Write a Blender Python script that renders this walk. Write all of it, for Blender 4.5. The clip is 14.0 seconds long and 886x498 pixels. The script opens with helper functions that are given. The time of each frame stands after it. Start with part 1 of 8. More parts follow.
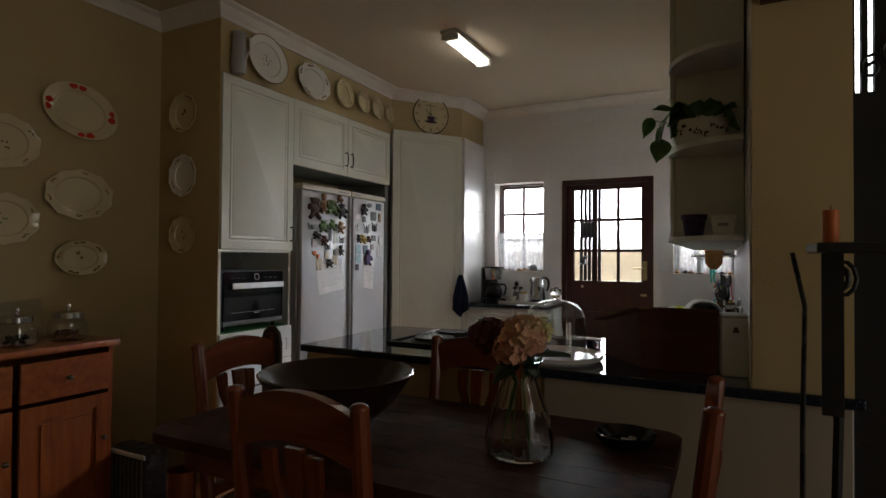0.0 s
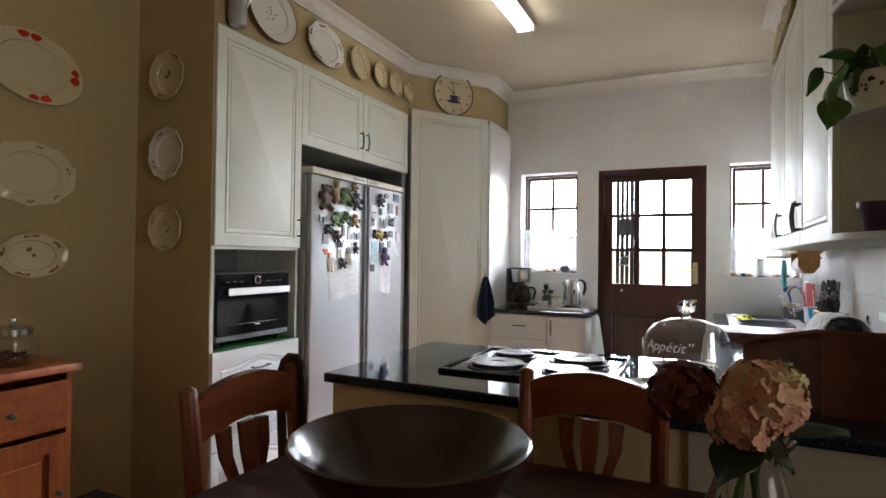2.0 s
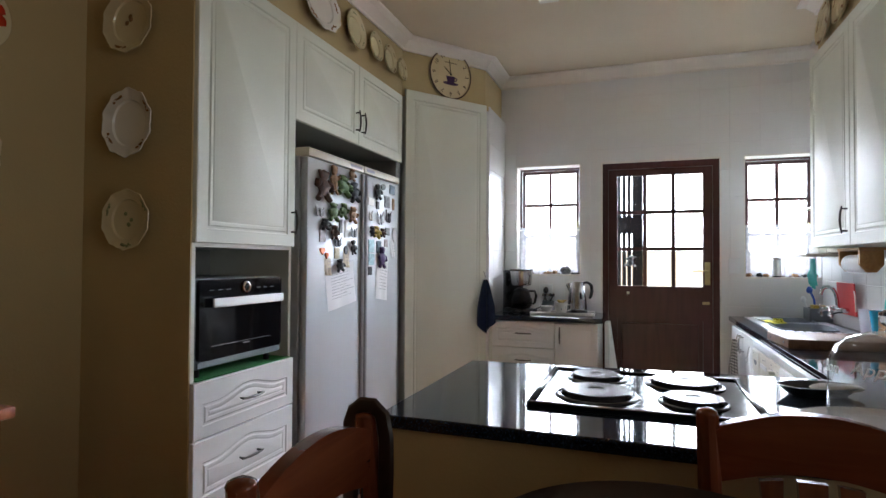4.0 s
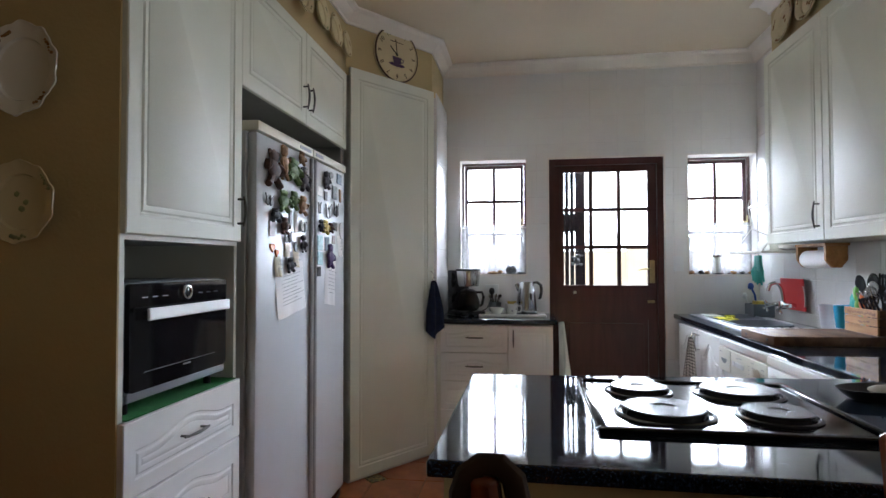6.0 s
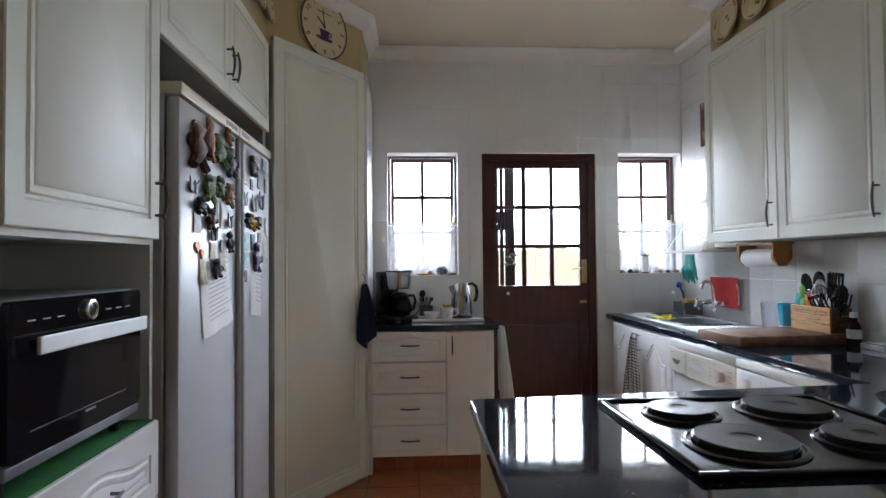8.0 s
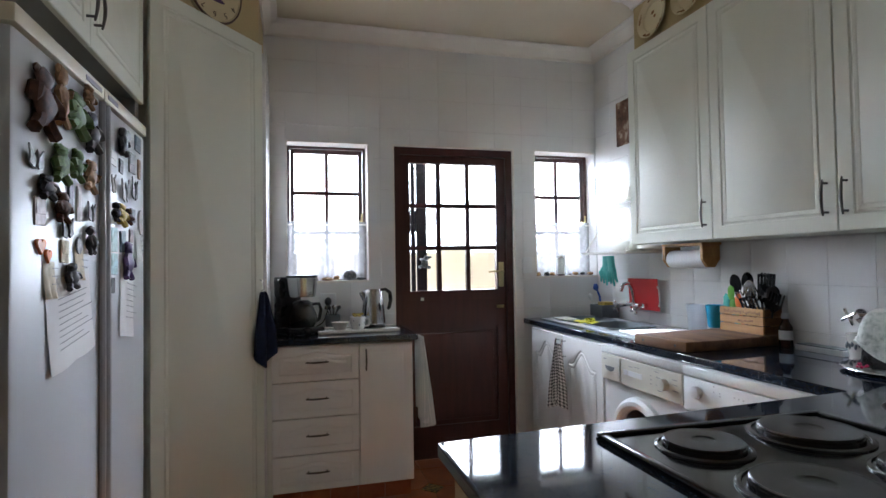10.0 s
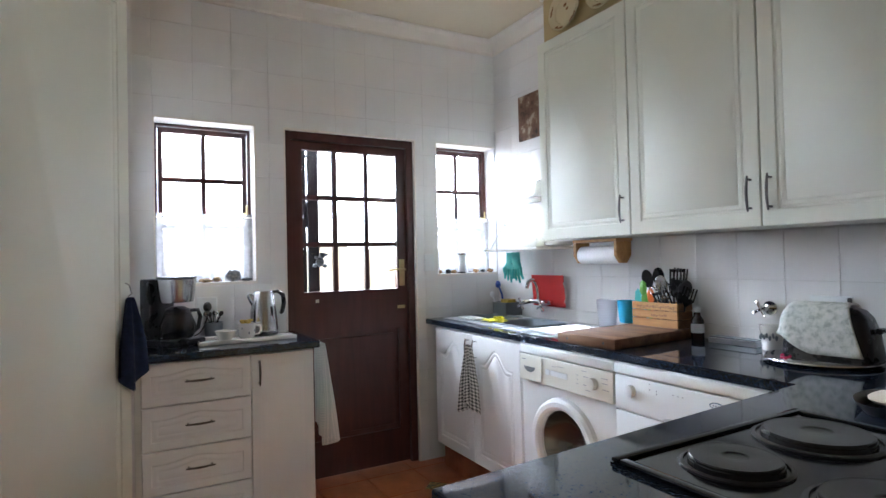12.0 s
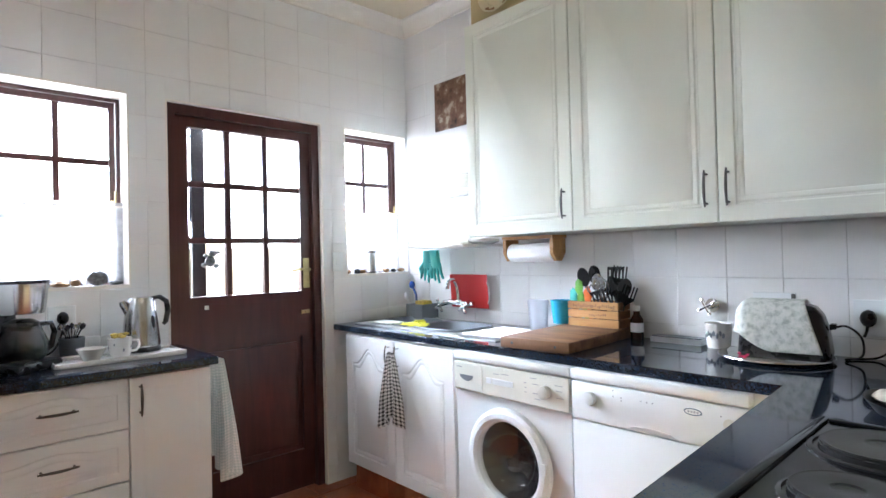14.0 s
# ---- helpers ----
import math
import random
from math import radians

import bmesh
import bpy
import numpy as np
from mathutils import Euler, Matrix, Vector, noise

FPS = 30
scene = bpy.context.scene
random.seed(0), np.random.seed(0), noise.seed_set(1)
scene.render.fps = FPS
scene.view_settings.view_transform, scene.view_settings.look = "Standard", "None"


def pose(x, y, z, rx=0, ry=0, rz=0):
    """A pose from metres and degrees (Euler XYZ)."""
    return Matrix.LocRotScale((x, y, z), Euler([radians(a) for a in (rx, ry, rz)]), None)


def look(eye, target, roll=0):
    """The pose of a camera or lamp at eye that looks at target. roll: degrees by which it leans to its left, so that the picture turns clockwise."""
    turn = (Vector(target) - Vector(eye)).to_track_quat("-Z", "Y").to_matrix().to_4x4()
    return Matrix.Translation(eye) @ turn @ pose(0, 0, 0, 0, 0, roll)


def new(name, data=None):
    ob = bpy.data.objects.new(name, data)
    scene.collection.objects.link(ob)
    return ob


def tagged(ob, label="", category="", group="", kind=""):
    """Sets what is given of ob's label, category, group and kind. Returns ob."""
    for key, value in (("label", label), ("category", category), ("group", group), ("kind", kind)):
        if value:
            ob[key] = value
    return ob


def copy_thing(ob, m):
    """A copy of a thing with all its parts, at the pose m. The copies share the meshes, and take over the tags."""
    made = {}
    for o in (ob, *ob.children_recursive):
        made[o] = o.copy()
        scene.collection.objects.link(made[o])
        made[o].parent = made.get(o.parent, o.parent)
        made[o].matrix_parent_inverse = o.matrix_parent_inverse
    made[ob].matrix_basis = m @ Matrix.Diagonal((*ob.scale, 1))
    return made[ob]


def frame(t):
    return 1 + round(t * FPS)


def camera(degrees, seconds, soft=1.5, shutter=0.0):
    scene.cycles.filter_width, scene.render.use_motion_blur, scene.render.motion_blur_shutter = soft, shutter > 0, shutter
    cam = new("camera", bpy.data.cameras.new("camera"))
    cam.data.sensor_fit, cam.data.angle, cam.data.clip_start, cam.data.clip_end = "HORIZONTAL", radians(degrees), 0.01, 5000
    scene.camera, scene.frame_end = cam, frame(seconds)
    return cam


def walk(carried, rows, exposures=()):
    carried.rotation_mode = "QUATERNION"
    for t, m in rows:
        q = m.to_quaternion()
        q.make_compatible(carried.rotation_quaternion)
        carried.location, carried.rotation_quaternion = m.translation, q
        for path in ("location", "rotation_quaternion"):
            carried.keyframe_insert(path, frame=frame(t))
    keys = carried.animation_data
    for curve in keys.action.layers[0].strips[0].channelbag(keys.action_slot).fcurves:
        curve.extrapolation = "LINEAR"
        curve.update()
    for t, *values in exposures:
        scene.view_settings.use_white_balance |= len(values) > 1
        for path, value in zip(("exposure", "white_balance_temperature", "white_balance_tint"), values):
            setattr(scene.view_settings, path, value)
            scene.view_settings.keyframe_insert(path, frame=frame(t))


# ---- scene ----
cam = camera(76.9, 14.0)
PATH = [
    (0, (-0.832, 2.442, 1.314), (-1.736, 4.226, 1.348), 0.4),
    (0.5, (-0.987, 2.559, 1.312), (-1.887, 4.345, 1.347), 0.4),
    (1, (-1.112, 2.661, 1.304), (-1.999, 4.454, 1.339), 0.5),
    (1.5, (-1.246, 2.776, 1.316), (-2.12, 4.574, 1.348), 0.6),
    (2, (-1.386, 2.876, 1.319), (-2.245, 4.682, 1.348), 0.7),
    (4.5, (-2.11, 3.232, 1.298), (-2.678, 5.149, 1.343), 0.1),
    (5, (-2.239, 3.287, 1.294), (-2.702, 5.232, 1.341), -0.1),
    (5.5, (-2.333, 3.343, 1.28), (-2.7, 5.309, 1.332), -0.1),
    (6, (-2.406, 3.422, 1.279), (-2.699, 5.4, 1.331), -0.1),
    (6.5, (-2.499, 3.52, 1.297), (-2.702, 5.509, 1.343), -0.1),
    (7, (-2.569, 3.608, 1.29), (-2.68, 5.604, 1.339), -0.3),
    (7.5, (-2.657, 3.687, 1.289), (-2.661, 5.687, 1.34), -0.4),
    (8, (-2.742, 3.742, 1.29), (-2.625, 5.738, 1.337), -0.5),
    (10.5, (-2.938, 4.213, 1.291), (-2.299, 6.108, 1.34), -1.0),
    (11, (-2.998, 4.288, 1.31), (-2.236, 6.137, 1.348), -1.1),
    (11.5, (-2.994, 4.361, 1.294), (-2.124, 6.161, 1.336), -1.2),
    (12, (-3.013, 4.448, 1.292), (-2.036, 6.192, 1.33), -1.3),
    (12.5, (-3.043, 4.553, 1.299), (-1.963, 6.236, 1.334), -1.4),
    (13, (-3.047, 4.651, 1.296), (-1.873, 6.27, 1.327), -1.4),
    (13.5, (-3.061, 4.765, 1.307), (-1.793, 6.312, 1.327), -1.6),
    (14, (-3.072, 4.854, 1.289), (-1.715, 6.323, 1.316), -1.4),
]
EXPOSURE = [(0, -0.38, 6700, 10), (0.5, 0.18, 6650, 10), (1.0, 0.53, 6500, 10), (1.5, 0.76, 6350, 10), (2.2, 1.0, 6250, 10), (4.5, 0.62, 5950, 10), (6, 0.52, 5870, 10), (7.5, 0.44, 5850, 10), (9.5, 0.30, 5900, 10), (11, 0.50, 5850, 10), (12.5, 1.16, 5800, 10), (14, 1.52, 5800, 10)]
walk(cam, [(t, look(eye, target, roll)) for t, eye, target, roll in PATH], EXPOSURE)

# ---- world and sun ----
world = bpy.data.worlds.new("sky")
scene.world = world
world.use_nodes = True
wn = world.node_tree.nodes
sky = wn.new("ShaderNodeTexSky")
sky.sky_type, sky.sun_disc = "NISHITA", False
sky.sun_elevation, sky.sun_rotation = radians(58), radians(194)
world.node_tree.links.new(sky.outputs[0], wn["Background"].inputs[0])
wn["Background"].inputs[1].default_value = 0.08


def lamp(name, kind, energy, m, color=(1, 1, 1), **more):
    data = bpy.data.lights.new(name, kind)
    data.energy, data.color = energy, color
    for key, value in more.items():
        if key == "size":
            data.size = value
        elif key == "size_y":
            data.shape, data.size_y = "RECTANGLE", value
        elif key == "angle":
            data.angle = value
    ob = new(name, data)
    ob.matrix_basis = m
    return ob


lamp("sun", "SUN", 1.5, look((0, 0, 8), (0.6, 2.4, 4.0)), (1.0, 0.97, 0.92), angle=radians(12))
# skylight falling in through the north windows and the back door
SKYC = (0.87, 0.925, 1.0)
lamp("sky_yard", "AREA", 940, look((-1.8, 10.2, 2.95), (-1.8, 6.0, 1.75)), SKYC, size=5.2, size_y=2.8)
# added fill for the dining side, from an unseen made-up opening
lamp("fill_dining_east", "AREA", 20, look((2.45, 2.9, 1.25), (-3.9, 3.4, 1.5)), (1.0, 0.95, 0.82), size=1.5, size_y=1.9)

# ---- materials ----


def mat(name, color, rough=0.5, metal=0.0, vary=0.08, scale=6.0, bump=0.0, bscale=60.0, coat=0.0, trans=0.0, ior=1.45, emit=None, strength=1.0, rand=0.0, spec=0.5):
    m = bpy.data.materials.new(name)
    m.use_nodes = True
    nt = m.node_tree
    b = nt.nodes["Principled BSDF"]
    b.inputs["Roughness"].default_value = rough
    b.inputs["Metallic"].default_value = metal
    b.inputs["Coat Weight"].default_value = coat
    b.inputs["Transmission Weight"].default_value = trans
    b.inputs["IOR"].default_value = ior
    b.inputs["Specular IOR Level"].default_value = spec
    b.inputs["Base Color"].default_value = (*color, 1)
    if emit:
        b.inputs["Emission Color"].default_value = (*emit, 1)
        b.inputs["Emission Strength"].default_value = strength
    tc = nt.nodes.new("ShaderNodeTexCoord")
    if vary:
        n = nt.nodes.new("ShaderNodeTexNoise")
        n.inputs["Scale"].default_value, n.inputs["Detail"].default_value = scale, 5
        nt.links.new(tc.outputs["Object"], n.inputs["Vector"])
        r = nt.nodes.new("ShaderNodeMapRange")
        r.inputs["From Min"].default_value, r.inputs["From Max"].default_value = 0.3, 0.7
        r.inputs["To Min"].default_value, r.inputs["To Max"].default_value = 1 - vary, 1 + vary
        nt.links.new(n.outputs["Fac"], r.inputs["Value"])
        h = nt.nodes.new("ShaderNodeHueSaturation")
        h.inputs["Color"].default_value = (*color, 1)
        last = r.outputs[0]
        if rand:
            oi = nt.nodes.new("ShaderNodeObjectInfo")
            r2 = nt.nodes.new("ShaderNodeMapRange")
            r2.inputs["To Min"].default_value, r2.inputs["To Max"].default_value = 1 - rand, 1 + rand
            nt.links.new(oi.outputs["Random"], r2.inputs["Value"])
            mu = nt.nodes.new("ShaderNodeMath")
            mu.operation = "MULTIPLY"
            nt.links.new(last, mu.inputs[0])
            nt.links.new(r2.outputs[0], mu.inputs[1])
            last = mu.outputs[0]
        nt.links.new(last, h.inputs["Value"])
        nt.links.new(h.outputs[0], b.inputs["Base Color"])
        rr = nt.nodes.new("ShaderNodeMapRange")
        rr.inputs["To Min"].default_value, rr.inputs["To Max"].default_value = max(rough - (0.03 if metal else 0.08), 0), min(rough + (0.03 if metal else 0.08), 1)
        n2 = nt.nodes.new("ShaderNodeTexNoise")
        n2.inputs["Scale"].default_value, n2.inputs["Detail"].default_value = scale * 3, 4
        nt.links.new(tc.outputs["Object"], n2.inputs["Vector"])
        nt.links.new(n2.outputs["Fac"], rr.inputs["Value"])
        if not trans:
            nt.links.new(rr.outputs[0], b.inputs["Roughness"])
    if bump:
        n3 = nt.nodes.new("ShaderNodeTexNoise")
        n3.inputs["Scale"].default_value, n3.inputs["Detail"].default_value = bscale, 4
        nt.links.new(tc.outputs["Object"], n3.inputs["Vector"])
        bp = nt.nodes.new("ShaderNodeBump")
        bp.inputs["Strength"].default_value, bp.inputs["Distance"].default_value = bump, 0.004
        nt.links.new(n3.outputs["Fac"], bp.inputs["Height"])
        nt.links.new(bp.outputs[0], b.inputs["Normal"])
    return m


def wood(name, dark, light, rough=0.4, axis=2, scale=3.0, coat=0.2):
    """Wood with the grain along an axis."""
    m = mat(name, light, rough, vary=0)
    nt = m.node_tree
    b = nt.nodes["Principled BSDF"]
    b.inputs["Coat Weight"].default_value = coat
    b.inputs["Coat Roughness"].default_value = 0.2
    tc = nt.nodes.new("ShaderNodeTexCoord")
    mp = nt.nodes.new("ShaderNodeMapping")
    s = [scale * 5] * 3
    s[axis] = scale * 0.5
    mp.inputs["Scale"].default_value = s
    nt.links.new(tc.outputs["Object"], mp.inputs["Vector"])
    n = nt.nodes.new("ShaderNodeTexNoise")
    n.inputs["Scale"].default_value, n.inputs["Detail"].default_value, n.inputs["Distortion"].default_value = 2.0, 6, 0.6
    nt.links.new(mp.outputs[0], n.inputs["Vector"])
    ramp = nt.nodes.new("ShaderNodeValToRGB")
    ramp.color_ramp.elements[0].position, ramp.color_ramp.elements[1].position = 0.3, 0.7
    ramp.color_ramp.elements[0].color, ramp.color_ramp.elements[1].color = (*dark, 1), (*light, 1)
    nt.links.new(n.outputs["Fac"], ramp.inputs[0])
    nt.links.new(ramp.outputs[0], b.inputs["Base Color"])
    bp = nt.nodes.new("ShaderNodeBump")
    bp.inputs["Strength"].default_value, bp.inputs["Distance"].default_value = 0.15, 0.002
    nt.links.new(n.outputs["Fac"], bp.inputs["Height"])
    nt.links.new(bp.outputs[0], b.inputs["Normal"])
    return m


def ramped(name, stops, rough, scale, kind="noise", bump=0.0, coat=0.0):
    """A surface whose colour runs over a noise or cells."""
    m = mat(name, stops[0][1], rough, vary=0, coat=coat)
    nt = m.node_tree
    b = nt.nodes["Principled BSDF"]
    tc = nt.nodes.new("ShaderNodeTexCoord")
    n = nt.nodes.new("ShaderNodeTexNoise" if kind == "noise" else "ShaderNodeTexVoronoi")
    n.inputs["Scale"].default_value = scale
    if kind == "noise":
        n.inputs["Detail"].default_value, n.inputs["Roughness"].default_value = 8, 0.65
    nt.links.new(tc.outputs["Object"], n.inputs["Vector"])
    ramp = nt.nodes.new("ShaderNodeValToRGB")
    els = ramp.color_ramp.elements
    while len(els) < len(stops):
        els.new(0.5)
    for el, (p, c) in zip(els, stops):
        el.position, el.color = p, (*c, 1)
    nt.links.new(n.outputs[0], ramp.inputs[0])
    nt.links.new(ramp.outputs[0], b.inputs["Base Color"])
    if bump:
        bp = nt.nodes.new("ShaderNodeBump")
        bp.inputs["Strength"].default_value, bp.inputs["Distance"].default_value = bump, 0.003
        nt.links.new(n.outputs[0], bp.inputs["Height"])
        nt.links.new(bp.outputs[0], b.inputs["Normal"])
    return m


WALL = mat("cream_wall_paint", (0.49, 0.385, 0.20), 0.75, vary=0.05, scale=1.5, bump=0.25, bscale=90)
CEIL = mat("ceiling_paint", (0.63, 0.55, 0.41), 0.85, vary=0.04, scale=1.2, bump=0.15, bscale=120)
CORN = mat("white_plaster", (0.78, 0.74, 0.68), 0.7, vary=0.03)
TILEW = mat("white_glazed_tile", (0.78, 0.775, 0.765), 0.25, vary=0.012, scale=5, rand=0.006)
# an even glaze: no roughness pattern that would repeat from tile to tile
for node in TILEW.node_tree.nodes:
    if node.type == "MAP_RANGE" and node.outputs[0].links and node.outputs[0].links[0].to_socket.name == "Roughness":
        node.inputs["To Min"].default_value, node.inputs["To Max"].default_value = 0.24, 0.26
GROUT = mat("pale_grout", (0.68, 0.67, 0.66), 0.9, vary=0.08, scale=20)
GROUTN = mat("white_grout", (0.74, 0.735, 0.73), 0.8, vary=0.04, scale=20)
TERRA = ramped("terracotta_glaze", [(0.3, (0.25, 0.068, 0.025)), (0.5, (0.36, 0.108, 0.041)), (0.7, (0.44, 0.155, 0.062))], 0.28, 7, bump=0.1, coat=0.3)
TGROUT = mat("dark_floor_grout", (0.20, 0.11, 0.07), 0.9, vary=0.15, scale=20)
INSET = ramped("patterned_inset", [(0.2, (0.02, 0.03, 0.02)), (0.45, (0.05, 0.06, 0.04)), (0.6, (0.42, 0.33, 0.10)), (0.75, (0.07, 0.05, 0.03))], 0.3, 45, "cells")
DOORW = mat("white_foil_door", (0.72, 0.74, 0.655), 0.50, vary=0.02, scale=4, bump=0.03, bscale=25, spec=0.27)
CARC = mat("cabinet_body_white", (0.66, 0.67, 0.62), 0.5, vary=0.03)
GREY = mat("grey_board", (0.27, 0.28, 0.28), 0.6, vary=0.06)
# DOORW foil again, with the neutral light on the base fronts coloured in
DOORLIT = mat("white_foil_door_neutral_lit", (0.76, 0.765, 0.76), 0.46, vary=0.02, scale=4, bump=0.03, bscale=25, spec=0.3)
GRANITE = ramped("black_granite", [(0.30, (0.004, 0.006, 0.011)), (0.50, (0.008, 0.011, 0.019)), (0.58, (0.018, 0.030, 0.055)), (0.68, (0.060, 0.10, 0.17))], 0.05, 190, bump=0.006)
MAHOG = wood("mahogany", (0.050, 0.014, 0.012), (0.074, 0.021, 0.018), 0.36)
PINE = wood("orange_pine", (0.22, 0.052, 0.013), (0.38, 0.105, 0.026), 0.36)
PINEX = wood("orange_pine_across", (0.22, 0.052, 0.013), (0.38, 0.105, 0.026), 0.36, axis=1)
CHAIRW = wood("chair_wood", (0.12, 0.026, 0.010), (0.20, 0.050, 0.018), 0.26, coat=0.5)
CHAIRX = wood("chair_wood_across", (0.12, 0.026, 0.010), (0.20, 0.050, 0.018), 0.26, axis=0, coat=0.5)
DARKBOWL = wood("dark_turned_wood", (0.012, 0.006, 0.005), (0.035, 0.014, 0.010), 0.22, axis=0, coat=0.6)
BOARDW = wood("chopping_board_wood", (0.13, 0.060, 0.028), (0.26, 0.135, 0.065), 0.5, axis=1)
LIGHTW = wood("light_pine", (0.36, 0.17, 0.05), (0.55, 0.30, 0.10), 0.5, axis=1)
REDW = wood("red_brown_box_wood", (0.080, 0.024, 0.011), (0.150, 0.046, 0.020), 0.60, axis=0, coat=0.0)
STEEL = mat("brushed_steel", (0.50, 0.50, 0.50), 0.22, 1.0, vary=0.03, scale=3)
CHROME = mat("chrome", (0.75, 0.75, 0.76), 0.08, 1.0, vary=0)
PEWTER = mat("dark_pewter", (0.13, 0.125, 0.12), 0.35, 1.0, vary=0.05)
BRASS = mat("worn_brass", (0.48, 0.38, 0.20), 0.38, 1.0, vary=0.1, scale=30)
BLACK = mat("black_plastic", (0.012, 0.012, 0.014), 0.28, vary=0.05)
BLACKGL = mat("black_glass", (0.008, 0.008, 0.010), 0.06, vary=0)
CAST = mat("cast_iron_plate", (0.022, 0.021, 0.022), 0.27, vary=0, spec=0.35)
HOBE = mat("black_enamel", (0.008, 0.008, 0.010), 0.12, vary=0, spec=0.4)
IRON = mat("wrought_iron", (0.012, 0.012, 0.013), 0.5, vary=0.1, bump=0.3, bscale=60)
FRIDGE = mat("fridge_silver_white", (0.55, 0.57, 0.60), 0.33, 0.15, vary=0.02, scale=3)
FRIDGET = mat("fridge_top_cream", (0.60, 0.56, 0.44), 0.4, vary=0.03)
WHITEP = mat("white_appliance_enamel", (0.74, 0.765, 0.775), 0.36, vary=0.02)
CREAMP = mat("cream_plastic", (0.68, 0.67, 0.60), 0.35, vary=0.03)
PORC = mat("cream_porcelain", (0.66, 0.57, 0.36), 0.14, vary=0.03, scale=8, coat=0.4)
PORCW = mat("white_porcelain", (0.76, 0.74, 0.70), 0.12, vary=0.02, scale=8, coat=0.4)
GREENF = mat("green_baize", (0.018, 0.16, 0.030), 0.95, vary=0.2, scale=25, bump=0.5, bscale=300)
REDP = mat("red_plastic", (0.60, 0.03, 0.03), 0.35, vary=0.03)
ORANGEP = mat("orange_plastic", (0.75, 0.16, 0.02), 0.35, vary=0.05)
REDF = mat("red_flower_glaze", (0.52, 0.035, 0.012), 0.2, vary=0.15, scale=30)
BROWND = mat("dark_brown_glaze", (0.07, 0.035, 0.02), 0.4, vary=0.2, scale=50)
BARM = mat("satin_steel_bar", (0.66, 0.66, 0.65), 0.42, 0.6, vary=0)
BROWNF = mat("brown_flower_glaze", (0.27, 0.15, 0.07), 0.25, vary=0.2, scale=50)
GREENG = mat("green_leaf_glaze", (0.27, 0.30, 0.17), 0.25, vary=0.2, scale=50)
GREENP = mat("green_plastic", (0.16, 0.45, 0.06), 0.35, vary=0.03)
YELLOW = mat("yellow_cloth", (0.72, 0.68, 0.05), 0.9, vary=0.1, scale=30, bump=0.3)
TEAL = mat("teal_rubber", (0.07, 0.48, 0.44), 0.5, vary=0.06)
CYANP = mat("blue_translucent_plastic", (0.04, 0.38, 0.62), 0.25, vary=0.02)
BLUEP = mat("blue_plastic", (0.02, 0.08, 0.40), 0.35, vary=0.03)
PURPLE = mat("purple_glazed_pot", (0.055, 0.02, 0.085), 0.3, vary=0.05)
NAVY = mat("navy_towel", (0.010, 0.018, 0.055), 0.95, vary=0.25, scale=40, bump=0.6, bscale=250)
PAPER = mat("paper", (0.84, 0.84, 0.85), 0.8, vary=0.03)
INK = mat("grey_ink", (0.30, 0.30, 0.33), 0.8, vary=0)
GREYP = mat("grey_plastic", (0.16, 0.18, 0.20), 0.4, vary=0.05)
BASIN = mat("blue_grey_basin_plastic", (0.24, 0.27, 0.31), 0.45, vary=0.05)
MAG_GREY = mat("satin_grey_strip", (0.34, 0.35, 0.37), 0.4, vary=0.03)
LEAF = ramped("pothos_leaf", [(0.3, (0.045, 0.13, 0.020)), (0.55, (0.075, 0.20, 0.035)), (0.7, (0.20, 0.33, 0.08))], 0.35, 28)
PETAL = ramped("hydrangea_petal", [(0.35, (0.50, 0.20, 0.17)), (0.5, (0.58, 0.31, 0.21)), (0.68, (0.56, 0.46, 0.24))], 0.8, 16)
PETALD = ramped("dark_red_petal", [(0.3, (0.06, 0.015, 0.02)), (0.7, (0.16, 0.04, 0.04))], 0.7, 12)
STONE = ramped("stone_tile_relief", [(0.36, (0.03, 0.014, 0.009)), (0.45, (0.13, 0.062, 0.035)), (0.54, (0.20, 0.11, 0.065)), (0.60, (0.45, 0.36, 0.27))], 0.6, 9, bump=1.0)
CANDLE = mat("orange_wax", (0.60, 0.16, 0.05), 0.5, vary=0.05)
OUTW = mat("cream_boundary_wall", (0.62, 0.52, 0.36), 0.85, vary=0.06, scale=2, bump=0.4, bscale=30)
PAVE = mat("outside_paving", (0.34, 0.30, 0.27), 0.9, vary=0.1, scale=3, bump=0.3)
TUBE = mat("lit_tube_cover", (0.9, 0.9, 0.9), 0.4, vary=0, emit=(1.0, 0.95, 0.85), strength=10.0)


def glass(name, tint=(1, 1, 1), rough=0.0, ior=1.45):
    m = mat(name, tint, rough, vary=0, trans=1.0, ior=ior)
    return m


GLASS = glass("clear_glass", ior=1.4)


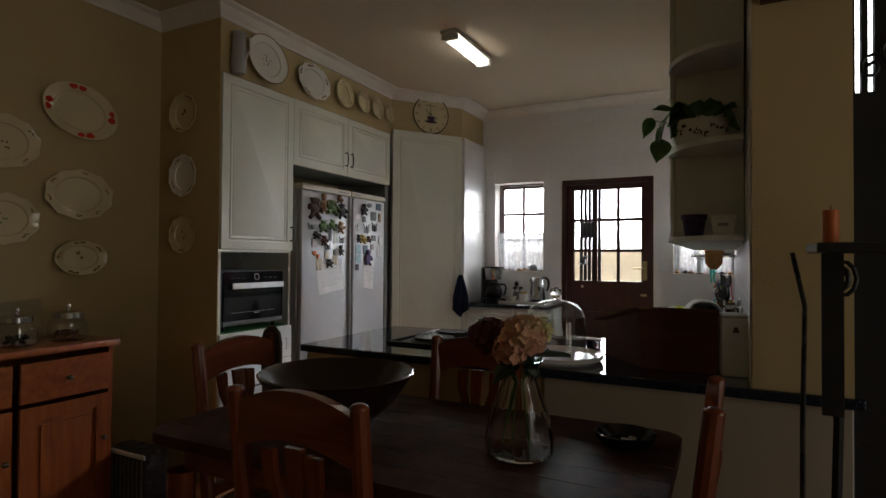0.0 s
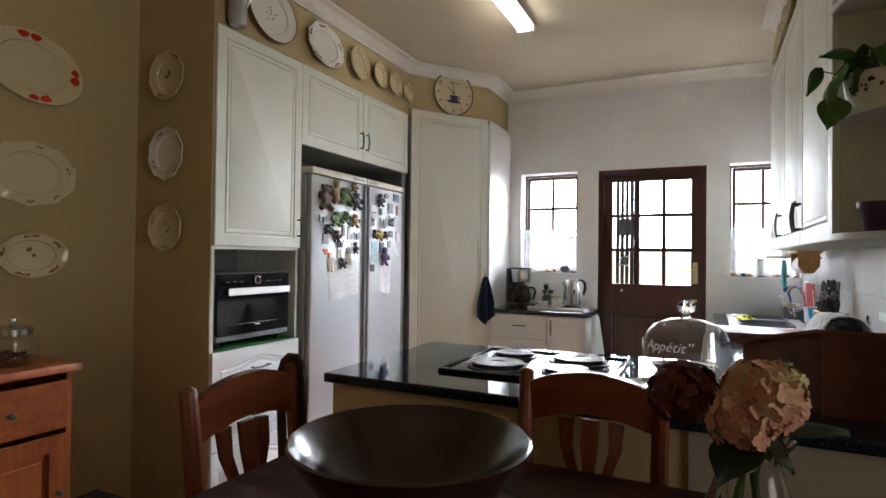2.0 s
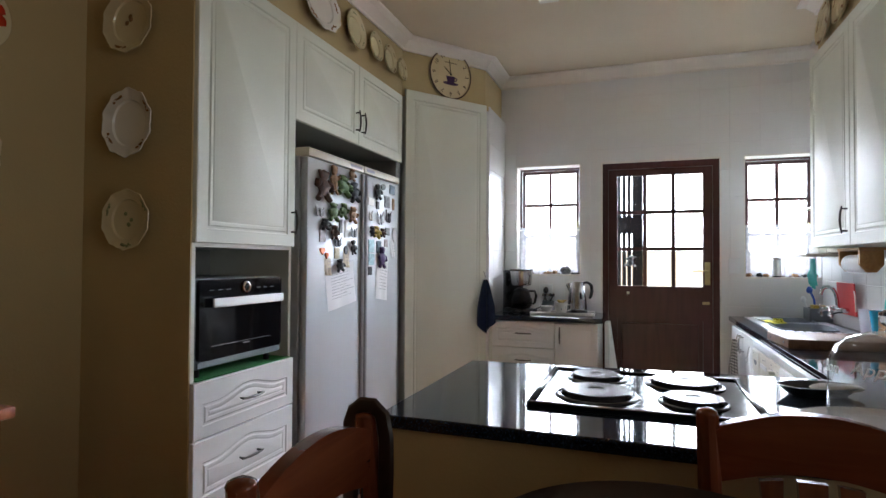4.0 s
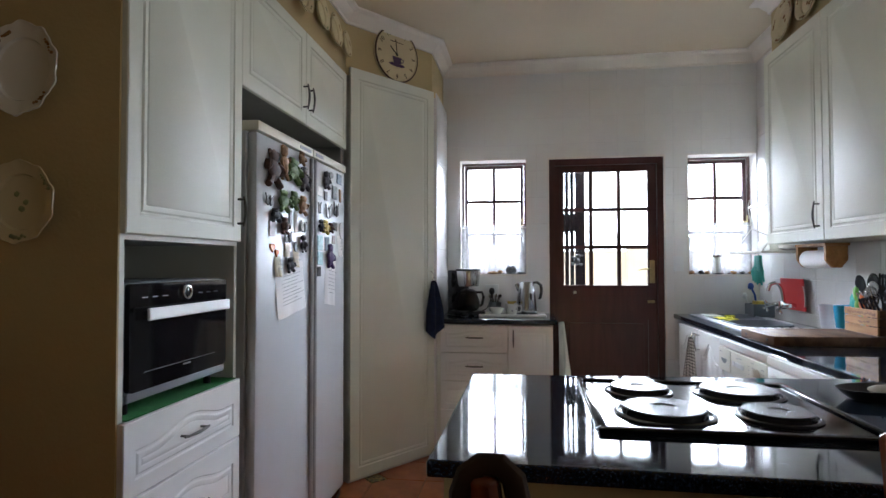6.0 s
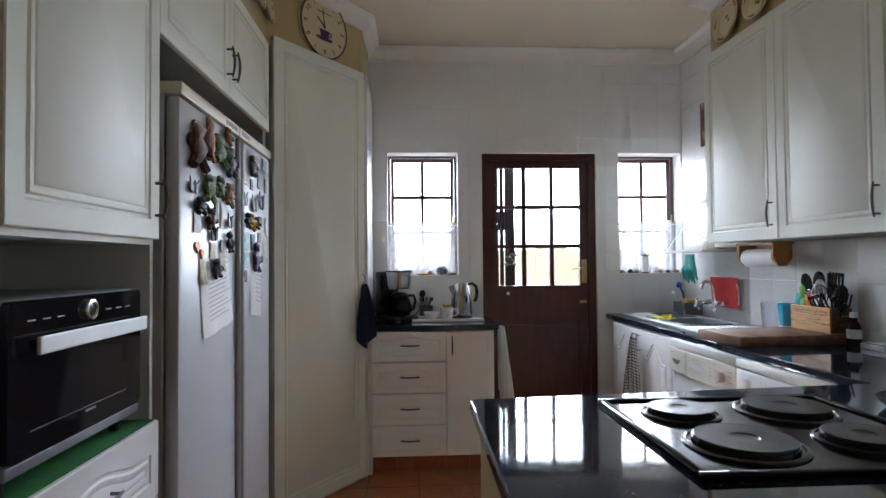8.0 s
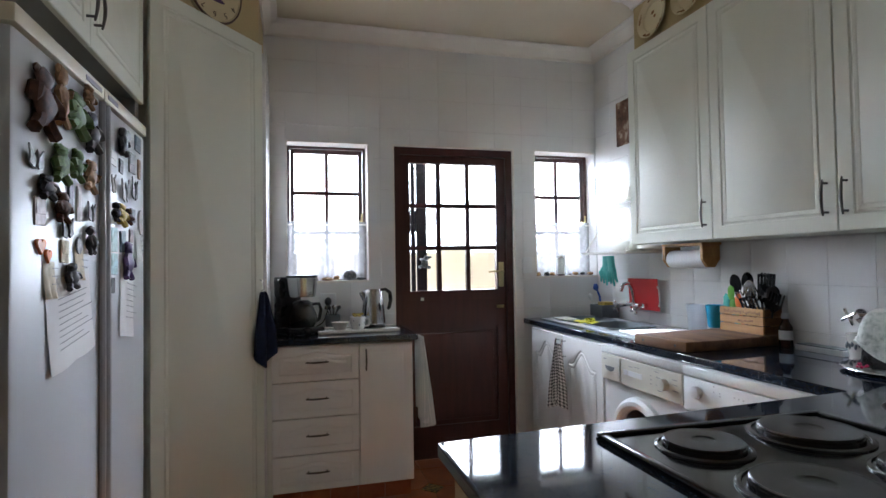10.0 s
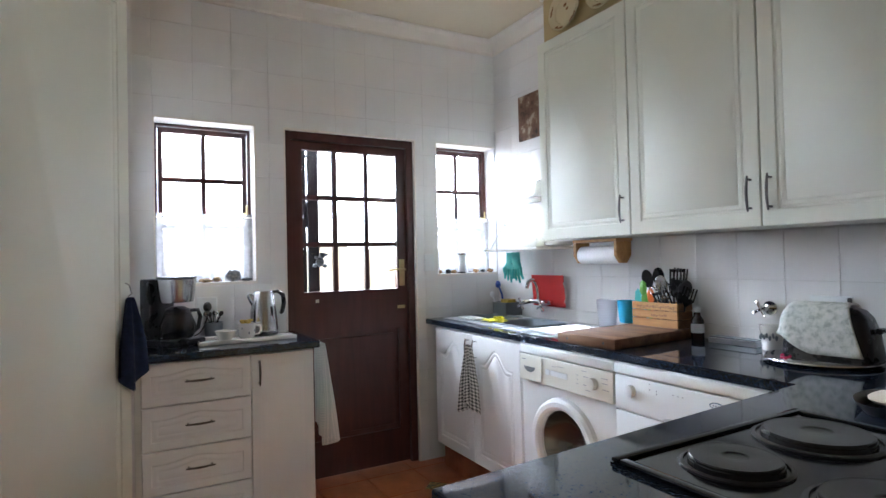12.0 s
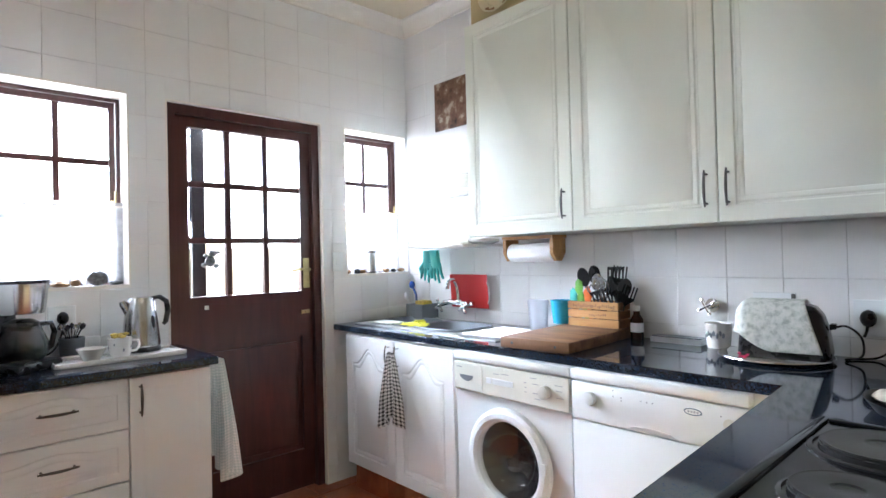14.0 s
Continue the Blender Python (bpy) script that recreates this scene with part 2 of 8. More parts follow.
def thin_glass():
    """Blown glass too thin to bend light: clear, with a reflection that grows at the edge."""
    m = bpy.data.materials.new("thin_clear_glass")
    m.use_nodes = True
    nt = m.node_tree
    nt.nodes.remove(nt.nodes["Principled BSDF"])
    t = nt.nodes.new("ShaderNodeBsdfTransparent")
    t.inputs[0].default_value = (0.94, 0.95, 0.96, 1)
    g = nt.nodes.new("ShaderNodeBsdfGlossy")
    g.inputs["Roughness"].default_value = 0.02
    lw = nt.nodes.new("ShaderNodeLayerWeight")
    lw.inputs[0].default_value = 0.5
    pw_ = nt.nodes.new("ShaderNodeMath")
    pw_.operation = "POWER"
    pw_.inputs[1].default_value = 4.0
    nt.links.new(lw.outputs["Facing"], pw_.inputs[0])
    f = nt.nodes.new("ShaderNodeMapRange")
    f.inputs["To Min"].default_value, f.inputs["To Max"].default_value = 0.09, 0.9
    nt.links.new(pw_.outputs[0], f.inputs["Value"])
    x = nt.nodes.new("ShaderNodeMixShader")
    nt.links.new(f.outputs[0], x.inputs[0])
    nt.links.new(t.outputs[0], x.inputs[1])
    nt.links.new(g.outputs[0], x.inputs[2])
    nt.links.new(x.outputs[0], nt.nodes["Material Output"].inputs[0])
    return m


THIN = thin_glass()
LETTERW = mat("white_lettering_paint", (0.92, 0.92, 0.92), 0.6, vary=0)
PANE = glass("window_glass", ior=1.1)
CARAFE = glass("smoked_glass", (0.35, 0.33, 0.32))
FROST = glass("frosted_plastic", (0.93, 0.95, 1.0), 0.35)


def cloth_sheer():
    m = bpy.data.materials.new("lace_curtain")
    m.use_nodes = True
    nt = m.node_tree
    out = nt.nodes["Material Output"]
    nt.nodes.remove(nt.nodes["Principled BSDF"])
    tc = nt.nodes.new("ShaderNodeTexCoord")
    v = nt.nodes.new("ShaderNodeTexVoronoi")
    v.inputs["Scale"].default_value = 26
    nt.links.new(tc.outputs["Object"], v.inputs["Vector"])
    r = nt.nodes.new("ShaderNodeMapRange")
    r.inputs["From Min"].default_value, r.inputs["From Max"].default_value = 0.1, 0.6
    r.inputs["To Min"].default_value, r.inputs["To Max"].default_value = 0.0, 0.22
    nt.links.new(v.outputs["Distance"], r.inputs["Value"])
    t = nt.nodes.new("ShaderNodeBsdfTransparent")
    d = nt.nodes.new("ShaderNodeBsdfDiffuse")
    d.inputs[0].default_value = (0.82, 0.82, 0.82, 1)
    tl = nt.nodes.new("ShaderNodeBsdfTranslucent")
    tl.inputs[0].default_value = (0.15, 0.15, 0.155, 1)
    a = nt.nodes.new("ShaderNodeMixShader")
    a.inputs[0].default_value = 0.65
    nt.links.new(d.outputs[0], a.inputs[1])
    nt.links.new(tl.outputs[0], a.inputs[2])
    x = nt.nodes.new("ShaderNodeMixShader")
    nt.links.new(r.outputs[0], x.inputs[0])
    nt.links.new(a.outputs[0], x.inputs[1])
    nt.links.new(t.outputs[0], x.inputs[2])
    nt.links.new(x.outputs[0], out.inputs[0])
    return m


LACE = cloth_sheer()


def checked(name, a, b, size, rough=0.9):
    """Woven cloth in small checks: crossed bands of two colours."""
    m = mat(name, a, rough, vary=0)
    nt = m.node_tree
    p = nt.nodes["Principled BSDF"]
    tc = nt.nodes.new("ShaderNodeTexCoord")
    waves = []
    sep = nt.nodes.new("ShaderNodeSeparateXYZ")
    nt.links.new(tc.outputs["UV"], sep.inputs[0])
    for axis in ("X", "Y"):
        w = nt.nodes.new("ShaderNodeMath")
        w.operation = "MULTIPLY"
        w.inputs[1].default_value = 2 * math.pi / size
        nt.links.new(sep.outputs[axis], w.inputs[0])
        w2 = nt.nodes.new("ShaderNodeMath")
        w2.operation = "SINE"
        nt.links.new(w.outputs[0], w2.inputs[0])
        g = nt.nodes.new("ShaderNodeMath")
        g.operation = "GREATER_THAN"
        g.inputs[1].default_value = 0.0
        nt.links.new(w2.outputs[0], g.inputs[0])
        waves.append(g.outputs[0])
    s = nt.nodes.new("ShaderNodeMath")
    s.operation = "ADD"
    nt.links.new(waves[0], s.inputs[0])
    nt.links.new(waves[1], s.inputs[1])
    ramp = nt.nodes.new("ShaderNodeValToRGB")
    ramp.color_ramp.elements[0].color, ramp.color_ramp.elements[1].color = (*a, 1), (*b, 1)
    h = nt.nodes.new("ShaderNodeMath")
    h.operation = "MULTIPLY"
    h.inputs[1].default_value = 0.5
    nt.links.new(s.outputs[0], h.inputs[0])
    nt.links.new(h.outputs[0], ramp.inputs[0])
    nt.links.new(ramp.outputs[0], p.inputs["Base Color"])
    return m


CHECK = checked("checked_tea_towel", (0.70, 0.68, 0.64), (0.02, 0.02, 0.025), 0.018)
CHECKL = checked("pale_checked_towel", (0.76, 0.77, 0.75), (0.52, 0.58, 0.57), 0.012)
TOWELW = ramped("white_quilted_cloth", [(0.35, (0.42, 0.46, 0.43)), (0.5, (0.66, 0.69, 0.65)), (0.62, (0.76, 0.77, 0.74))], 0.95, 42, bump=1.0)
PATCH = ramped("worn_table_wood", [(0.3, (0.018, 0.008, 0.006)), (0.45, (0.040, 0.013, 0.008)), (0.58, (0.068, 0.022, 0.013)), (0.72, (0.085, 0.045, 0.026))], 0.6, 9, coat=0.0)
PATCH.node_tree.nodes["Principled BSDF"].inputs["Specular IOR Level"].default_value = 0.25
CUSHION = ramped("patchwork_cushion", [(0.25, (0.16, 0.03, 0.02)), (0.5, (0.20, 0.12, 0.07)), (0.7, (0.28, 0.20, 0.13))], 0.9, 14, "cells")

# ---- mesh helpers ----


def box(bm, x0, x1, y0, y1, z0, z1, bev=0.0):
    """A box, with its edges bevelled if wanted."""
    t = bmesh.new() if bev else bm
    vs = [t.verts.new((x, y, z)) for z in (z0, z1) for y in (y0, y1) for x in (x0, x1)]
    for f in ((0, 2, 3, 1), (4, 5, 7, 6), (0, 1, 5, 4), (2, 6, 7, 3), (0, 4, 6, 2), (1, 3, 7, 5)):
        t.faces.new([vs[i] for i in f])
    if bev:
        bmesh.ops.bevel(t, geom=t.edges[:], offset=bev, segments=2, affect="EDGES", profile=0.5)
        join(bm, t)
    return bm


def join(bm, other, m=None):
    vm = [bm.verts.new(m @ v.co if m else v.co) for v in other.verts]
    other.verts.index_update()
    for f in other.faces:
        bm.faces.new([vm[v.index] for v in f.verts])
    other.free()


def cyl(bm, c, r, h, n=24, r2=None, axis="z", bev=0.0):
    """A cylinder or cone on the point c, along an axis."""
    t = bmesh.new()
    bmesh.ops.create_cone(t, cap_ends=True, segments=n, radius1=r, radius2=r if r2 is None else r2, depth=h)
    bmesh.ops.translate(t, verts=t.verts, vec=(0, 0, h / 2))
    if bev:
        bmesh.ops.bevel(t, geom=[e for e in t.edges if len(e.link_faces) == 2 and any(len(f.verts) > 4 for f in e.link_faces)], offset=bev, segments=2, affect="EDGES", profile=0.5)
    turn = {"z": Matrix(), "x": pose(0, 0, 0, 0, 90, 0), "y": pose(0, 0, 0, -90, 0, 0)}[axis]
    join(bm, t, Matrix.Translation(c) @ turn)
    return bm


def lathe(bm, profile, n=40, m=None):
    """A turned shape from rows of radius and height."""
    rings = []
    m = m or Matrix()
    for r, z in profile:
        if r < 1e-5:
            rings.append([bm.verts.new(m @ Vector((0, 0, z)))])
        else:
            rings.append([bm.verts.new(m @ Vector((r * math.cos(2 * math.pi * i / n), r * math.sin(2 * math.pi * i / n), z))) for i in range(n)])
    for a, b in zip(rings, rings[1:]):
        for i in range(n):
            j = (i + 1) % n
            if len(a) == 1 and len(b) > 1:
                bm.faces.new((a[0], b[i], b[j]))
            elif len(b) == 1 and len(a) > 1:
                bm.faces.new((a[i], b[0], a[j]))
            elif len(a) > 1:
                bm.faces.new((a[i], b[i], b[j], a[j]))
    return bm


def tube(bm, pts, r, n=8, flat=1.0):
    """A round bar along a line of points; r may be one radius per point."""
    pts = [Vector(p) for p in pts]
    rs = r if isinstance(r, (list, tuple)) else [r] * len(pts)
    rings, side = [], None
    for i, p in enumerate(pts):
        d = (pts[min(i + 1, len(pts) - 1)] - pts[max(i - 1, 0)]).normalized()
        if side is None:
            side = d.cross(Vector((0, 0, 1)) if abs(d.z) < 0.9 else Vector((1, 0, 0))).normalized()
        side = (side - d * side.dot(d)).normalized()
        up = d.cross(side)
        rings.append([bm.verts.new(p + rs[i] * (math.cos(2 * math.pi * k / n) * side + flat * math.sin(2 * math.pi * k / n) * up)) for k in range(n)])
    for a, b in zip(rings, rings[1:]):
        for k in range(n):
            bm.faces.new((a[k], a[(k + 1) % n], b[(k + 1) % n], b[k]))
    bm.faces.new(rings[0][::-1])
    bm.faces.new(rings[-1])
    return bm


def bar(bm, a, b, wx, wy):
    """A straight rectangular bar from a to b."""
    a, b = Vector(a), Vector(b)
    d = b - a
    m = Matrix.Translation(a) @ d.to_track_quat("Z", "Y").to_matrix().to_4x4()
    t = bmesh.new()
    box(t, -wx / 2, wx / 2, -wy / 2, wy / 2, 0, d.length)
    join(bm, t, m)
    return bm


def prism(bm, outline, y0, y1):
    """A plate cut to an outline in x and z, from y0 to y1."""
    a = [bm.verts.new((x, y0, z)) for x, z in outline]
    b = [bm.verts.new((x, y1, z)) for x, z in outline]
    bm.faces.new(a)
    bm.faces.new(b[::-1])
    for i in range(len(a)):
        j = (i + 1) % len(a)
        bm.faces.new((a[j], a[i], b[i], b[j]))
    return bm


def slab(bm, outline, z0, z1, bev=0.0):
    """A plate cut to an outline in x and y."""
    t = bmesh.new()
    a = [t.verts.new((x, y, z0)) for x, y in outline]
    b = [t.verts.new((x, y, z1)) for x, y in outline]
    t.faces.new(a[::-1])
    t.faces.new(b)
    for i in range(len(a)):
        j = (i + 1) % len(a)
        t.faces.new((a[i], a[j], b[j], b[i]))
    if bev:
        bmesh.ops.bevel(t, geom=t.edges[:], offset=bev, segments=2, affect="EDGES", profile=0.5)
    join(bm, t)
    return bm


def rounded(x0, x1, y0, y1, r, n=6):
    pts = []
    for cx, cy, a0 in ((x1 - r, y1 - r, 0), (x0 + r, y1 - r, 90), (x0 + r, y0 + r, 180), (x1 - r, y0 + r, 270)):
        for i in range(n + 1):
            a = radians(a0 + 90 * i / n)
            pts.append((cx + r * math.cos(a), cy + r * math.sin(a)))
    return pts


def smooth_line(pts, n=6):
    """A soft curve through the points, for cords and stems."""
    p = [Vector(q) for q in pts]
    p = [2 * p[0] - p[1]] + p + [2 * p[-1] - p[-2]]
    out = []
    for i in range(1, len(p) - 2):
        for k in range(n):
            t = k / n
            out.append(0.5 * (2 * p[i] + (p[i + 1] - p[i - 1]) * t + (2 * p[i - 1] - 5 * p[i] + 4 * p[i + 1] - p[i + 2]) * t * t + (3 * p[i] - p[i - 1] - 3 * p[i + 1] + p[i + 2]) * t ** 3))
    return out + [p[-2]]


def part(name, bm, material, parent=None, label="", kind="", smooth=False, m=None):
    """Link a bmesh as one mesh object under a thing."""
    bmesh.ops.recalc_face_normals(bm, faces=bm.faces[:])
    me = bpy.data.meshes.new(name)
    bm.to_mesh(me)
    bm.free()
    me.materials.append(material)
    if smooth:
        for p in me.polygons:
            p.use_smooth = True
        me.set_sharp_from_angle(angle=radians(35))
    ob = new(name, me)
    ob.parent = parent
    if m is not None:
        ob.matrix_basis = m
    tagged(ob, label, kind=kind)
    return ob


def thing(name, m, label, category, group="", kind=""):
    ob = new(name)
    ob.empty_display_size = 0.05
    ob.matrix_basis = m
    return tagged(ob, label, category, group, kind)


def B():
    return bmesh.new()


def cut_openings(ob, boxes):
    """Cut boxes, given in world places, out of a mesh."""
    bpy.context.view_layer.update()
    bm = B()
    for b in boxes:
        box(bm, *b)
    cutter = part("cutter", bm, ob.data.materials[0])
    cut = ob.modifiers.new("openings", "BOOLEAN")
    cut.object, cut.solver = cutter, "EXACT"
    bpy.context.view_layer.update()
    mesh = bpy.data.meshes.new_from_object(ob.evaluated_get(bpy.context.evaluated_depsgraph_get()))
    ob.modifiers.clear()
    ob.data = mesh
    bpy.data.objects.remove(cutter)


def setting(name, bm, material, label):
    return tagged(part(name, bm, material), label, kind="structure")


def door_leaf(bm, w, h, t=0.018, margin=0.052, arch=0.0, x0=0.0, z0=0.0, g=1.0):
    """A pressed cabinet door, front at y = -t, back at y = 0, with a moulded panel whose top may be arched."""
    n = 20

    def loop(mg, depth, a):
        pts = [(mg, mg), (w - mg, mg)]
        for i in range(n + 1):
            u = 1 - i / n
            k = min(max((0.5 - abs(u - 0.5) - 0.12) / 0.38, 0), 1)
            k = k * k * (3 - 2 * k)
            pts.append((mg + u * (w - 2 * mg), h - mg - a * (1 - k)))
        return [bm.verts.new((x0 + x, -t + depth, z0 + z)) for x, z in pts]

    rows = [loop(0, t, 0), loop(0, 0.003, 0), loop(0.003, 0, 0), loop(margin, 0, arch), loop(margin + 0.004, 0.0045 * g, arch),
            loop(margin + 0.010, 0.0045 * g, arch), loop(margin + 0.015, 0.0005, arch), loop(margin + 0.026, 0.0005, arch), loop(margin + 0.030, 0.003 * g, arch), loop(margin + 0.036, 0.0, arch)]
    for a, b in zip(rows, rows[1:]):
        for i in range(len(a)):
            j = (i + 1) % len(a)
            bm.faces.new((a[i], a[j], b[j], b[i]))
    bm.faces.new(rows[-1])
    bm.faces.new(rows[0][::-1])
    return bm


def bow_handle(bm, x, z, length, y=0.0, across=False, twist=0.0):
    """A bow handle on the plane y, standing out to -y."""
    pts, rs = [], []
    for i in range(13):
        u = i / 12
        s = (u - 0.5) * length
        out = 0.022 + 0.008 * math.sin(math.pi * u)
        pts.append((x + s, y - out, z + twist * s) if across else (x, y - out, z + s))
        rs.append(0.0032 + 0.0022 * math.sin(math.pi * u))
    tube(bm, pts, rs, 8)
    for s in (-0.40, 0.40):
        p = (x + s * length, y, z + twist * s * length) if across else (x, y, z + s * length)
        tube(bm, [p, (p[0], y - 0.027, p[2])], 0.0042, 8)
    return bm

# ---- the room ----
XW, XE, YN, YS = -3.98, -0.765, 7.68, -1.2   # dining west wall, kitchen east wall, north wall, south wall
ZC = 2.80

bm = B()
box(bm, XW - 0.2, -0.495, YS - 0.2, 7.93, -0.12, -0.008)
box(bm, -0.495, 2.6, YS - 0.2, 4.70, -0.12, -0.008)
setting("floor", bm, TGROUT, "floor slab with dark grout between the terracotta tiles")

bm = B()
box(bm, XW - 0.2, -0.495, YS - 0.2, 7.93, ZC, ZC + 0.12)
box(bm, -0.495, 2.6, YS - 0.2, 4.70, ZC, ZC + 0.12)
ceiling = setting("ceiling", bm, CEIL, "flat pale painted plaster ceiling")

# north wall with two windows and a door: piers, lintel and aprons
OPEN = [(-2.906, -2.396, 1.185, 2.072), (-2.235, -1.395, 0.0, 2.072), (-1.243, -0.768, 1.185, 2.072)]
bm = B()
xs = [XW - 0.2] + [v for o in OPEN for v in o[:2]] + [-0.495]
for a, b in zip(xs[::2], xs[1::2]):
    box(bm, a, b, YN + 0.008, YN + 0.25, 0, ZC)
for a, b, z0, z1 in OPEN:
    box(bm, a, b, YN + 0.008, YN + 0.25, z1, ZC)
    if z0:
        box(bm, a, b, YN + 0.008, YN + 0.25, 0, z0)
wall_north = setting("wall_north", bm, GROUTN, "tiled outside wall with a door between two small windows")

bm = B()
box(bm, XE + 0.008, -0.495, 4.47, YN + 0.008, 0, ZC)
wall_east = setting("wall_east", bm, GROUT, "tiled kitchen side wall")
bm = B()
box(bm, XE + 0.008, -0.495, 4.455, 4.47, 0.90, ZC)
setting("wall_east_end", bm, WALL, "cream painted end of the kitchen wall")

bm = B()
box(bm, XW - 0.2, XW, YS, YN, 0, ZC)
setting("wall_west", bm, WALL, "cream painted dining room wall hung with plates")
bm = B()
box(bm, XW, -3.46, 4.738, 4.745, 0, ZC)
setting("wall_nib", bm, WALL, "cream painted wall end beside the oven cupboard")
bm = B()
box(bm, -2.95, 0.5, YS - 0.2, YS, 0, ZC)
box(bm, XW - 0.2, -2.95, YS - 0.2, YS, 0, ZC)
box(bm, 0.5, 2.6, YS - 0.2, YS, 0, ZC)
setting("wall_south", bm, WALL, "cream painted wall at the back of the dining room")
# the gap from y 2.1 to 3.7 is added for the dining fill lamp
bm = B()
box(bm, 2.4, 2.6, YS, 2.1, 0, ZC)
box(bm, 2.4, 2.6, 3.7, 4.47, 0, ZC)
box(bm, 2.4, 2.6, 2.1, 3.7, 2.25, ZC)
box(bm, 0.155, 2.6, 4.47, 4.70, 0, ZC)
box(bm, -0.495, 0.155, 4.47, 4.70, 2.26, ZC)
setting("wall_far_east", bm, WALL, "cream painted side wall of the dining room")
# bulkheads above the cupboards
bm = B()
slab(bm, [(XW, 4.745), (-3.462, 4.745), (-3.462, 6.60), (-3.035, 7.16), (-3.035, YN), (XW, YN)], 2.405, ZC)
setting("bulkhead_west", bm, WALL, "cream painted bulkhead above the tall cupboards")
bm = B()
box(bm, -1.0, XE + 0.008, 4.95, 6.84, 2.465, ZC)
setting("bulkhead_east", bm, WALL, "cream painted bulkhead above the wall cupboards")
# tiled return beside the corner larder
bm = B()
box(bm, XW, -3.008, 7.15, YN, 0, 2.405)
setting("wall_return", bm, GROUTN, "tiled return wall behind the coffee corner")


# coved cornice along the walls
def cornice(name, line, inward):
    """line: corners in plan, the room on the side given by inward (+1 left, -1 right)."""
    prof = [(0.0, -0.085), (0.012, -0.085), (0.014, -0.07), (0.03, -0.05), (0.05, -0.022), (0.075, -0.012), (0.082, -0.010), (0.085, 0.0), (0.0, 0.0)]
    bm = B()
    ps = [Vector((x, y, 0)) for x, y in line]
    rows = []
    for i, p in enumerate(ps):
        d0 = (p - ps[i - 1]).normalized() if i else (ps[1] - p).normalized()
        d1 = (ps[i + 1] - p).normalized() if i < len(ps) - 1 else d0
        n0, n1 = Vector((-d0.y, d0.x, 0)) * inward, Vector((-d1.y, d1.x, 0)) * inward
        n = (n0 + n1) / max(1 + n0.dot(n1), 0.3)
        rows.append([bm.verts.new(p + n * a + Vector((0, 0, ZC + b - 0.001))) for a, b in prof])
    for a, b in zip(rows, rows[1:]):
        for k in range(len(prof)):
            j = (k + 1) % len(prof)
            bm.faces.new((a[k], a[j], b[j], b[k]))
    bm.faces.new(rows[0])
    bm.faces.new(rows[-1][::-1])
    return setting(name, bm, CORN, "white moulded plaster cornice")


cornice("cornice_west", [(XW, YS), (XW, 4.738), (-3.46, 4.738), (-3.46, 6.60), (-3.033, 7.16), (-3.033, YN), (XE, YN), (XE, 6.842), (-1.002, 6.842), (-1.002, 4.95)], -1)

# floor skirting by the sink units is tiled; paving and wall outside
bm = B()
box(bm, -60, 60, 7.935, 80, -0.22, -0.12)
box(bm, -60, 60, -60, YS - 0.21, -0.22, -0.12)
box(bm, 2.61, 60, YS - 0.209, 7.934, -0.22, -0.12)
setting("ground", bm, PAVE, "pale paving outside the kitchen")
bm = B()
box(bm, -9, 9, 11.0, 11.25, -0.12, 1.44)
for i in range(8):
    box(bm, -8 + i * 2.3, -7.6 + i * 2.3, 10.95, 10.998, -0.12, 1.50)
setting("backdrop_wall", bm, OUTW, "cream plastered boundary wall across the yard")

bm = B()
box(bm, -60, 60, 45, 45.1, -0.3, 40)
SKYM = mat("bright_overcast_sky", (0.9, 0.93, 0.97), 1.0, vary=0, emit=(0.92, 0.96, 1.0), strength=5.0)
setting("backdrop_sky", bm, SKYM, "bright white overcast sky in the distance")

# ---- windows and door ----


def window(name, x0, x1, z0, z1, label, mirror):
    w = thing(name, pose(x0, YN + 0.13, z0), label, "window", kind="structure")
    W, H = x1 - x0, z1 - z0
    bm = B()
    for a, b, c, d in ((0, W, H - 0.022, H), (0, 0.022, 0, H - 0.022), (W - 0.022, W, 0, H - 0.022), (0.022, W - 0.022, 0, 0.03)):
        box(bm, a, b, 0, 0.06, c, d)
    part("window_frame", bm, MAHOG, w)
    bm = B()
    for a, b, c, d in ((0.025, W - 0.025, H - 0.050, H - 0.024), (0.025, 0.050, 0.033, H - 0.050), (W - 0.050, W - 0.025, 0.033, H - 0.050), (0.050, W - 0.050, 0.033, 0.065)):
        box(bm, a, b, 0.012, 0.048, c, d)
    part("sash", bm, MAHOG, w)
    zs = [0.065 + k * (H - 0.115) / 3 for k in range(1, 3)]
    for k in zs:
        bm = B()
        box(bm, 0.050, W - 0.050, 0.018, 0.042, k - 0.0125, k + 0.0125)
        part("glazing_bar", bm, MAHOG, w)
    bm = B()
    box(bm, W / 2 - 0.0125, W / 2 + 0.0125, 0.0185, 0.0415, 0.065, H - 0.050)
    part("glazing_bar", bm, MAHOG, w)
    bm = B()
    box(bm, 0.047, W - 0.047, 0.028, 0.032, 0.06, H - 0.047)
    p = part("pane", bm, PANE, w)
    p.visible_shadow = False
    bm = B()
    tube(bm, [(W - 0.034, -0.008, H * 0.42), (W - 0.034, -0.03, H * 0.42), (W - 0.034, -0.035, H * 0.42 + 0.07)], 0.006)
    box(bm, W - 0.046, W - 0.022, -0.004, 0.012, H * 0.42 - 0.03, H * 0.42 + 0.03)
    part("window_stay", bm, BRASS, w)
    # white sill
    bm = B()
    box(bm, -0.0, W, -0.125, -0.002, -0.002, 0.012)
    part("window_sill", bm, CORN, w)


window("window_1", *OPEN[0], "small dark-stained wooden window with a lace half curtain", 1)
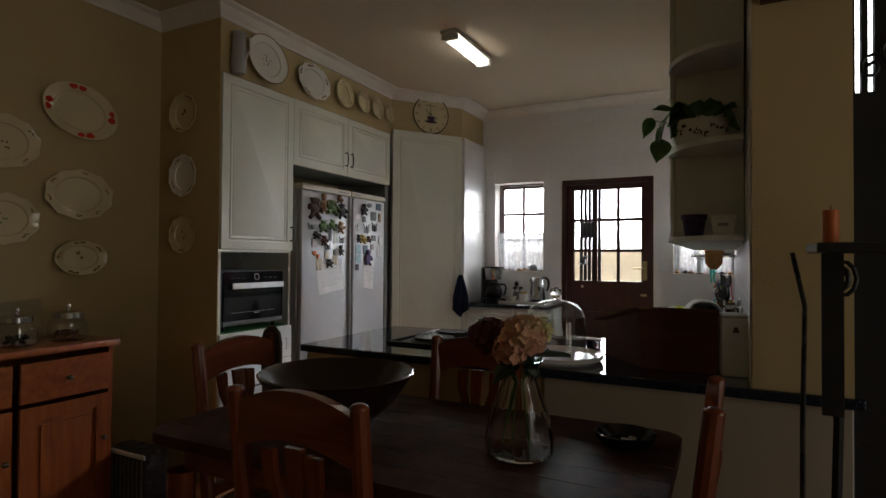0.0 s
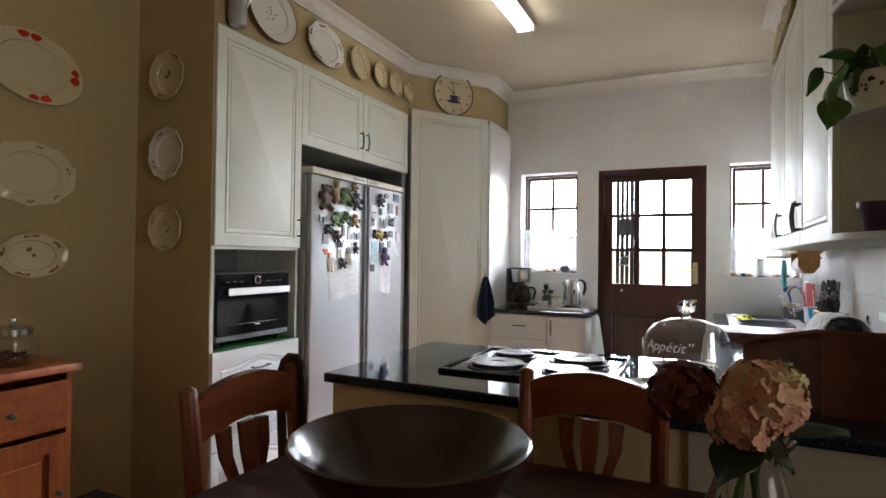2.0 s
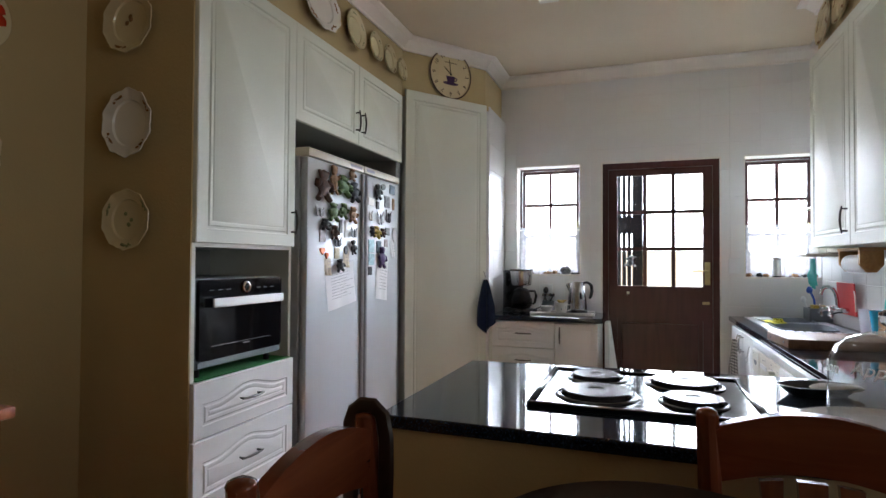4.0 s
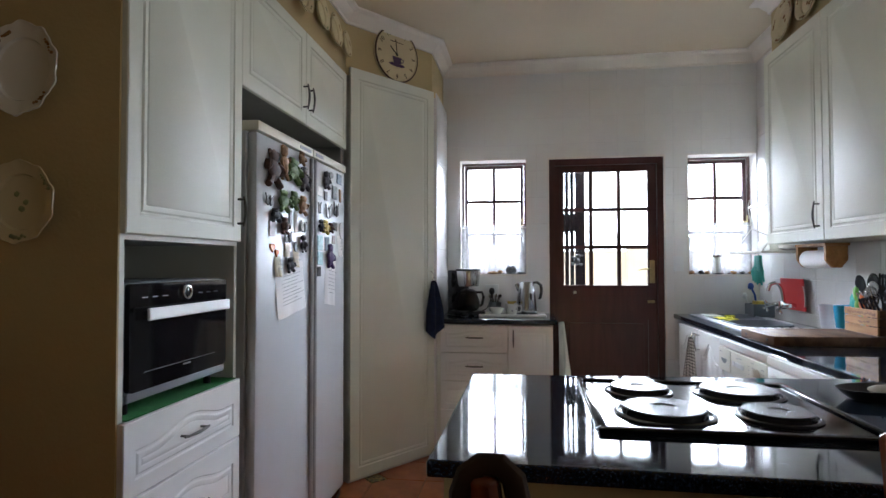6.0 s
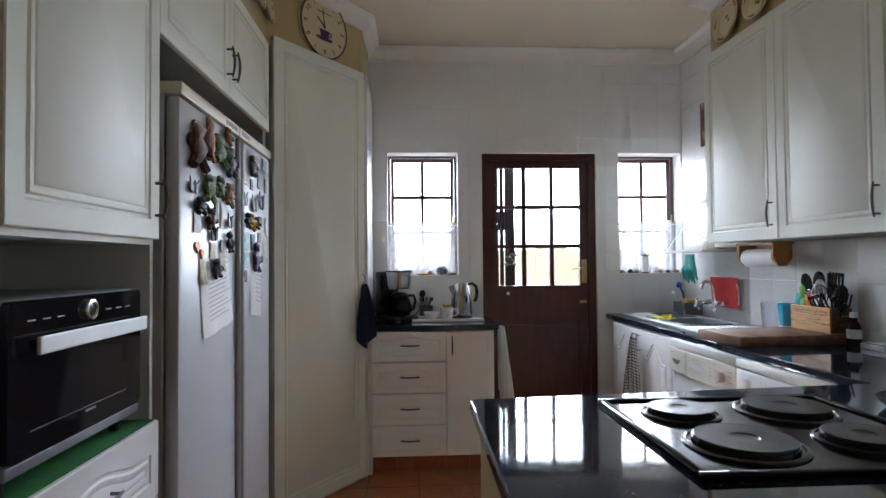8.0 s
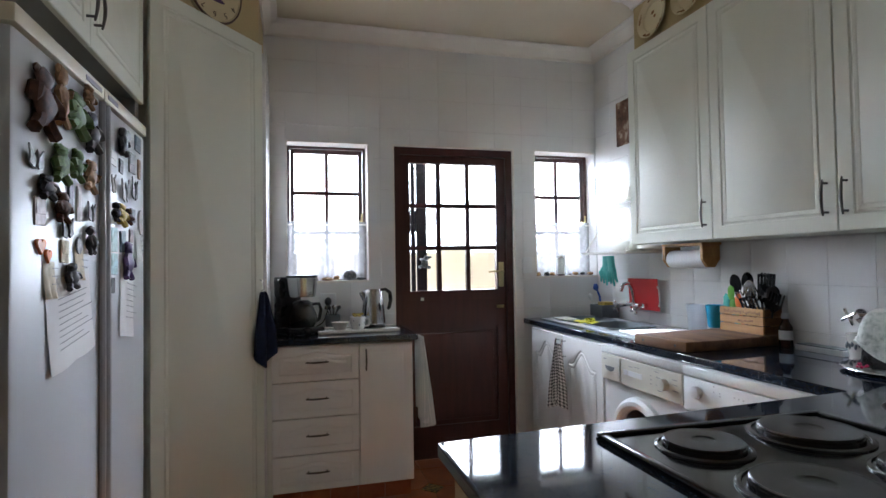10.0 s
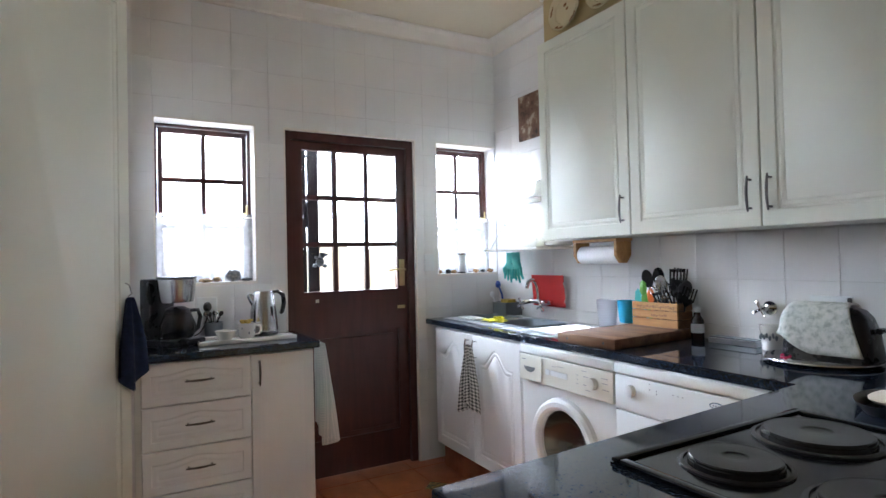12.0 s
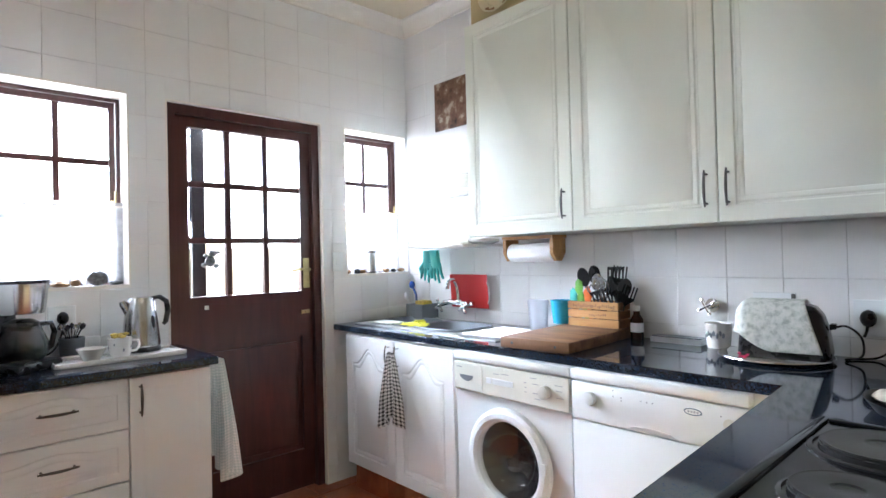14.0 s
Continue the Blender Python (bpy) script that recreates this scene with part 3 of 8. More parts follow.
window("window_2", *OPEN[2], "small dark-stained wooden window above the sink with a lace half curtain", -1)

# the reveals are plastered white
bm = B()
for a, b, z0, z1 in OPEN:
    y0, y1 = YN + 0.0, YN + 0.25
    box(bm, a - 0.002, a + 0.006, y0, y1, z0, z1)
    if b < -0.8:
        box(bm, b - 0.006, b + 0.002, y0, y1, z0, z1)
    box(bm, a + 0.006, b - 0.006, y0, y1, z1 - 0.006, z1 + 0.002)
setting("trim_reveals", bm, CORN, "white plaster reveals round the windows and the door")


def curtain(x0, x1, z0, z1, y, label, seed):
    c = thing("lace_curtain", pose(x0, y, z0), label, "curtain", "lace half curtains")
    W, H = x1 - x0, z1 - z0
    bm = B()
    rows, nx, nz = [], 70, 10
    for k in range(nz + 1):
        v = k / nz
        row = []
        for i in range(nx + 1):
            u = i / nx
            d = 0.010 * math.sin(u * 46 + seed + math.sin(u * 9 + seed) * 1.5) * (0.6 + 0.5 * (1 - v))
            z = H * v + (0.012 * math.sin(u * 60) - 0.004 if k == 0 else 0)
            row.append(bm.verts.new((u * W, d, z)))
        rows.append(row)
    for a, b in zip(rows, rows[1:]):
        for i in range(nx):
            bm.faces.new((a[i], a[i + 1], b[i + 1], b[i]))
    part("cloth", bm, LACE, c, smooth=True)
    bm = B()
    tube(bm, [(-0.005, 0, H - 0.02), (W + 0.005, 0, H - 0.02)], 0.004)
    part("curtain_wire", bm, CORN, c, "thin white curtain wire")


curtain(-2.90, -2.402, 1.20, 1.575, YN + 0.09, "white lace half curtain across the window by the coffee corner", 0.4)
curtain(-1.237, -0.775, 1.20, 1.575, YN + 0.09, "white lace half curtain hung across the window above the sink", 2.2)

# back door: frame, half-glazed leaf, lock
d1 = thing("door_1", pose(-2.235, YN + 0.03, 0), "closed dark mahogany half-glazed back door with nine panes", "door", kind="structure")
W, H = 0.84, 2.068
bm = B()
box(bm, 0.006, 0.05, 0, 0.10, 0, H)
box(bm, W - 0.05, W - 0.006, 0, 0.10, 0, H)
box(bm, 0.05, W - 0.05, 0, 0.10, H - 0.05, H)
part("door_frame", bm, MAHOG, d1)
leaf_x0, leaf_x1 = 0.0505, W - 0.0505
gx0, gx1, gz0, gz1 = 0.115, 0.725, 1.115, 1.968
bm = B()
box(bm, leaf_x0, gx0, 0.03, 0.07, 0.006, H - 0.0505)
box(bm, gx1, leaf_x1, 0.03, 0.07, 0.006, H - 0.0505)
box(bm, gx0, gx1, 0.03, 0.07, gz1, H - 0.0505)
box(bm, gx0, gx1, 0.03, 0.07, 0.86, gz0)
box(bm, gx0, gx1, 0.03, 0.07, 0.006, 0.22)
part("leaf_frame", bm, MAHOG, d1)
bm = B()
box(bm, gx0, gx1, 0.045, 0.06, 0.22, 0.86)
t = B()
box(t, gx0 + 0.03, gx1 - 0.03, 0.036, 0.045, 0.25, 0.83, 0.006)
join(bm, t)
part("lower_panel", bm, MAHOG, d1)
for k in (1, 2):
    x = gx0 + k * (gx1 - gx0) / 3
    bm = B()
    box(bm, x - 0.0145, x + 0.0145, 0.036, 0.064, gz0, gz1)
    part("glazing_bar", bm, MAHOG, d1)
    z = gz0 + k * (gz1 - gz0) / 3
    bm = B()
    box(bm, gx0, gx1, 0.0375, 0.0625, z - 0.0145, z + 0.0145)
    part("glazing_bar", bm, MAHOG, d1)
for i in range(3):
    for k in range(3):
        bm = B()
        w3, h3 = (gx1 - gx0) / 3, (gz1 - gz0) / 3
        box(bm, gx0 + i * w3 + 0.008, gx0 + (i + 1) * w3 - 0.008, 0.049, 0.052, gz0 + k * h3 + 0.008, gz0 + (k + 1) * h3 - 0.008)
        p = part("pane", bm, PANE, d1)
        p.visible_shadow = False
bm = B()
box(bm, 0.736, 0.774, 0.024, 0.030, 1.13, 1.30, 0.002)
tube(bm, [(0.755, 0.024, 1.235), (0.755, -0.018, 1.235), (0.745, -0.022, 1.235), (0.68, -0.022, 1.238), (0.65, -0.018, 1.232)], [0.008, 0.008, 0.008, 0.006, 0.006])
cyl(bm, (0.755, 0.022, 1.165), 0.007, 0.004, 12, axis="y")
part("door_handle", bm, BRASS, d1, "worn brass lever handle on a long plate")
bm = B()
box(bm, 0.72, 0.77, 0.022, 0.030, 0.985, 1.005)
cyl(bm, (0.745, 0.012, 0.995), 0.006, 0.012, 10, axis="y")
part("bolt", bm, BRASS, d1, "small worn brass bolt")
bm = B()
box(bm, 0.185, 0.205, 0.026, 0.0302, 1.05, 1.07)
part("sticker", bm, CREAMP, d1, "small pale sticker")

# ---- fixed cupboards, west side ----
# tall oven cupboard
oc = thing("oven_cupboard", pose(-3.46, 4.745, 0, 0, 0, 90), "tall white cupboard with an open oven niche above two drawers", "cupboard")
bm = B()
box(bm, 0.0, 0.018, 0.0, 0.5, 0.08, 2.40)
part("side_board", bm, CARC, oc)
part("side_board", box(B(), 0.582, 0.60, 0.0, 0.5, 0.08, 2.40), CARC, oc)
bm = B()
box(bm, 0.018, 0.582, 0.46, 0.48, 0.08, 2.40)
part("back_board", bm, CARC, oc)
for z in (2.38, 1.345, 0.845):
    part("shelf_board", box(B(), 0.018, 0.582, 0.0, 0.46, z, z + 0.018), CARC, oc)
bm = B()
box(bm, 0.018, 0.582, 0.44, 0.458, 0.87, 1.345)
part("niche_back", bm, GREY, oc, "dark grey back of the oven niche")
bm = B()
box(bm, 0.02, 0.58, -0.012, 0.44, 0.8635, 0.8665)
part("shelf_cloth", bm, GREENF, oc, "green felt lining on the niche shelf")
bm = door_leaf(B(), 0.60, 1.035, z0=1.36)
ocd = part("door", bm, DOORW, oc, "white door with a plain moulded panel", smooth=True)
part("handle", bow_handle(B(), 0.575, 1.47, 0.11, -0.018), PEWTER, ocd, "dark bow handle")
for z0, h in ((0.655, 0.205), (0.40, 0.25), (0.09, 0.305)):
    bm = door_leaf(B(), 0.60, h, margin=0.045, arch=0.035, z0=z0)
    dr = part("drawer", bm, DOORLIT, oc, "white drawer front with a waved moulding", smooth=True)
    part("handle", bow_handle(B(), 0.30, z0 + h * 0.5, 0.13, -0.018, True, 0.0), PEWTER, dr, "dark bow handle")

# cupboards above the fridge
fc = thing("fridge_top_cupboard", pose(-3.46, 5.345, 1.955, 0, 0, 90), "white two-door cupboard above the fridge", "cupboard")
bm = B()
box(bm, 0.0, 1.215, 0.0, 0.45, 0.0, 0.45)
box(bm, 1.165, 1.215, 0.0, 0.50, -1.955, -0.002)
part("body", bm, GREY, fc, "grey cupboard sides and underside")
for k in range(2):
    bm = door_leaf(B(), 0.606, 0.45, margin=0.05, x0=k * 0.609, z0=-0.01)
    d = part("door", bm, DOORW, fc, "white door with a plain moulded panel", smooth=True)
    part("handle", bow_handle(B(), 0.575 if k == 0 else 0.640, 0.115, 0.12, -0.018), PEWTER, d, "dark bow handle")

# corner larder with a tall diagonal door
pw = math.hypot(0.405, 0.56)
lc = thing("corner_larder", pose(-3.435, 6.585, 0, 0, 0, math.degrees(math.atan2(0.56, 0.405))), "tall white corner larder with one plain framed door", "cupboard")
bm = door_leaf(B(), pw, 2.425, margin=0.06, z0=0.018)
part("door", bm, DOORW, lc, "tall white door with a thin moulded edge", smooth=True)
bm = B()
box(bm, 0.0, pw, 0.002, 0.05, 0.0, 2.40)
part("body", bm, CARC, lc)
bm = B()
tube(bm, [(pw - 0.03, -0.018, 1.225), (pw - 0.03, -0.035, 1.215), (pw - 0.03, -0.045, 1.18), (pw - 0.03, -0.03, 1.17)], 0.003)
part("hook", bm, STEEL, lc, "small steel hook")

# ---- coffee corner base cupboard ----
cc = thing("coffee_base_cupboard", pose(-2.985, 7.20, 0), "white base cupboard with four drawers and one narrow door", "cupboard")
bm = B()
box(bm, 0.004, 0.755, 0.002, 0.47, 0.10, 0.868)
box(bm, -0.021, 0.0035, -0.012, 0.30, 0.0, 0.868)
part("body", bm, CARC, cc)
bm = B()
for k in range(5):
    box(bm, 0.004 + k * 0.15, 0.151 + k * 0.15, 0.05, 0.064, 0.0, 0.098)
part("plinth_tile", bm, TERRA, cc, "terracotta plinth tiles", kind="stuff")
for k in range(4):
    z0 = 0.105 + k * 0.192
    bm = door_leaf(B(), 0.452, 0.187, margin=0.035, arch=0.02, g=0.7, x0=0.004, z0=z0)
    dr = part("drawer", bm, DOORLIT, cc, "white drawer front with a waved moulding", smooth=True)
    part("handle", bow_handle(B(), 0.235, z0 + 0.10, 0.12, -0.018, True), PEWTER, dr, "dark bow handle")
bm = door_leaf(B(), 0.295, 0.76, margin=0.04, g=0.35, x0=0.460, z0=0.105)
dd = part("door", bm, DOORLIT, cc, "narrow white door", smooth=True)
part("handle", bow_handle(B(), 0.495, 0.78, 0.12, -0.018), PEWTER, dd, "dark bow handle")
bm = slab(B(), [(-3.006, 7.165), (-2.20, 7.165), (-2.20, 7.672), (-3.006, 7.672)], 0.872, 0.905, 0.006)
tagged(part("worktop", bm, GRANITE), "polished black granite worktop in the coffee corner", "worktop")

# ---- east side base run ----
sc = thing("sink_cupboard", pose(-1.330, 7.545, 0, 0, 0, -90), "white double cupboard under the sink with arched doors", "cupboard")
bm = B()
box(bm, 0.0, 0.875, 0.002, 0.56, 0.15, 0.74)
box(bm, 0.0, 0.875, 0.002, 0.07, 0.741, 0.876)
box(bm, 0.0, 0.03, 0.0705, 0.56, 0.741, 0.876)
part("body", bm, CARC, sc)
for k in range(2):
    bm = door_leaf(B(), 0.433, 0.71, margin=0.06, arch=0.085, x0=0.002 + k * 0.437, z0=0.155)
    d = part("door", bm, DOORLIT, sc, "white door with a plain moulded panel", smooth=True)
    part("handle", bow_handle(B(), 0.40 if k == 0 else 0.475, 0.79, 0.11, -0.018), STEEL, d, "bright bow handle")
bm = B()
for k in range(6):
    box(bm, k * 0.146, k * 0.146 + 0.143, 0.035, 0.05, 0.0, 0.148)
part("plinth_tile", bm, TERRA, sc, "terracotta plinth tiles", kind="stuff")

bm = slab(B(), [(-2.592, 4.455), (-0.47, 4.43), (-0.47, 4.452), (XE - 0.004, 4.452), (XE - 0.004, 7.672), (-1.350, 7.672), (-1.350, 5.350), (-2.583, 5.278)], 0.880, 0.913, 0.006)
top = tagged(part("worktop", bm, GRANITE), "L-shaped polished black granite worktop and breakfast bar", "worktop")
cut_openings(top, [(-1.203, -0.907, 7.192, 7.518, 0.80, 0.99), (-1.203, -0.907, 6.802, 7.148, 0.80, 0.99)])
pc = thing("peninsula_cupboard", pose(-2.56, 4.47, 0), "cream peninsula base under the granite top", "cupboard")
bm = B()
slab(bm, [(0.0, 0.0), (1.13, 0.0), (1.13, 0.82), (0.0, 0.755)], 0.0, 0.876)
part("body", bm, WALL, pc)
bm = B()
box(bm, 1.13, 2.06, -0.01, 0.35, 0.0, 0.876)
# cream paint darkened to hold the shade by the table and chairs
part("side_panel", bm, mat("cream_plaster_with_shade", (0.36, 0.32, 0.25), 0.7, vary=0.06, scale=2, bump=0.2), pc, "cream lower wall of the breakfast bar")
bm = B()
box(bm, -1.34, -0.80, 5.36, 5.435, 0.10, 0.876)
tagged(part("filler_cupboard", bm, DOORLIT), "narrow white filler beside the dishwasher", "cupboard")

# ---- east wall cupboards ----
uc = thing("wall_cupboard", pose(-1.022, 6.855, 1.385, 0, 0, -90), "run of white wall cupboards with three moulded doors above the worktop", "cupboard")
bm = B()
box(bm, 0.0, 1.895, 0.002, 0.2555, 0.0, 1.078)
box(bm, 1.883, 1.901, -0.018, 0.0, 0.0, 1.078)
part("body", bm, DOORW, uc)
for k, (x0, w) in enumerate(((0.0, 0.622), (0.626, 0.597), (1.227, 0.654))):
    bm = door_leaf(B(), w, 1.075, margin=0.055, x0=x0, z0=0.0)
    d = part("door", bm, DOORW, uc, "white door with a rectangular moulded panel", smooth=True)
    part("handle", bow_handle(B(), x0 + (w - 0.035 if k < 2 else 0.035), 0.12, 0.13, -0.018), PEWTER, d, "dark bow handle")

# open end shelves
es = thing("end_shelves", pose(-1.045, 4.952, 1.385), "open white quarter-round end shelves on the wall cupboard", "shelf")
arc = [(0.0, -0.002)] + [(0.270 - 0.270 * math.cos(a), -0.30 * math.sin(a)) for a in [math.pi / 2 * i / 10 for i in range(1, 11)]] + [(0.270, -0.002)]
for z in (0.0, 0.355, 0.70):
    bm = slab(B(), arc, z, z + 0.02)
    part("shelf", bm, CARC, es)
# ---- END STRUCTURE ----

# ---- kitchen things ----


def blob(bm, c, r, sub=2, rough=0.0, seed=0, m=None):
    """A rounded lump with radii r."""
    t = bmesh.new()
    bmesh.ops.create_icosphere(t, subdivisions=sub, radius=1)
    for v in t.verts:
        k = 1 + rough * noise.noise(v.co * 2.3 + Vector((seed, seed * 0.7, 0)))
        v.co = Vector((v.co.x * r[0] * k, v.co.y * r[1] * k, v.co.z * r[2] * k))
        if m:
            v.co = m @ v.co
        v.co += Vector(c)
    join(bm, t)
    return bm


def appliance_oven():
    o = thing("combi_oven", pose(-3.464, 4.790, 0.8667, 0, 0, 90), "black glass countertop oven with steel bar handle on green felt", "oven")
    bm = B()
    box(bm, -0.008, 0.488, 0.012, 0.38, 0.030, 0.362, 0.010)
    part("body", bm, GREYP, o, smooth=True)
    bm = prism(B(), rounded(-0.004, 0.484, 0.062, 0.358, 0.014, 4), -0.004, 0.0115)
    d = part("door", bm, BLACKGL, o, "glossy black glass door with rounded corners", smooth=True)
    bm = B()
    box(bm, 0.055, 0.41, -0.0046, -0.0042, 0.110, 0.1115)
    part("window_line", bm, MAG_GREY, d)
    bm = prism(B(), rounded(0.235, 0.275, 0.0995, 0.1045, 0.002, 2), -0.0048, -0.0042)
    part("badge", bm, MAG_GREY, d)
    bm = B()
    box(bm, -0.004, 0.484, 0.001, 0.011, 0.036, 0.060, 0.003)
    part("base_strip", bm, GREYP, o)
    bm = B()
    box(bm, 0.043, 0.467, -0.030, -0.021, 0.255, 0.290, 0.003)
    for x in (0.075, 0.42):
        box(bm, x, x + 0.024, -0.021, -0.0042, 0.266, 0.280)
    part("handle", bm, BARM, o, "flat brushed steel bar handle")
    ring = lathe(B(), [(0.0155, 0.0), (0.0155, 0.008), (0.018, 0.011), (0.022, 0.010), (0.0235, 0.006), (0.0235, 0.0)], 36, pose(0.245, -0.004, 0.325, 90, 0, 0))
    k = part("knob", ring, CHROME, o, "chrome rimmed round dial", smooth=True)
    part("knob_face", cyl(B(), (0.245, -0.012, 0.325), 0.0150, 0.0078, 28, axis="y", bev=0.002), BLACKGL, k, smooth=True)
    bm = B()
    for i in range(3):
        box(bm, 0.045 + i * 0.045, 0.068 + i * 0.045, -0.0046, -0.0042, 0.318, 0.3205)
        box(bm, 0.315 + i * 0.045, 0.338 + i * 0.045, -0.0046, -0.0042, 0.318, 0.3205)
    part("display", bm, MAG_GREY, o, kind="stuff")
    bm = B()
    for x in (0.03, 0.44):
        for y in (0.04, 0.34):
            cyl(bm, (x, y, 0.0), 0.012, 0.031, 12)
    part("feet", bm, BLACK, o, kind="stuff")


appliance_oven()



def fridge(name, y0, w, label, hinge):
    f = thing(name, pose(-3.41, y0, 0, 0, 0, 90), label, "fridge", "pair of upright fridges")
    bm = B()
    box(bm, 0.0, w, 0.045, 0.55, 0.03, 1.80, 0.004)
    part("body", bm, FRIDGE, f)
    bm = B()
    box(bm, 0.0, w, 0.0, 0.042, 0.06, 1.783, 0.010)
    part("door", bm, FRIDGE, f, "satin silver door", smooth=True)
    bm = B()
    box(bm, -0.003, w + 0.003, -0.008, 0.55, 1.786, 1.826, 0.006)
    t = part("top_trim", bm, FRIDGET, f, "cream plastic top trim", smooth=True)
    bm = B()
    box(bm, w * (0.72 if hinge else 0.05), w * (0.95 if hinge else 0.25), -0.0095, -0.008, 1.798, 1.812)
    part("badge", bm, INK, t)
    bm = B()
    box(bm, 0.0, w, 0.02, 0.05, 0.0, 0.06)
    part("kick_plate", bm, BLACK, f)
    x = w - 0.016 if hinge else 0.016
    bm = B()
    tube(bm, [(x, -0.006, 0.07), (x, -0.008, 0.9), (x, -0.006, 1.775)], 0.011, 10)
    part("edge_handle", bm, MAG_GREY, f, "long rounded grey handle strip", smooth=True)


fridge("fridge", 5.398, 0.545, "tall silver fridge door crowded with figure magnets", True)
fridge("freezer", 5.955, 0.475, "tall silver freezer door covered in small souvenir magnets", False)

MAG = {"d": mat("magnet_dark", (0.03, 0.03, 0.035), 0.5, vary=0.4, scale=60), "b": mat("magnet_brown", (0.075, 0.032, 0.018), 0.7, vary=0.5, scale=60),
       "t": mat("magnet_tan", (0.30, 0.17, 0.08), 0.6, vary=0.4, scale=60), "g": mat("magnet_green", (0.09, 0.16, 0.045), 0.6, vary=0.4, scale=60),
       "n": mat("magnet_grey", (0.16, 0.17, 0.18), 0.5, vary=0.5, scale=70), "o": ORANGEP, "w": PAPER, "l": mat("magnet_pale_blue", (0.30, 0.48, 0.52), 0.5, vary=0.3, scale=60),
       "m": mat("magnet_mauve", (0.32, 0.26, 0.27), 0.5, vary=0.3, scale=60), "p": mat("magnet_purple", (0.05, 0.02, 0.12), 0.5, vary=0.2), "c": mat("magnet_card", (0.50, 0.43, 0.31), 0.7, vary=0.15, scale=60),
       "k": mat("magnet_blue_grey", (0.09, 0.14, 0.20), 0.4, vary=0.5, scale=70), "y": mat("magnet_mustard", (0.45, 0.32, 0.05), 0.5, vary=0.4, scale=60)}
WORDS = {"d": "black", "b": "brown", "t": "tan", "g": "green", "n": "grey", "o": "orange", "w": "white", "l": "pale blue", "m": "mauve", "p": "purple", "c": "cream", "k": "blue-grey", "y": "mustard"}


def magnet(shape, col, y, z, w, h, i):
    """A magnet on the fridge doors, x local to the right, out to -y."""
    kind = {"f": "figure", "c": "picture", "v": "butterfly", "h": "heart", "o": "oval"}[shape]
    bm = B()
    rnd = random.Random(i * 7 + 3)
    if shape == "f":
        w, h = w * 1.25, h * 1.18
        blob(bm, (0, -0.012, h * 0.33), (w * 0.30, 0.012, h * 0.19), 2, 0.3, i)
        blob(bm, (0, -0.013, -h * 0.06), (w * 0.38, 0.014, h * 0.30), 2, 0.35, i + 2)
        for s in (-1, 1):
            blob(bm, (s * w * 0.27, -0.012, h * 0.42), (w * 0.11, 0.007, h * 0.08), 1)
            up = rnd.choice((-1, 1, 1))
            tube(bm, [(s * w * 0.2, -0.012, h * 0.12), (s * w * 0.46, -0.016, h * 0.02 * up), (s * w * 0.44, -0.020, -h * 0.16 * up)], w * 0.11, 6)
            tube(bm, [(s * w * 0.12, -0.010, -h * 0.22), (s * w * 0.26, -0.014, -h * 0.38), (s * w * 0.40, -0.016, -h * 0.47)], w * 0.11, 6)
    elif shape == "c":
        box(bm, -w / 2, w / 2, -0.005, -0.001, -h / 2, h / 2, 0.001)
        join(bm, box(B(), -w * 0.4, w * 0.4, -0.0062, -0.005, -h * 0.1, h * 0.38))
    elif shape == "v":
        for s in (-1, 1):
            prism(bm, [(0, -h * 0.1), (s * w * 0.5, h * 0.5), (s * w * 0.42, h * 0.02), (s * w * 0.46, -h * 0.3), (s * w * 0.15, -h * 0.45)][::s], -0.012, -0.008)
        blob(bm, (0, -0.011, 0), (w * 0.07, 0.006, h * 0.42), 1)
    elif shape == "h":
        pts = [(w * 0.5 * math.sin(a) ** 3 * 1.0, h * 0.5 * (13 * math.cos(a) - 5 * math.cos(2 * a) - 2 * math.cos(3 * a) - math.cos(4 * a)) / 15) for a in [2 * math.pi * k / 24 for k in range(24)]]
        prism(bm, pts, -0.008, -0.001)
    else:
        prism(bm, [(w / 2 * math.cos(a), h / 2 * math.sin(a)) for a in [2 * math.pi * k / 20 for k in range(20)]], -0.007, -0.001)
    ob = part("fridge_magnet", bm, MAG[col], smooth=shape in "f")
    ob.matrix_basis = pose(-3.4105 if y < 5.95 else -3.4105, y, z, 0, rnd.uniform(-8, 8) if shape != "c" else rnd.uniform(-3, 3), 90)
    tagged(ob, f"{WORDS[col]} {kind} magnet stuck on the silver fridge door", "magnet", "fridge magnets")


MAGNETS_A = "f b 5.519 1.661 .11 .125;f t 5.617 1.70 .06 .125;f g 5.714 1.685 .11 .085;f t 5.80 1.754 .05 .05;f d 5.83 1.664 .08 .09;v n 5.489 1.53 .075 .05;f g 5.615 1.541 .075 .075;f g 5.716 1.555 .06 .065;f t 5.816 1.542 .065 .07;f d 5.538 1.476 .06 .045;c m 5.525 1.42 .055 .062;f b 5.624 1.439 .055 .06;c d 5.70 1.474 .032 .07;c w 5.757 1.46 .03 .09;v n 5.832 1.446 .06 .055;v d 5.664 1.39 .07 .05;c c 5.664 1.335 .05 .055;o n 5.754 1.353 .036 .045;f d 5.822 1.369 .04 .065;h o 5.525 1.345 .045 .036;h o 5.563 1.324 .03 .032;f d 5.683 1.275 .055 .053"
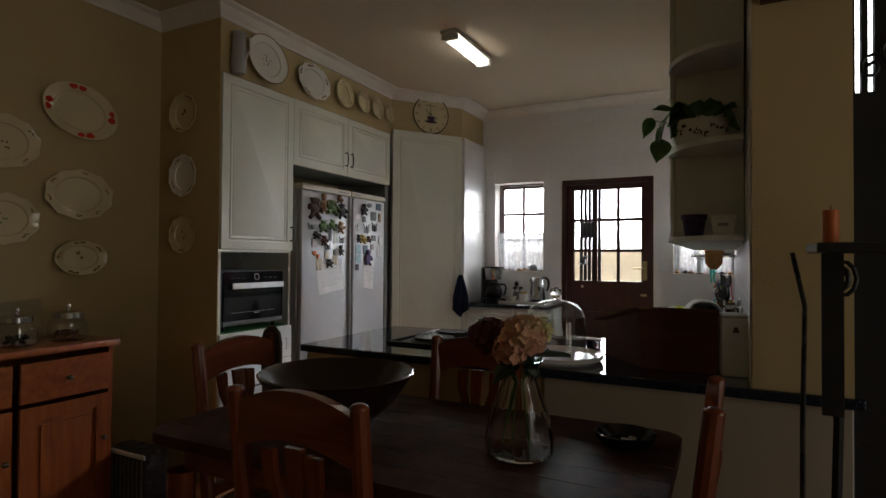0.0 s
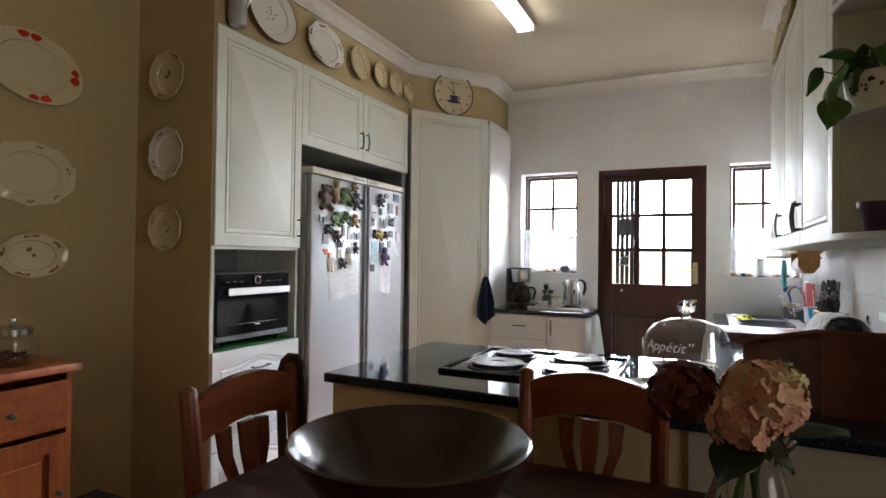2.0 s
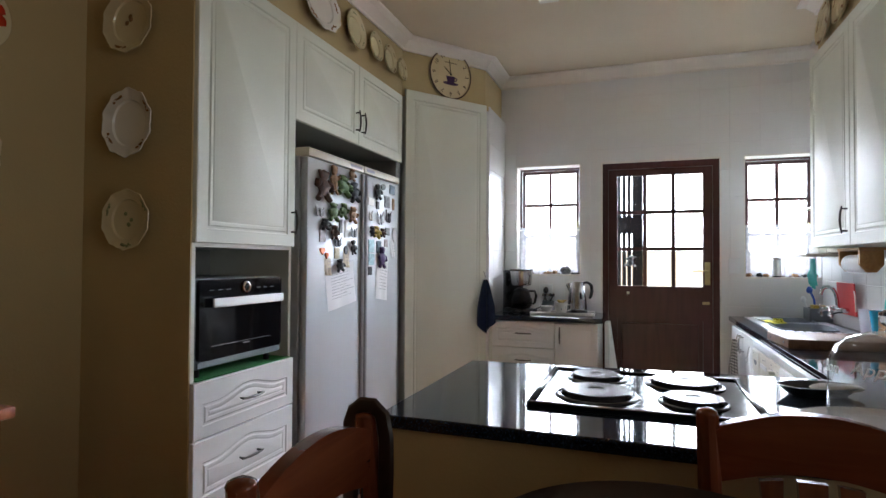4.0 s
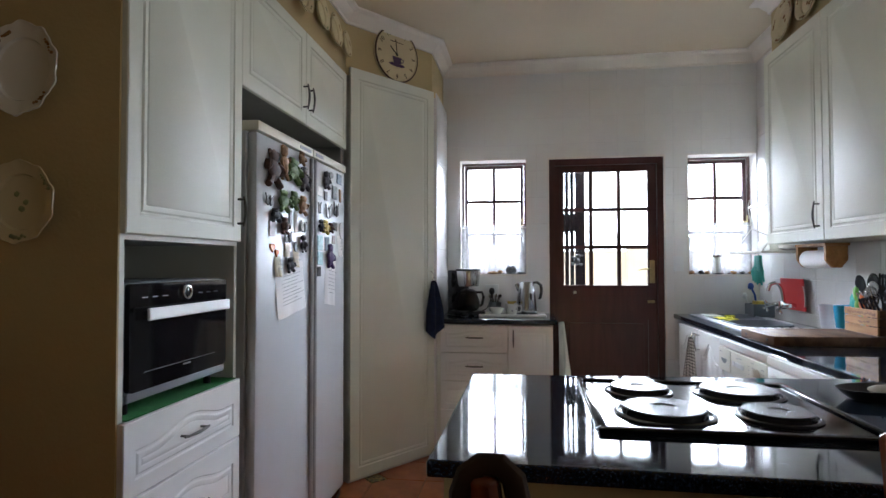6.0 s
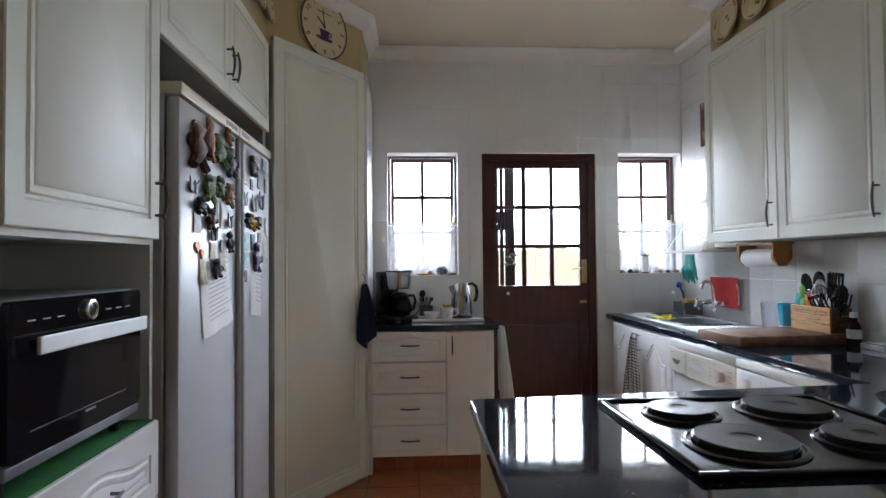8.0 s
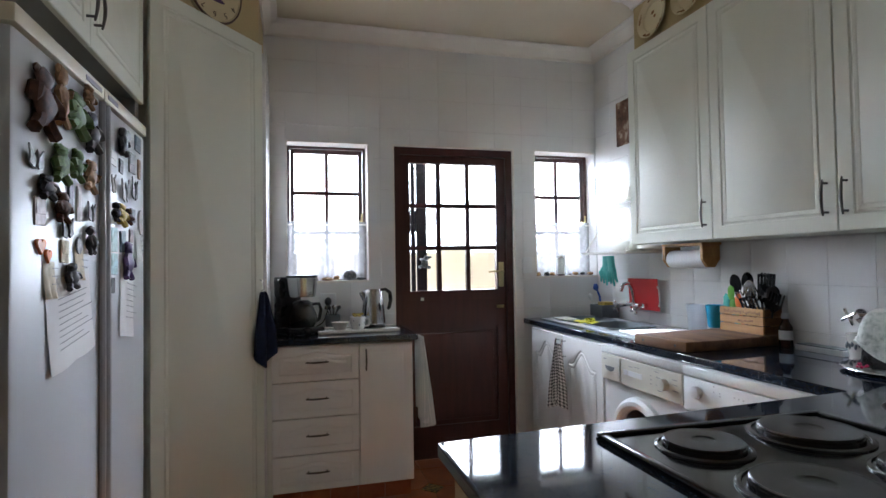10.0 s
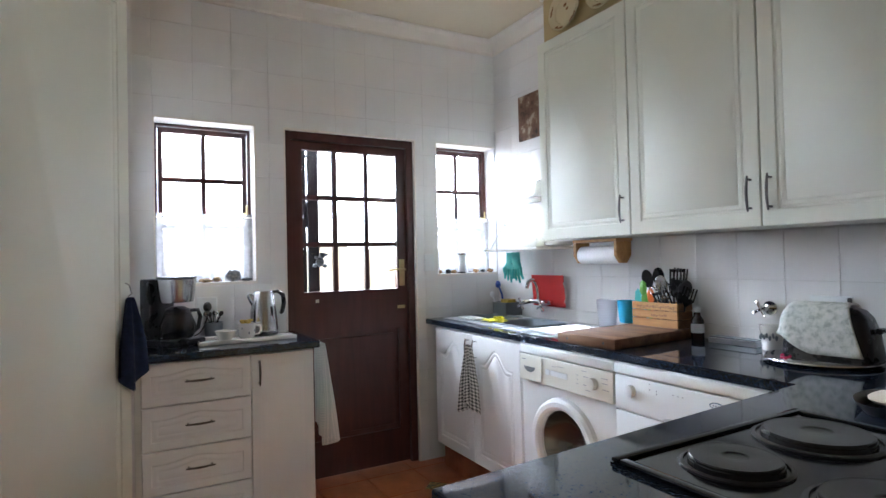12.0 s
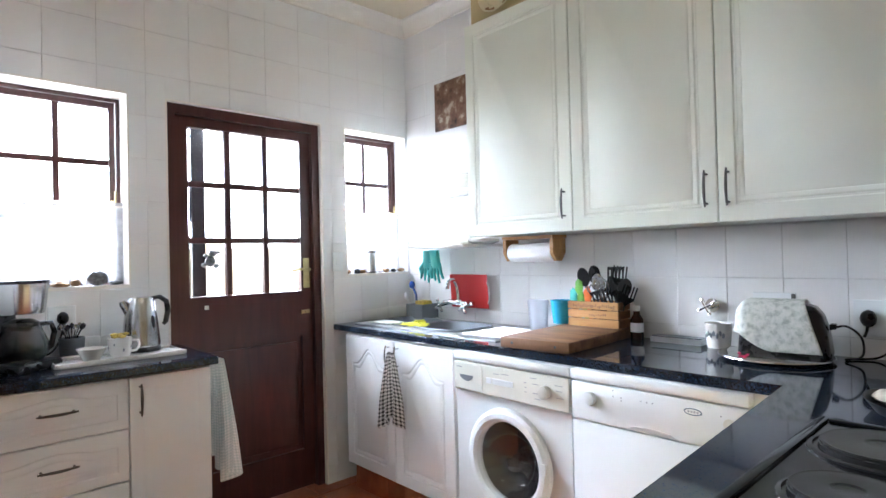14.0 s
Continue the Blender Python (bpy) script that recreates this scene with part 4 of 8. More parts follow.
MAGNETS_B = "f d 6.114 1.70 .06 .075;o n 6.201 1.739 .06 .035;c k 6.332 1.737 .075 .055;c w 6.042 1.635 .07 .045;c d 6.128 1.623 .04 .045;c n 6.258 1.656 .075 .07;c t 6.348 1.649 .03 .07;v w 6.03 1.551 .045 .06;v n 6.155 1.546 .08 .08;v d 6.265 1.565 .075 .08;f d 6.043 1.467 .04 .05;f y 6.10 1.465 .07 .055;f b 6.18 1.465 .045 .042;c n 6.265 1.476 .06 .045;o w 6.364 1.458 .055 .09;c l 6.051 1.382 .07 .075;c k 6.148 1.38 .06 .07;c m 6.245 1.404 .045 .045;c l 6.052 1.307 .07 .066;c d 6.037 1.241 .045 .048;f p 6.176 1.318 .07 .105"
for i, row in enumerate((MAGNETS_A + ";" + MAGNETS_B).split(";")):
    s, c, *v = row.split()
    magnet(s, c, *[float(x) for x in v], i)


def sheet(name, y, z, w, h, label, lean, lines, m=PAPER):
    t = thing(name, pose(-3.412, y, z, 0, lean, 90), label, "paper", "papers on the fridge")
    bm = B()
    rows = []
    for k in range(7):
        v = k / 6
        rows.append([bm.verts.new((-w / 2 + w * i / 6, -0.004 - 0.014 * (1 - v) ** 2 * (0.4 + 0.6 * abs(math.sin(i * 1.1))), -h / 2 + v * h)) for i in range(7)])
    for a, b in zip(rows, rows[1:]):
        for i in range(6):
            bm.faces.new((a[i], a[i + 1], b[i + 1], b[i]))
    part("page", bm, m, t, smooth=True)
    if lines:
        bm = B()
        rnd = random.Random(lines)
        for k in range(lines):
            z1 = h * 0.30 - k * h * 0.62 / lines
            box(bm, -w * 0.40, -w * 0.40 + w * rnd.uniform(0.5, 0.8), -0.0205, -0.0200, z1, z1 + 0.0018)
        part("print_lines", bm, INK, t, kind="stuff")


sheet("calendar_page", 5.705, 1.172, 0.285, 0.215, "white printed calendar page hanging from magnets", -7, 9)
sheet("shopping_list", 6.19, 1.185, 0.15, 0.235, "long white note clipped on the freezer door", 8, 8)
sheet("note", 5.575, 1.268, 0.062, 0.085, "small cream note under a magnet", 0, 3, MAG["c"])
sheet("note", 5.757, 1.306, 0.062, 0.085, "small cream note under a magnet", 4, 3, MAG["c"])
sheet("note", 6.335, 1.374, 0.06, 0.115, "curled white slip on the freezer door", -6, 4)


# plates
def plate(m, w, h, label, base, deco="", scallop=0, spots=5, spot_r=0.016, seed=0):
    """A display plate seen from -y, w wide and h high, its back at y = 0."""
    p = thing("display_plate", m, label, "plate", "display plates on the walls")
    n = 96
    rows = []
    for r, d in ((0.0, -0.008), (0.60, -0.008), (0.66, -0.010), (0.69, -0.0175), (0.72, -0.019), (0.90, -0.024), (0.985, -0.030), (1.0, -0.027), (0.97, -0.022), (0.66, -0.004), (0.5, 0.0), (0.0, 0.0)):
        if r == 0:
            rows.append([None, d])
            continue
        rows.append([[(r * (1 + (scallop * (0.040 - 0.060 * abs(math.cos(a * 5 + 0.3)) ** 0.5 * abs(math.cos(a * 5 + 0.3)) + 0.010 * math.cos(a * 20)) if r > 0.8 else 0)) * w / 2 * math.cos(a), d, r * (1 + (scallop * (0.040 - 0.060 * abs(math.cos(a * 5 + 0.3)) ** 0.5 * abs(math.cos(a * 5 + 0.3)) + 0.010 * math.cos(a * 20)) if r > 0.8 else 0)) * h / 2 * math.sin(a)) for a in [2 * math.pi * i / n for i in range(n)]], d])
    bm = B()
    made = [[bm.verts.new((0, d, 0))] if ring is None else [bm.verts.new(v) for v in ring] for ring, d in rows]
    for a, b in zip(made, made[1:]):
        for i in range(n):
            j = (i + 1) % n
            if len(a) == 1:
                bm.faces.new((a[0], b[j], b[i]))
            elif len(b) == 1:
                bm.faces.new((a[i], a[j], b[0]))
            else:
                bm.faces.new((a[i], a[j], b[j], b[i]))
    part("dish", bm, base, p, smooth=True)
    rnd = random.Random(seed)
    if deco:
        colours = {"r": REDF, "b": BROWNF, "g": GREENG}
        bm = B()
        for k in range(spots):
            a = 2 * math.pi * (k + 0.35) / spots + rnd.uniform(-0.2, 0.2) if seed != 1 else [0.30, 1.85, 3.35, 5.0][k % 4]
            for q in range(2 if deco == "r" else 6):
                aa = a + (q - (0.5 if deco == "r" else 2.5)) * spot_r / (w / 2) * (1.7 if deco == "r" else 0.7)
                rr = 0.86 + rnd.uniform(-0.04, 0.04)
                s = spot_r * (rnd.uniform(0.66, 0.8) if deco == "r" else rnd.uniform(0.25, 0.6))
                blob(bm, (rr * w / 2 * math.cos(aa), -0.0245, rr * h / 2 * math.sin(aa)), (s, 0.002, s * 0.8), 1)
        if seed % 3 == 2:
            for q in range(4):
                blob(bm, (rnd.uniform(-0.02, 0.02), -0.0105, rnd.uniform(-0.03, 0.03)), (spot_r * 0.7, 0.0015, spot_r * 0.6), 1)
        part("painted_decoration", bm, colours[deco], p, "painted flower sprays", kind="stuff")
    return p


WX = XW + 0.003
plate(pose(WX, 4.247, 2.10, 0, 12, 90), 0.405, 0.295, "large oval cream platter with red poppies on its rim", PORC, "r", 0, 4, 0.034, 1)
plate(pose(WX, 4.245, 1.648, 0, 0, 90), 0.36, 0.27, "oval cream platter with a scalloped rim on the dining wall", PORC, "b", 1, 6, 0.010, 3)
plate(pose(WX, 4.259, 1.305, 0, 0, 90), 0.28, 0.19, "small oval yellow cream dish with brown sprays", PORC, "b", 0.4, 5, 0.015, 2)
plate(pose(WX, 3.89, 1.87, 0, 0, 90), 0.31, 0.26, "round cream plate with a small flower in its middle", PORC, "b", 1, 4, 0.010, 5)
plate(pose(WX, 3.895, 1.494, 0, 0, 90), 0.31, 0.25, "round cream plate with green sprays", PORC, "g", 1, 4, 0.010, 8)
NY = 4.735
plate(pose(-3.740, NY, 2.178), 0.235, 0.235, "scalloped cream plate with a brown sprig on the end wall", PORC, "b", 0.8, 2, 0.016, 11)
plate(pose(-3.735, NY, 1.80), 0.235, 0.25, "eight-sided cream plate with brown sprays on its rim", PORCW, "b", 1, 4, 0.013, 12)
plate(pose(-3.733, NY, 1.444), 0.225, 0.22, "pale green-cream plate with faded leaves", PORC, "g", 0.8, 3, 0.014, 14)
BX = -3.455
for y, z, w, h, lab, b, dc, sc, sd in (
        (5.085, 2.572, 0.35, 0.31, "large oval white plate with a thin brown rim", PORCW, "", 0, 17),
        (5.535, 2.557, 0.34, 0.255, "oval white platter with a scalloped flowered rim", PORCW, "b", 1, 18),
        (5.885, 2.565, 0.21, 0.215, "cream plate with fine leaf sprays", PORC, "g", 0.4, 19),
        (6.135, 2.565, 0.165, 0.175, "small cream saucer with a leaf spray", PORC, "g", 0.3, 22),
        (6.335, 2.56, 0.17, 0.18, "small cream saucer with red flowers", PORC, "b", 0.3, 24),
        (6.52, 2.555, 0.14, 0.15, "very small cream saucer near the larder", PORC, "b", 0.3, 25)):
    p = plate(pose(BX, y, z, 0, 0, 90) @ pose(0, -0.005, 0, -6), w, h, lab + " above the cupboards", b, dc, sc, 5, w * 0.05, sd)
    if not dc:
        bm = B()
        n = 64
        tube(bm, [(w / 2 * 0.99 * math.cos(2 * math.pi * i / n), -0.029, h / 2 * 0.99 * math.sin(2 * math.pi * i / n)) for i in range(n + 1)], 0.003, 6)
        part("brown_rim", bm, BROWNF, p, "thin brown painted rim")
        bm = B()
        rnd = random.Random(3)
        for q in range(14):
            blob(bm, (rnd.gauss(0, 0.02), -0.0105, rnd.gauss(0, 0.025)), (0.006, 0.0015, 0.005), 1)
        part("painted_decoration", bm, GREENG, p, "small painted bouquet", kind="stuff")
for y, w, lab, sd in ((6.64, 0.235, "cream plate with orange flower sprays standing on the wall cupboards", 2), (6.37, 0.22, "cream plate with brown blossoms standing on the wall cupboards", 5), (6.08, 0.22, "cream plate with brown leaf sprays standing on the wall cupboards", 8)):
    plate(pose(-1.003, y, 2.585, 0, 0, -90) @ pose(0, -0.004, 0, -6), w, w * 0.98, lab, PORC, "b", 0.2, 5, 0.016, sd)
jug = thing("jug", pose(-3.41, 4.83, 2.403), "pale grey glazed jug on top of the oven cupboard", "jug")
part("body", lathe(B(), [(0, 0), (0.036, 0.0), (0.043, 0.03), (0.045, 0.12), (0.036, 0.20), (0.04, 0.245), (0.036, 0.245), (0.03, 0.20), (0.0, 0.02)], 28), mat("pale_grey_glaze", (0.42, 0.42, 0.42), 0.25, vary=0.06, scale=20), jug, smooth=True)
part("handle", tube(B(), [(0.036, 0, 0.21), (0.085, 0, 0.20), (0.09, 0, 0.13), (0.055, 0, 0.08)], 0.006), PORCW, jug, smooth=True)


# clock
def letters(text, size, material, parent, m, name="lettering", label="", bend=0.0, depth=0.0006, slant=0.0):
    cu = bpy.data.curves.new(name, "FONT")
    cu.body, cu.size, cu.extrude, cu.align_x, cu.align_y = text, size, depth, "CENTER", "CENTER"
    cu.shear = slant
    tmp = new(name, cu)
    bpy.context.view_layer.update()
    me = bpy.data.meshes.new_from_object(tmp)
    bpy.data.objects.remove(tmp)
    for v in me.vertices:
        x, y, z = v.co
        v.co = (x, -z, y)
        if bend:
            a = x / bend
            v.co = ((bend + z) * math.sin(a), bend - (bend + z) * math.cos(a), y)
    me.materials.clear()
    me.materials.append(material)
    ob = new(name, me)
    ob.parent = parent
    ob.matrix_basis = m
    return tagged(ob, label)


ang = math.degrees(math.atan2(0.56, 0.427))
ck = thing("wall_clock", pose(-3.232, 6.90, 2.617, 0, 0, ang) @ Matrix.Scale(1.17, 4), "round cream wall clock with a painted purple teacup", "clock")
bm = lathe(B(), [(0, 0), (0.15, 0), (0.152, 0.008), (0.148, 0.018), (0.140, 0.019), (0.138, 0.015), (0, 0.015)], 56, pose(0, -0.002, 0, 90, 0, 0))
part("face", bm, PORC, ck, smooth=True)
part("rim", tube(B(), [(0.147 * math.cos(a), -0.018, 0.147 * math.sin(a)) for a in [2 * math.pi * i / 56 for i in range(57)]], 0.005, 8), BROWND, ck, "brown distressed rim", smooth=True)
for k in range(1, 13):
    a = math.radians(90 - 30 * k)
    letters(str(k), 0.034, BROWND, ck, Matrix.Translation((0.118 * math.cos(a), -0.0185, 0.118 * math.sin(a))) @ pose(0, 0, 0, 0, 30 * k if k in (9, 10, 11, 1, 2, 3, 12) else 30 * k, 0), "numeral")
bm = B()
for a, l, wd in ((-8, 0.085, 0.005), (-52, 0.062, 0.007)):
    r = math.radians(90 - a)
    bar(bm, (0, -0.020, 0), (l * math.cos(r), -0.020, l * math.sin(r)), wd, 0.0012)
cyl(bm, (0, -0.022, 0), 0.006, 0.004, 12, axis="y")
part("clock_hand", bm, BLACK, ck, "black clock pointers", kind="stuff")
bm = B()
prism(bm, [(-0.032, -0.012), (0.032, -0.012), (0.024, -0.048), (-0.022, -0.048)], -0.0185, -0.017)
prism(bm, [(0.055 * math.cos(a), -0.055 + 0.010 * math.sin(a)) for a in [2 * math.pi * i / 20 for i in range(20)]], -0.0183, -0.0172)
tube(bm, [(0.03, -0.018, -0.018), (0.047, -0.018, -0.02), (0.042, -0.018, -0.034), (0.026, -0.018, -0.038)], 0.003, 6)
part("painted_cup", bm, PURPLE, ck, "painted purple cup and saucer")
bm = B()
box(bm, -0.045, 0.045, -0.0182, -0.0172, 0.068, 0.072)
part("printed_line", bm, BROWND, ck)

# fluorescent ceiling lamp
cl = thing("ceiling_lamp", pose(-2.43, 5.96, 2.735), "lit fluorescent ceiling lamp with cream end caps", "lamp")
bm = B()
box(bm, -0.062, 0.062, -0.31, 0.31, 0.035, 0.0645, 0.006)
part("housing", bm, CREAMP, cl)
bm = B()
for s in (-1, 1):
    box(bm, -0.055, 0.055, s * 0.285 - 0.02, s * 0.285 + 0.02, 0.0, 0.034, 0.006)
part("end_cap", bm, CREAMP, cl, kind="stuff")
bm = B()
box(bm, -0.040, 0.040, -0.263, 0.263, 0.002, 0.034, 0.012)
part("diffuser", bm, TUBE, cl, "glowing white diffuser", smooth=True)


# hob
hb = thing("hob", pose(-1.956, 4.932, 0.913), "black enamel built-in hob with four solid plates", "hob")
HW, HD = 0.297, 0.266
bm = B()
box(bm, -HW + 0.022, HW - 0.022, -HD + 0.022, HD - 0.022, 0.0, 0.007)
t = slab(B(), [(-HW, -HD), (HW, -HD), (HW, HD), (-HW, HD)], 0.0, 0.004)
join(bm, t)
part("pan", bm, HOBE, hb)
bm = B()
for a, b, c, d in ((-HW, HW, -HD, -HD + 0.02), (-HW, HW, HD - 0.02, HD), (-HW, -HW + 0.02, -HD + 0.02, HD - 0.02), (HW - 0.02, HW, -HD + 0.02, HD - 0.02)):
    t = box(B(), a, b, c, d, 0.004, 0.014, 0.005)
    join(bm, t)
part("raised_rim", bm, HOBE, hb, "raised glossy rim", smooth=True)
for x, y, r in ((-0.140, 0.127, 0.075), (0.122, 0.127, 0.095), (-0.125, -0.106, 0.095), (0.128, -0.104, 0.075)):
    bm = lathe(B(), [(0, 0.007), (r * 1.22, 0.007), (r * 1.22, 0.010), (r * 1.15, 0.013), (r * 1.12, 0.013), (r * 1.10, 0.009), (r * 1.03, 0.009), (r * 1.02, 0.018), (r, 0.0185), (r, 0.023), (r * 0.97, 0.025), (r * 0.93, 0.0245), (r * 0.90, 0.0245), (r * 0.33, 0.0245), (r * 0.31, 0.0243), (r * 0.27, 0.0226), (r * 0.25, 0.0222), (0, 0.0222)], 48, Matrix.Translation((x, y, 0)))
    part("hotplate", bm, CAST, hb, "cast iron hotplate with a shallow centre", smooth=True)
sr = thing("spoon_rest", pose(-1.47, 5.09, 0.913, 0, 0, 15), "dark metal oval spoon rest with a pale cloth pad", "dish")
bm = lathe(B(), [(0, 0.0), (0.07, 0.0), (0.10, 0.03), (0.104, 0.03), (0.075, 0.004), (0, 0.004)], 36, Matrix.Diagonal((1.1, 0.62, 1, 1)))
part("dish", bm, PEWTER, sr, smooth=True)
bm = B()
blob(bm, (0.05, 0.0, 0.022), (0.075, 0.045, 0.012), 2, 0.1, 1)
part("pad", bm, mat("beige_pad", (0.42, 0.37, 0.30), 0.8, vary=0.1, scale=20), sr, "pale folded pad", smooth=True)


# coffee corner
cm = thing("coffee_machine", pose(-2.835, 7.47, 0.905, 0, 0, 38), "black filter coffee machine with a steel filter housing and glass jug", "coffee machine")
bm = B()
box(bm, -0.095, 0.095, -0.115, 0.12, 0.0, 0.035, 0.012)
box(bm, -0.09, 0.06, 0.055, 0.12, 0.03, 0.325, 0.01)
part("body", bm, BLACK, cm, smooth=True)
bm = lathe(B(), [(0, 0.21), (0.072, 0.21), (0.078, 0.225), (0.088, 0.32), (0.088, 0.325), (0, 0.325)], 36, pose(-0.0, -0.025, 0))
part("filter_housing", bm, STEEL, cm, "brushed steel filter housing", smooth=True)
bm = lathe(B(), [(0.089, 0.321), (0.091, 0.333), (0.0, 0.338)], 36, pose(-0.0, -0.025, 0))
part("lid", bm, BLACK, cm, smooth=True)
bm = lathe(B(), [(0, 0.037), (0.064, 0.037), (0.080, 0.06), (0.082, 0.10), (0.062, 0.15), (0.055, 0.168), (0.053, 0.168), (0.060, 0.148), (0.078, 0.10), (0.076, 0.062), (0, 0.042)], 36, pose(0.0, -0.03, 0))
j = part("jug", bm, CARAFE, cm, "glass jug", smooth=True)
bm = lathe(B(), [(0, 0.172), (0.05, 0.17), (0.053, 0.150), (0.056, 0.150), (0.054, 0.178), (0.03, 0.19), (0, 0.19)], 30, pose(0.0, -0.03, 0))
tube(bm, [(0.05, -0.04, 0.165), (0.10, -0.055, 0.165), (0.112, -0.058, 0.13), (0.10, -0.055, 0.075), (0.085, -0.05, 0.065)], 0.010, 10)
part("jug_handle", bm, BLACK, j, smooth=True)
bm = lathe(B(), [(0, 0.045), (0.070, 0.045), (0.075, 0.085), (0, 0.085)], 30, pose(0.0, -0.03, 0))
part("coffee", bm, BLACKGL, j, "dark coffee left in the jug", smooth=True)

kt = thing("kettle", pose(-2.402, 7.50, 0.918), "brushed steel electric kettle with a black handle", "kettle")
part("base", lathe(B(), [(0, 0), (0.075, 0.0), (0.077, 0.012), (0.07, 0.02), (0, 0.02)], 36), BLACK, kt, smooth=True)
part("body", lathe(B(), [(0, 0.021), (0.073, 0.021), (0.074, 0.03), (0.066, 0.12), (0.053, 0.218), (0.045, 0.228), (0, 0.230)], 40), STEEL, kt, smooth=True)
part("handle", tube(B(), [(0.045, 0, 0.222), (0.075, 0, 0.226), (0.103, 0, 0.205), (0.108, 0, 0.16), (0.098, 0, 0.115), (0.088, 0, 0.105)], [0.008, 0.010, 0.012, 0.012, 0.011, 0.008], 12), BLACK, kt, smooth=True)
part("spout", tube(B(), [(-0.045, 0, 0.16), (-0.068, 0, 0.205), (-0.072, 0, 0.215)], [0.018, 0.016, 0.012], 12), STEEL, kt, smooth=True)
part("gauge", blob(B(), (0.030, -0.056, 0.12), (0.010, 0.006, 0.032), 2), BLACK, kt, "dark water gauge", smooth=True)
ty = thing("tray", pose(-2.500, 7.44, 0.905), "white rectangular serving tray", "tray")
bm = slab(B(), [(-0.22, -0.11), (0.22, -0.11), (0.235, -0.09), (0.235, 0.10), (0.22, 0.115), (-0.22, 0.115), (-0.235, 0.10), (-0.235, -0.09)], 0.0, 0.012, 0.003)
part("plate", bm, PORCW, ty, smooth=True)
bm = B()
tube(bm, [(-0.228, -0.10, 0.013), (0.228, -0.10, 0.013), (0.228, 0.108, 0.013), (-0.228, 0.108, 0.013), (-0.228, -0.10, 0.013)], 0.006, 8)
part("rim", bm, PORCW, ty, smooth=True)
sb = thing("sugar_bowl", pose(-2.610, 7.37, 0.918), "small plain white bowl on the tray", "bowl")
part("bowl", lathe(B(), [(0, 0), (0.028, 0), (0.032, 0.012), (0.052, 0.05), (0.049, 0.05), (0.03, 0.012), (0, 0.008)], 32), PORCW, sb, smooth=True)
mg = thing("mug", pose(-2.505, 7.40, 0.918), "white mug with leaf pattern holding orange packets", "mug")
bm = lathe(B(), [(0, 0), (0.033, 0), (0.040, 0.02), (0.045, 0.075), (0.042, 0.075), (0.036, 0.02), (0, 0.01)], 32)
part("cup", bm, PORCW, mg, smooth=True)
part("handle", tube(B(), [(0.042, 0, 0.062), (0.066, 0, 0.06), (0.070, 0, 0.038), (0.060, 0, 0.02), (0.040, 0, 0.018)], 0.005, 8), PORCW, mg, smooth=True)
bm = B()
for i in range(9):
    a = i * 0.8
    blob(bm, (0.0395 * math.cos(a) * 1.03, 0.0395 * math.sin(a) * 1.03, 0.03 + 0.012 * (i % 3)), (0.004, 0.004, 0.008), 1)
part("leaf_pattern", bm, GREYP, mg, "small painted leaves", kind="stuff")
bm = B()
rnd = random.Random(5)
for i in range(8):
    blob(bm, (rnd.uniform(-0.025, 0.025), rnd.uniform(-0.02, 0.02), 0.078 + rnd.uniform(0, 0.012)), (0.014, 0.010, 0.007), 1, 0.4, i)
part("packet", bm, MAG["y"], mg, "orange sweetener packets", kind="stuff")
cd = thing("spoon_caddy", pose(-2.635, 7.615, 0.905), "grey pot crammed with dark teaspoons", "utensil pot")
part("pot", lathe(B(), [(0, 0), (0.042, 0), (0.048, 0.085), (0.044, 0.085), (0.038, 0.01), (0, 0.01)], 28), GREYP, cd, smooth=True)
for i in range(9):
    a = i * 0.7
    x, y = 0.022 * math.cos(a), 0.022 * math.sin(a)
    bm = tube(B(), [(x * 0.5, y * 0.5, 0.012), (x, y, 0.09), (x * 1.7, y * 1.7, 0.12)], 0.0025, 6)
    blob(bm, (x * 1.9, y * 1.9, 0.130), (0.010, 0.006, 0.014), 1)
    part("teaspoon", bm, STEEL if i % 2 else BLACK, cd, smooth=True)
sk = thing("wall_socket", pose(-2.66, 7.6755, 1.07), "white wall socket with a black plug behind the coffee machine", "socket")
part("plate", box(B(), -0.05, 0.05, -0.010, 0.0, -0.05, 0.05, 0.003), WHITEP, sk)
bm = blob(B(), (0.0, -0.028, 0.0), (0.022, 0.022, 0.028), 2)
tube(bm, smooth_line([(0, -0.035, -0.01), (-0.01, -0.05, -0.07), (-0.04, -0.05, -0.13), (-0.10, -0.06, -0.155)]), 0.0035, 8)
part("plug", bm, BLACK, sk, smooth=True)


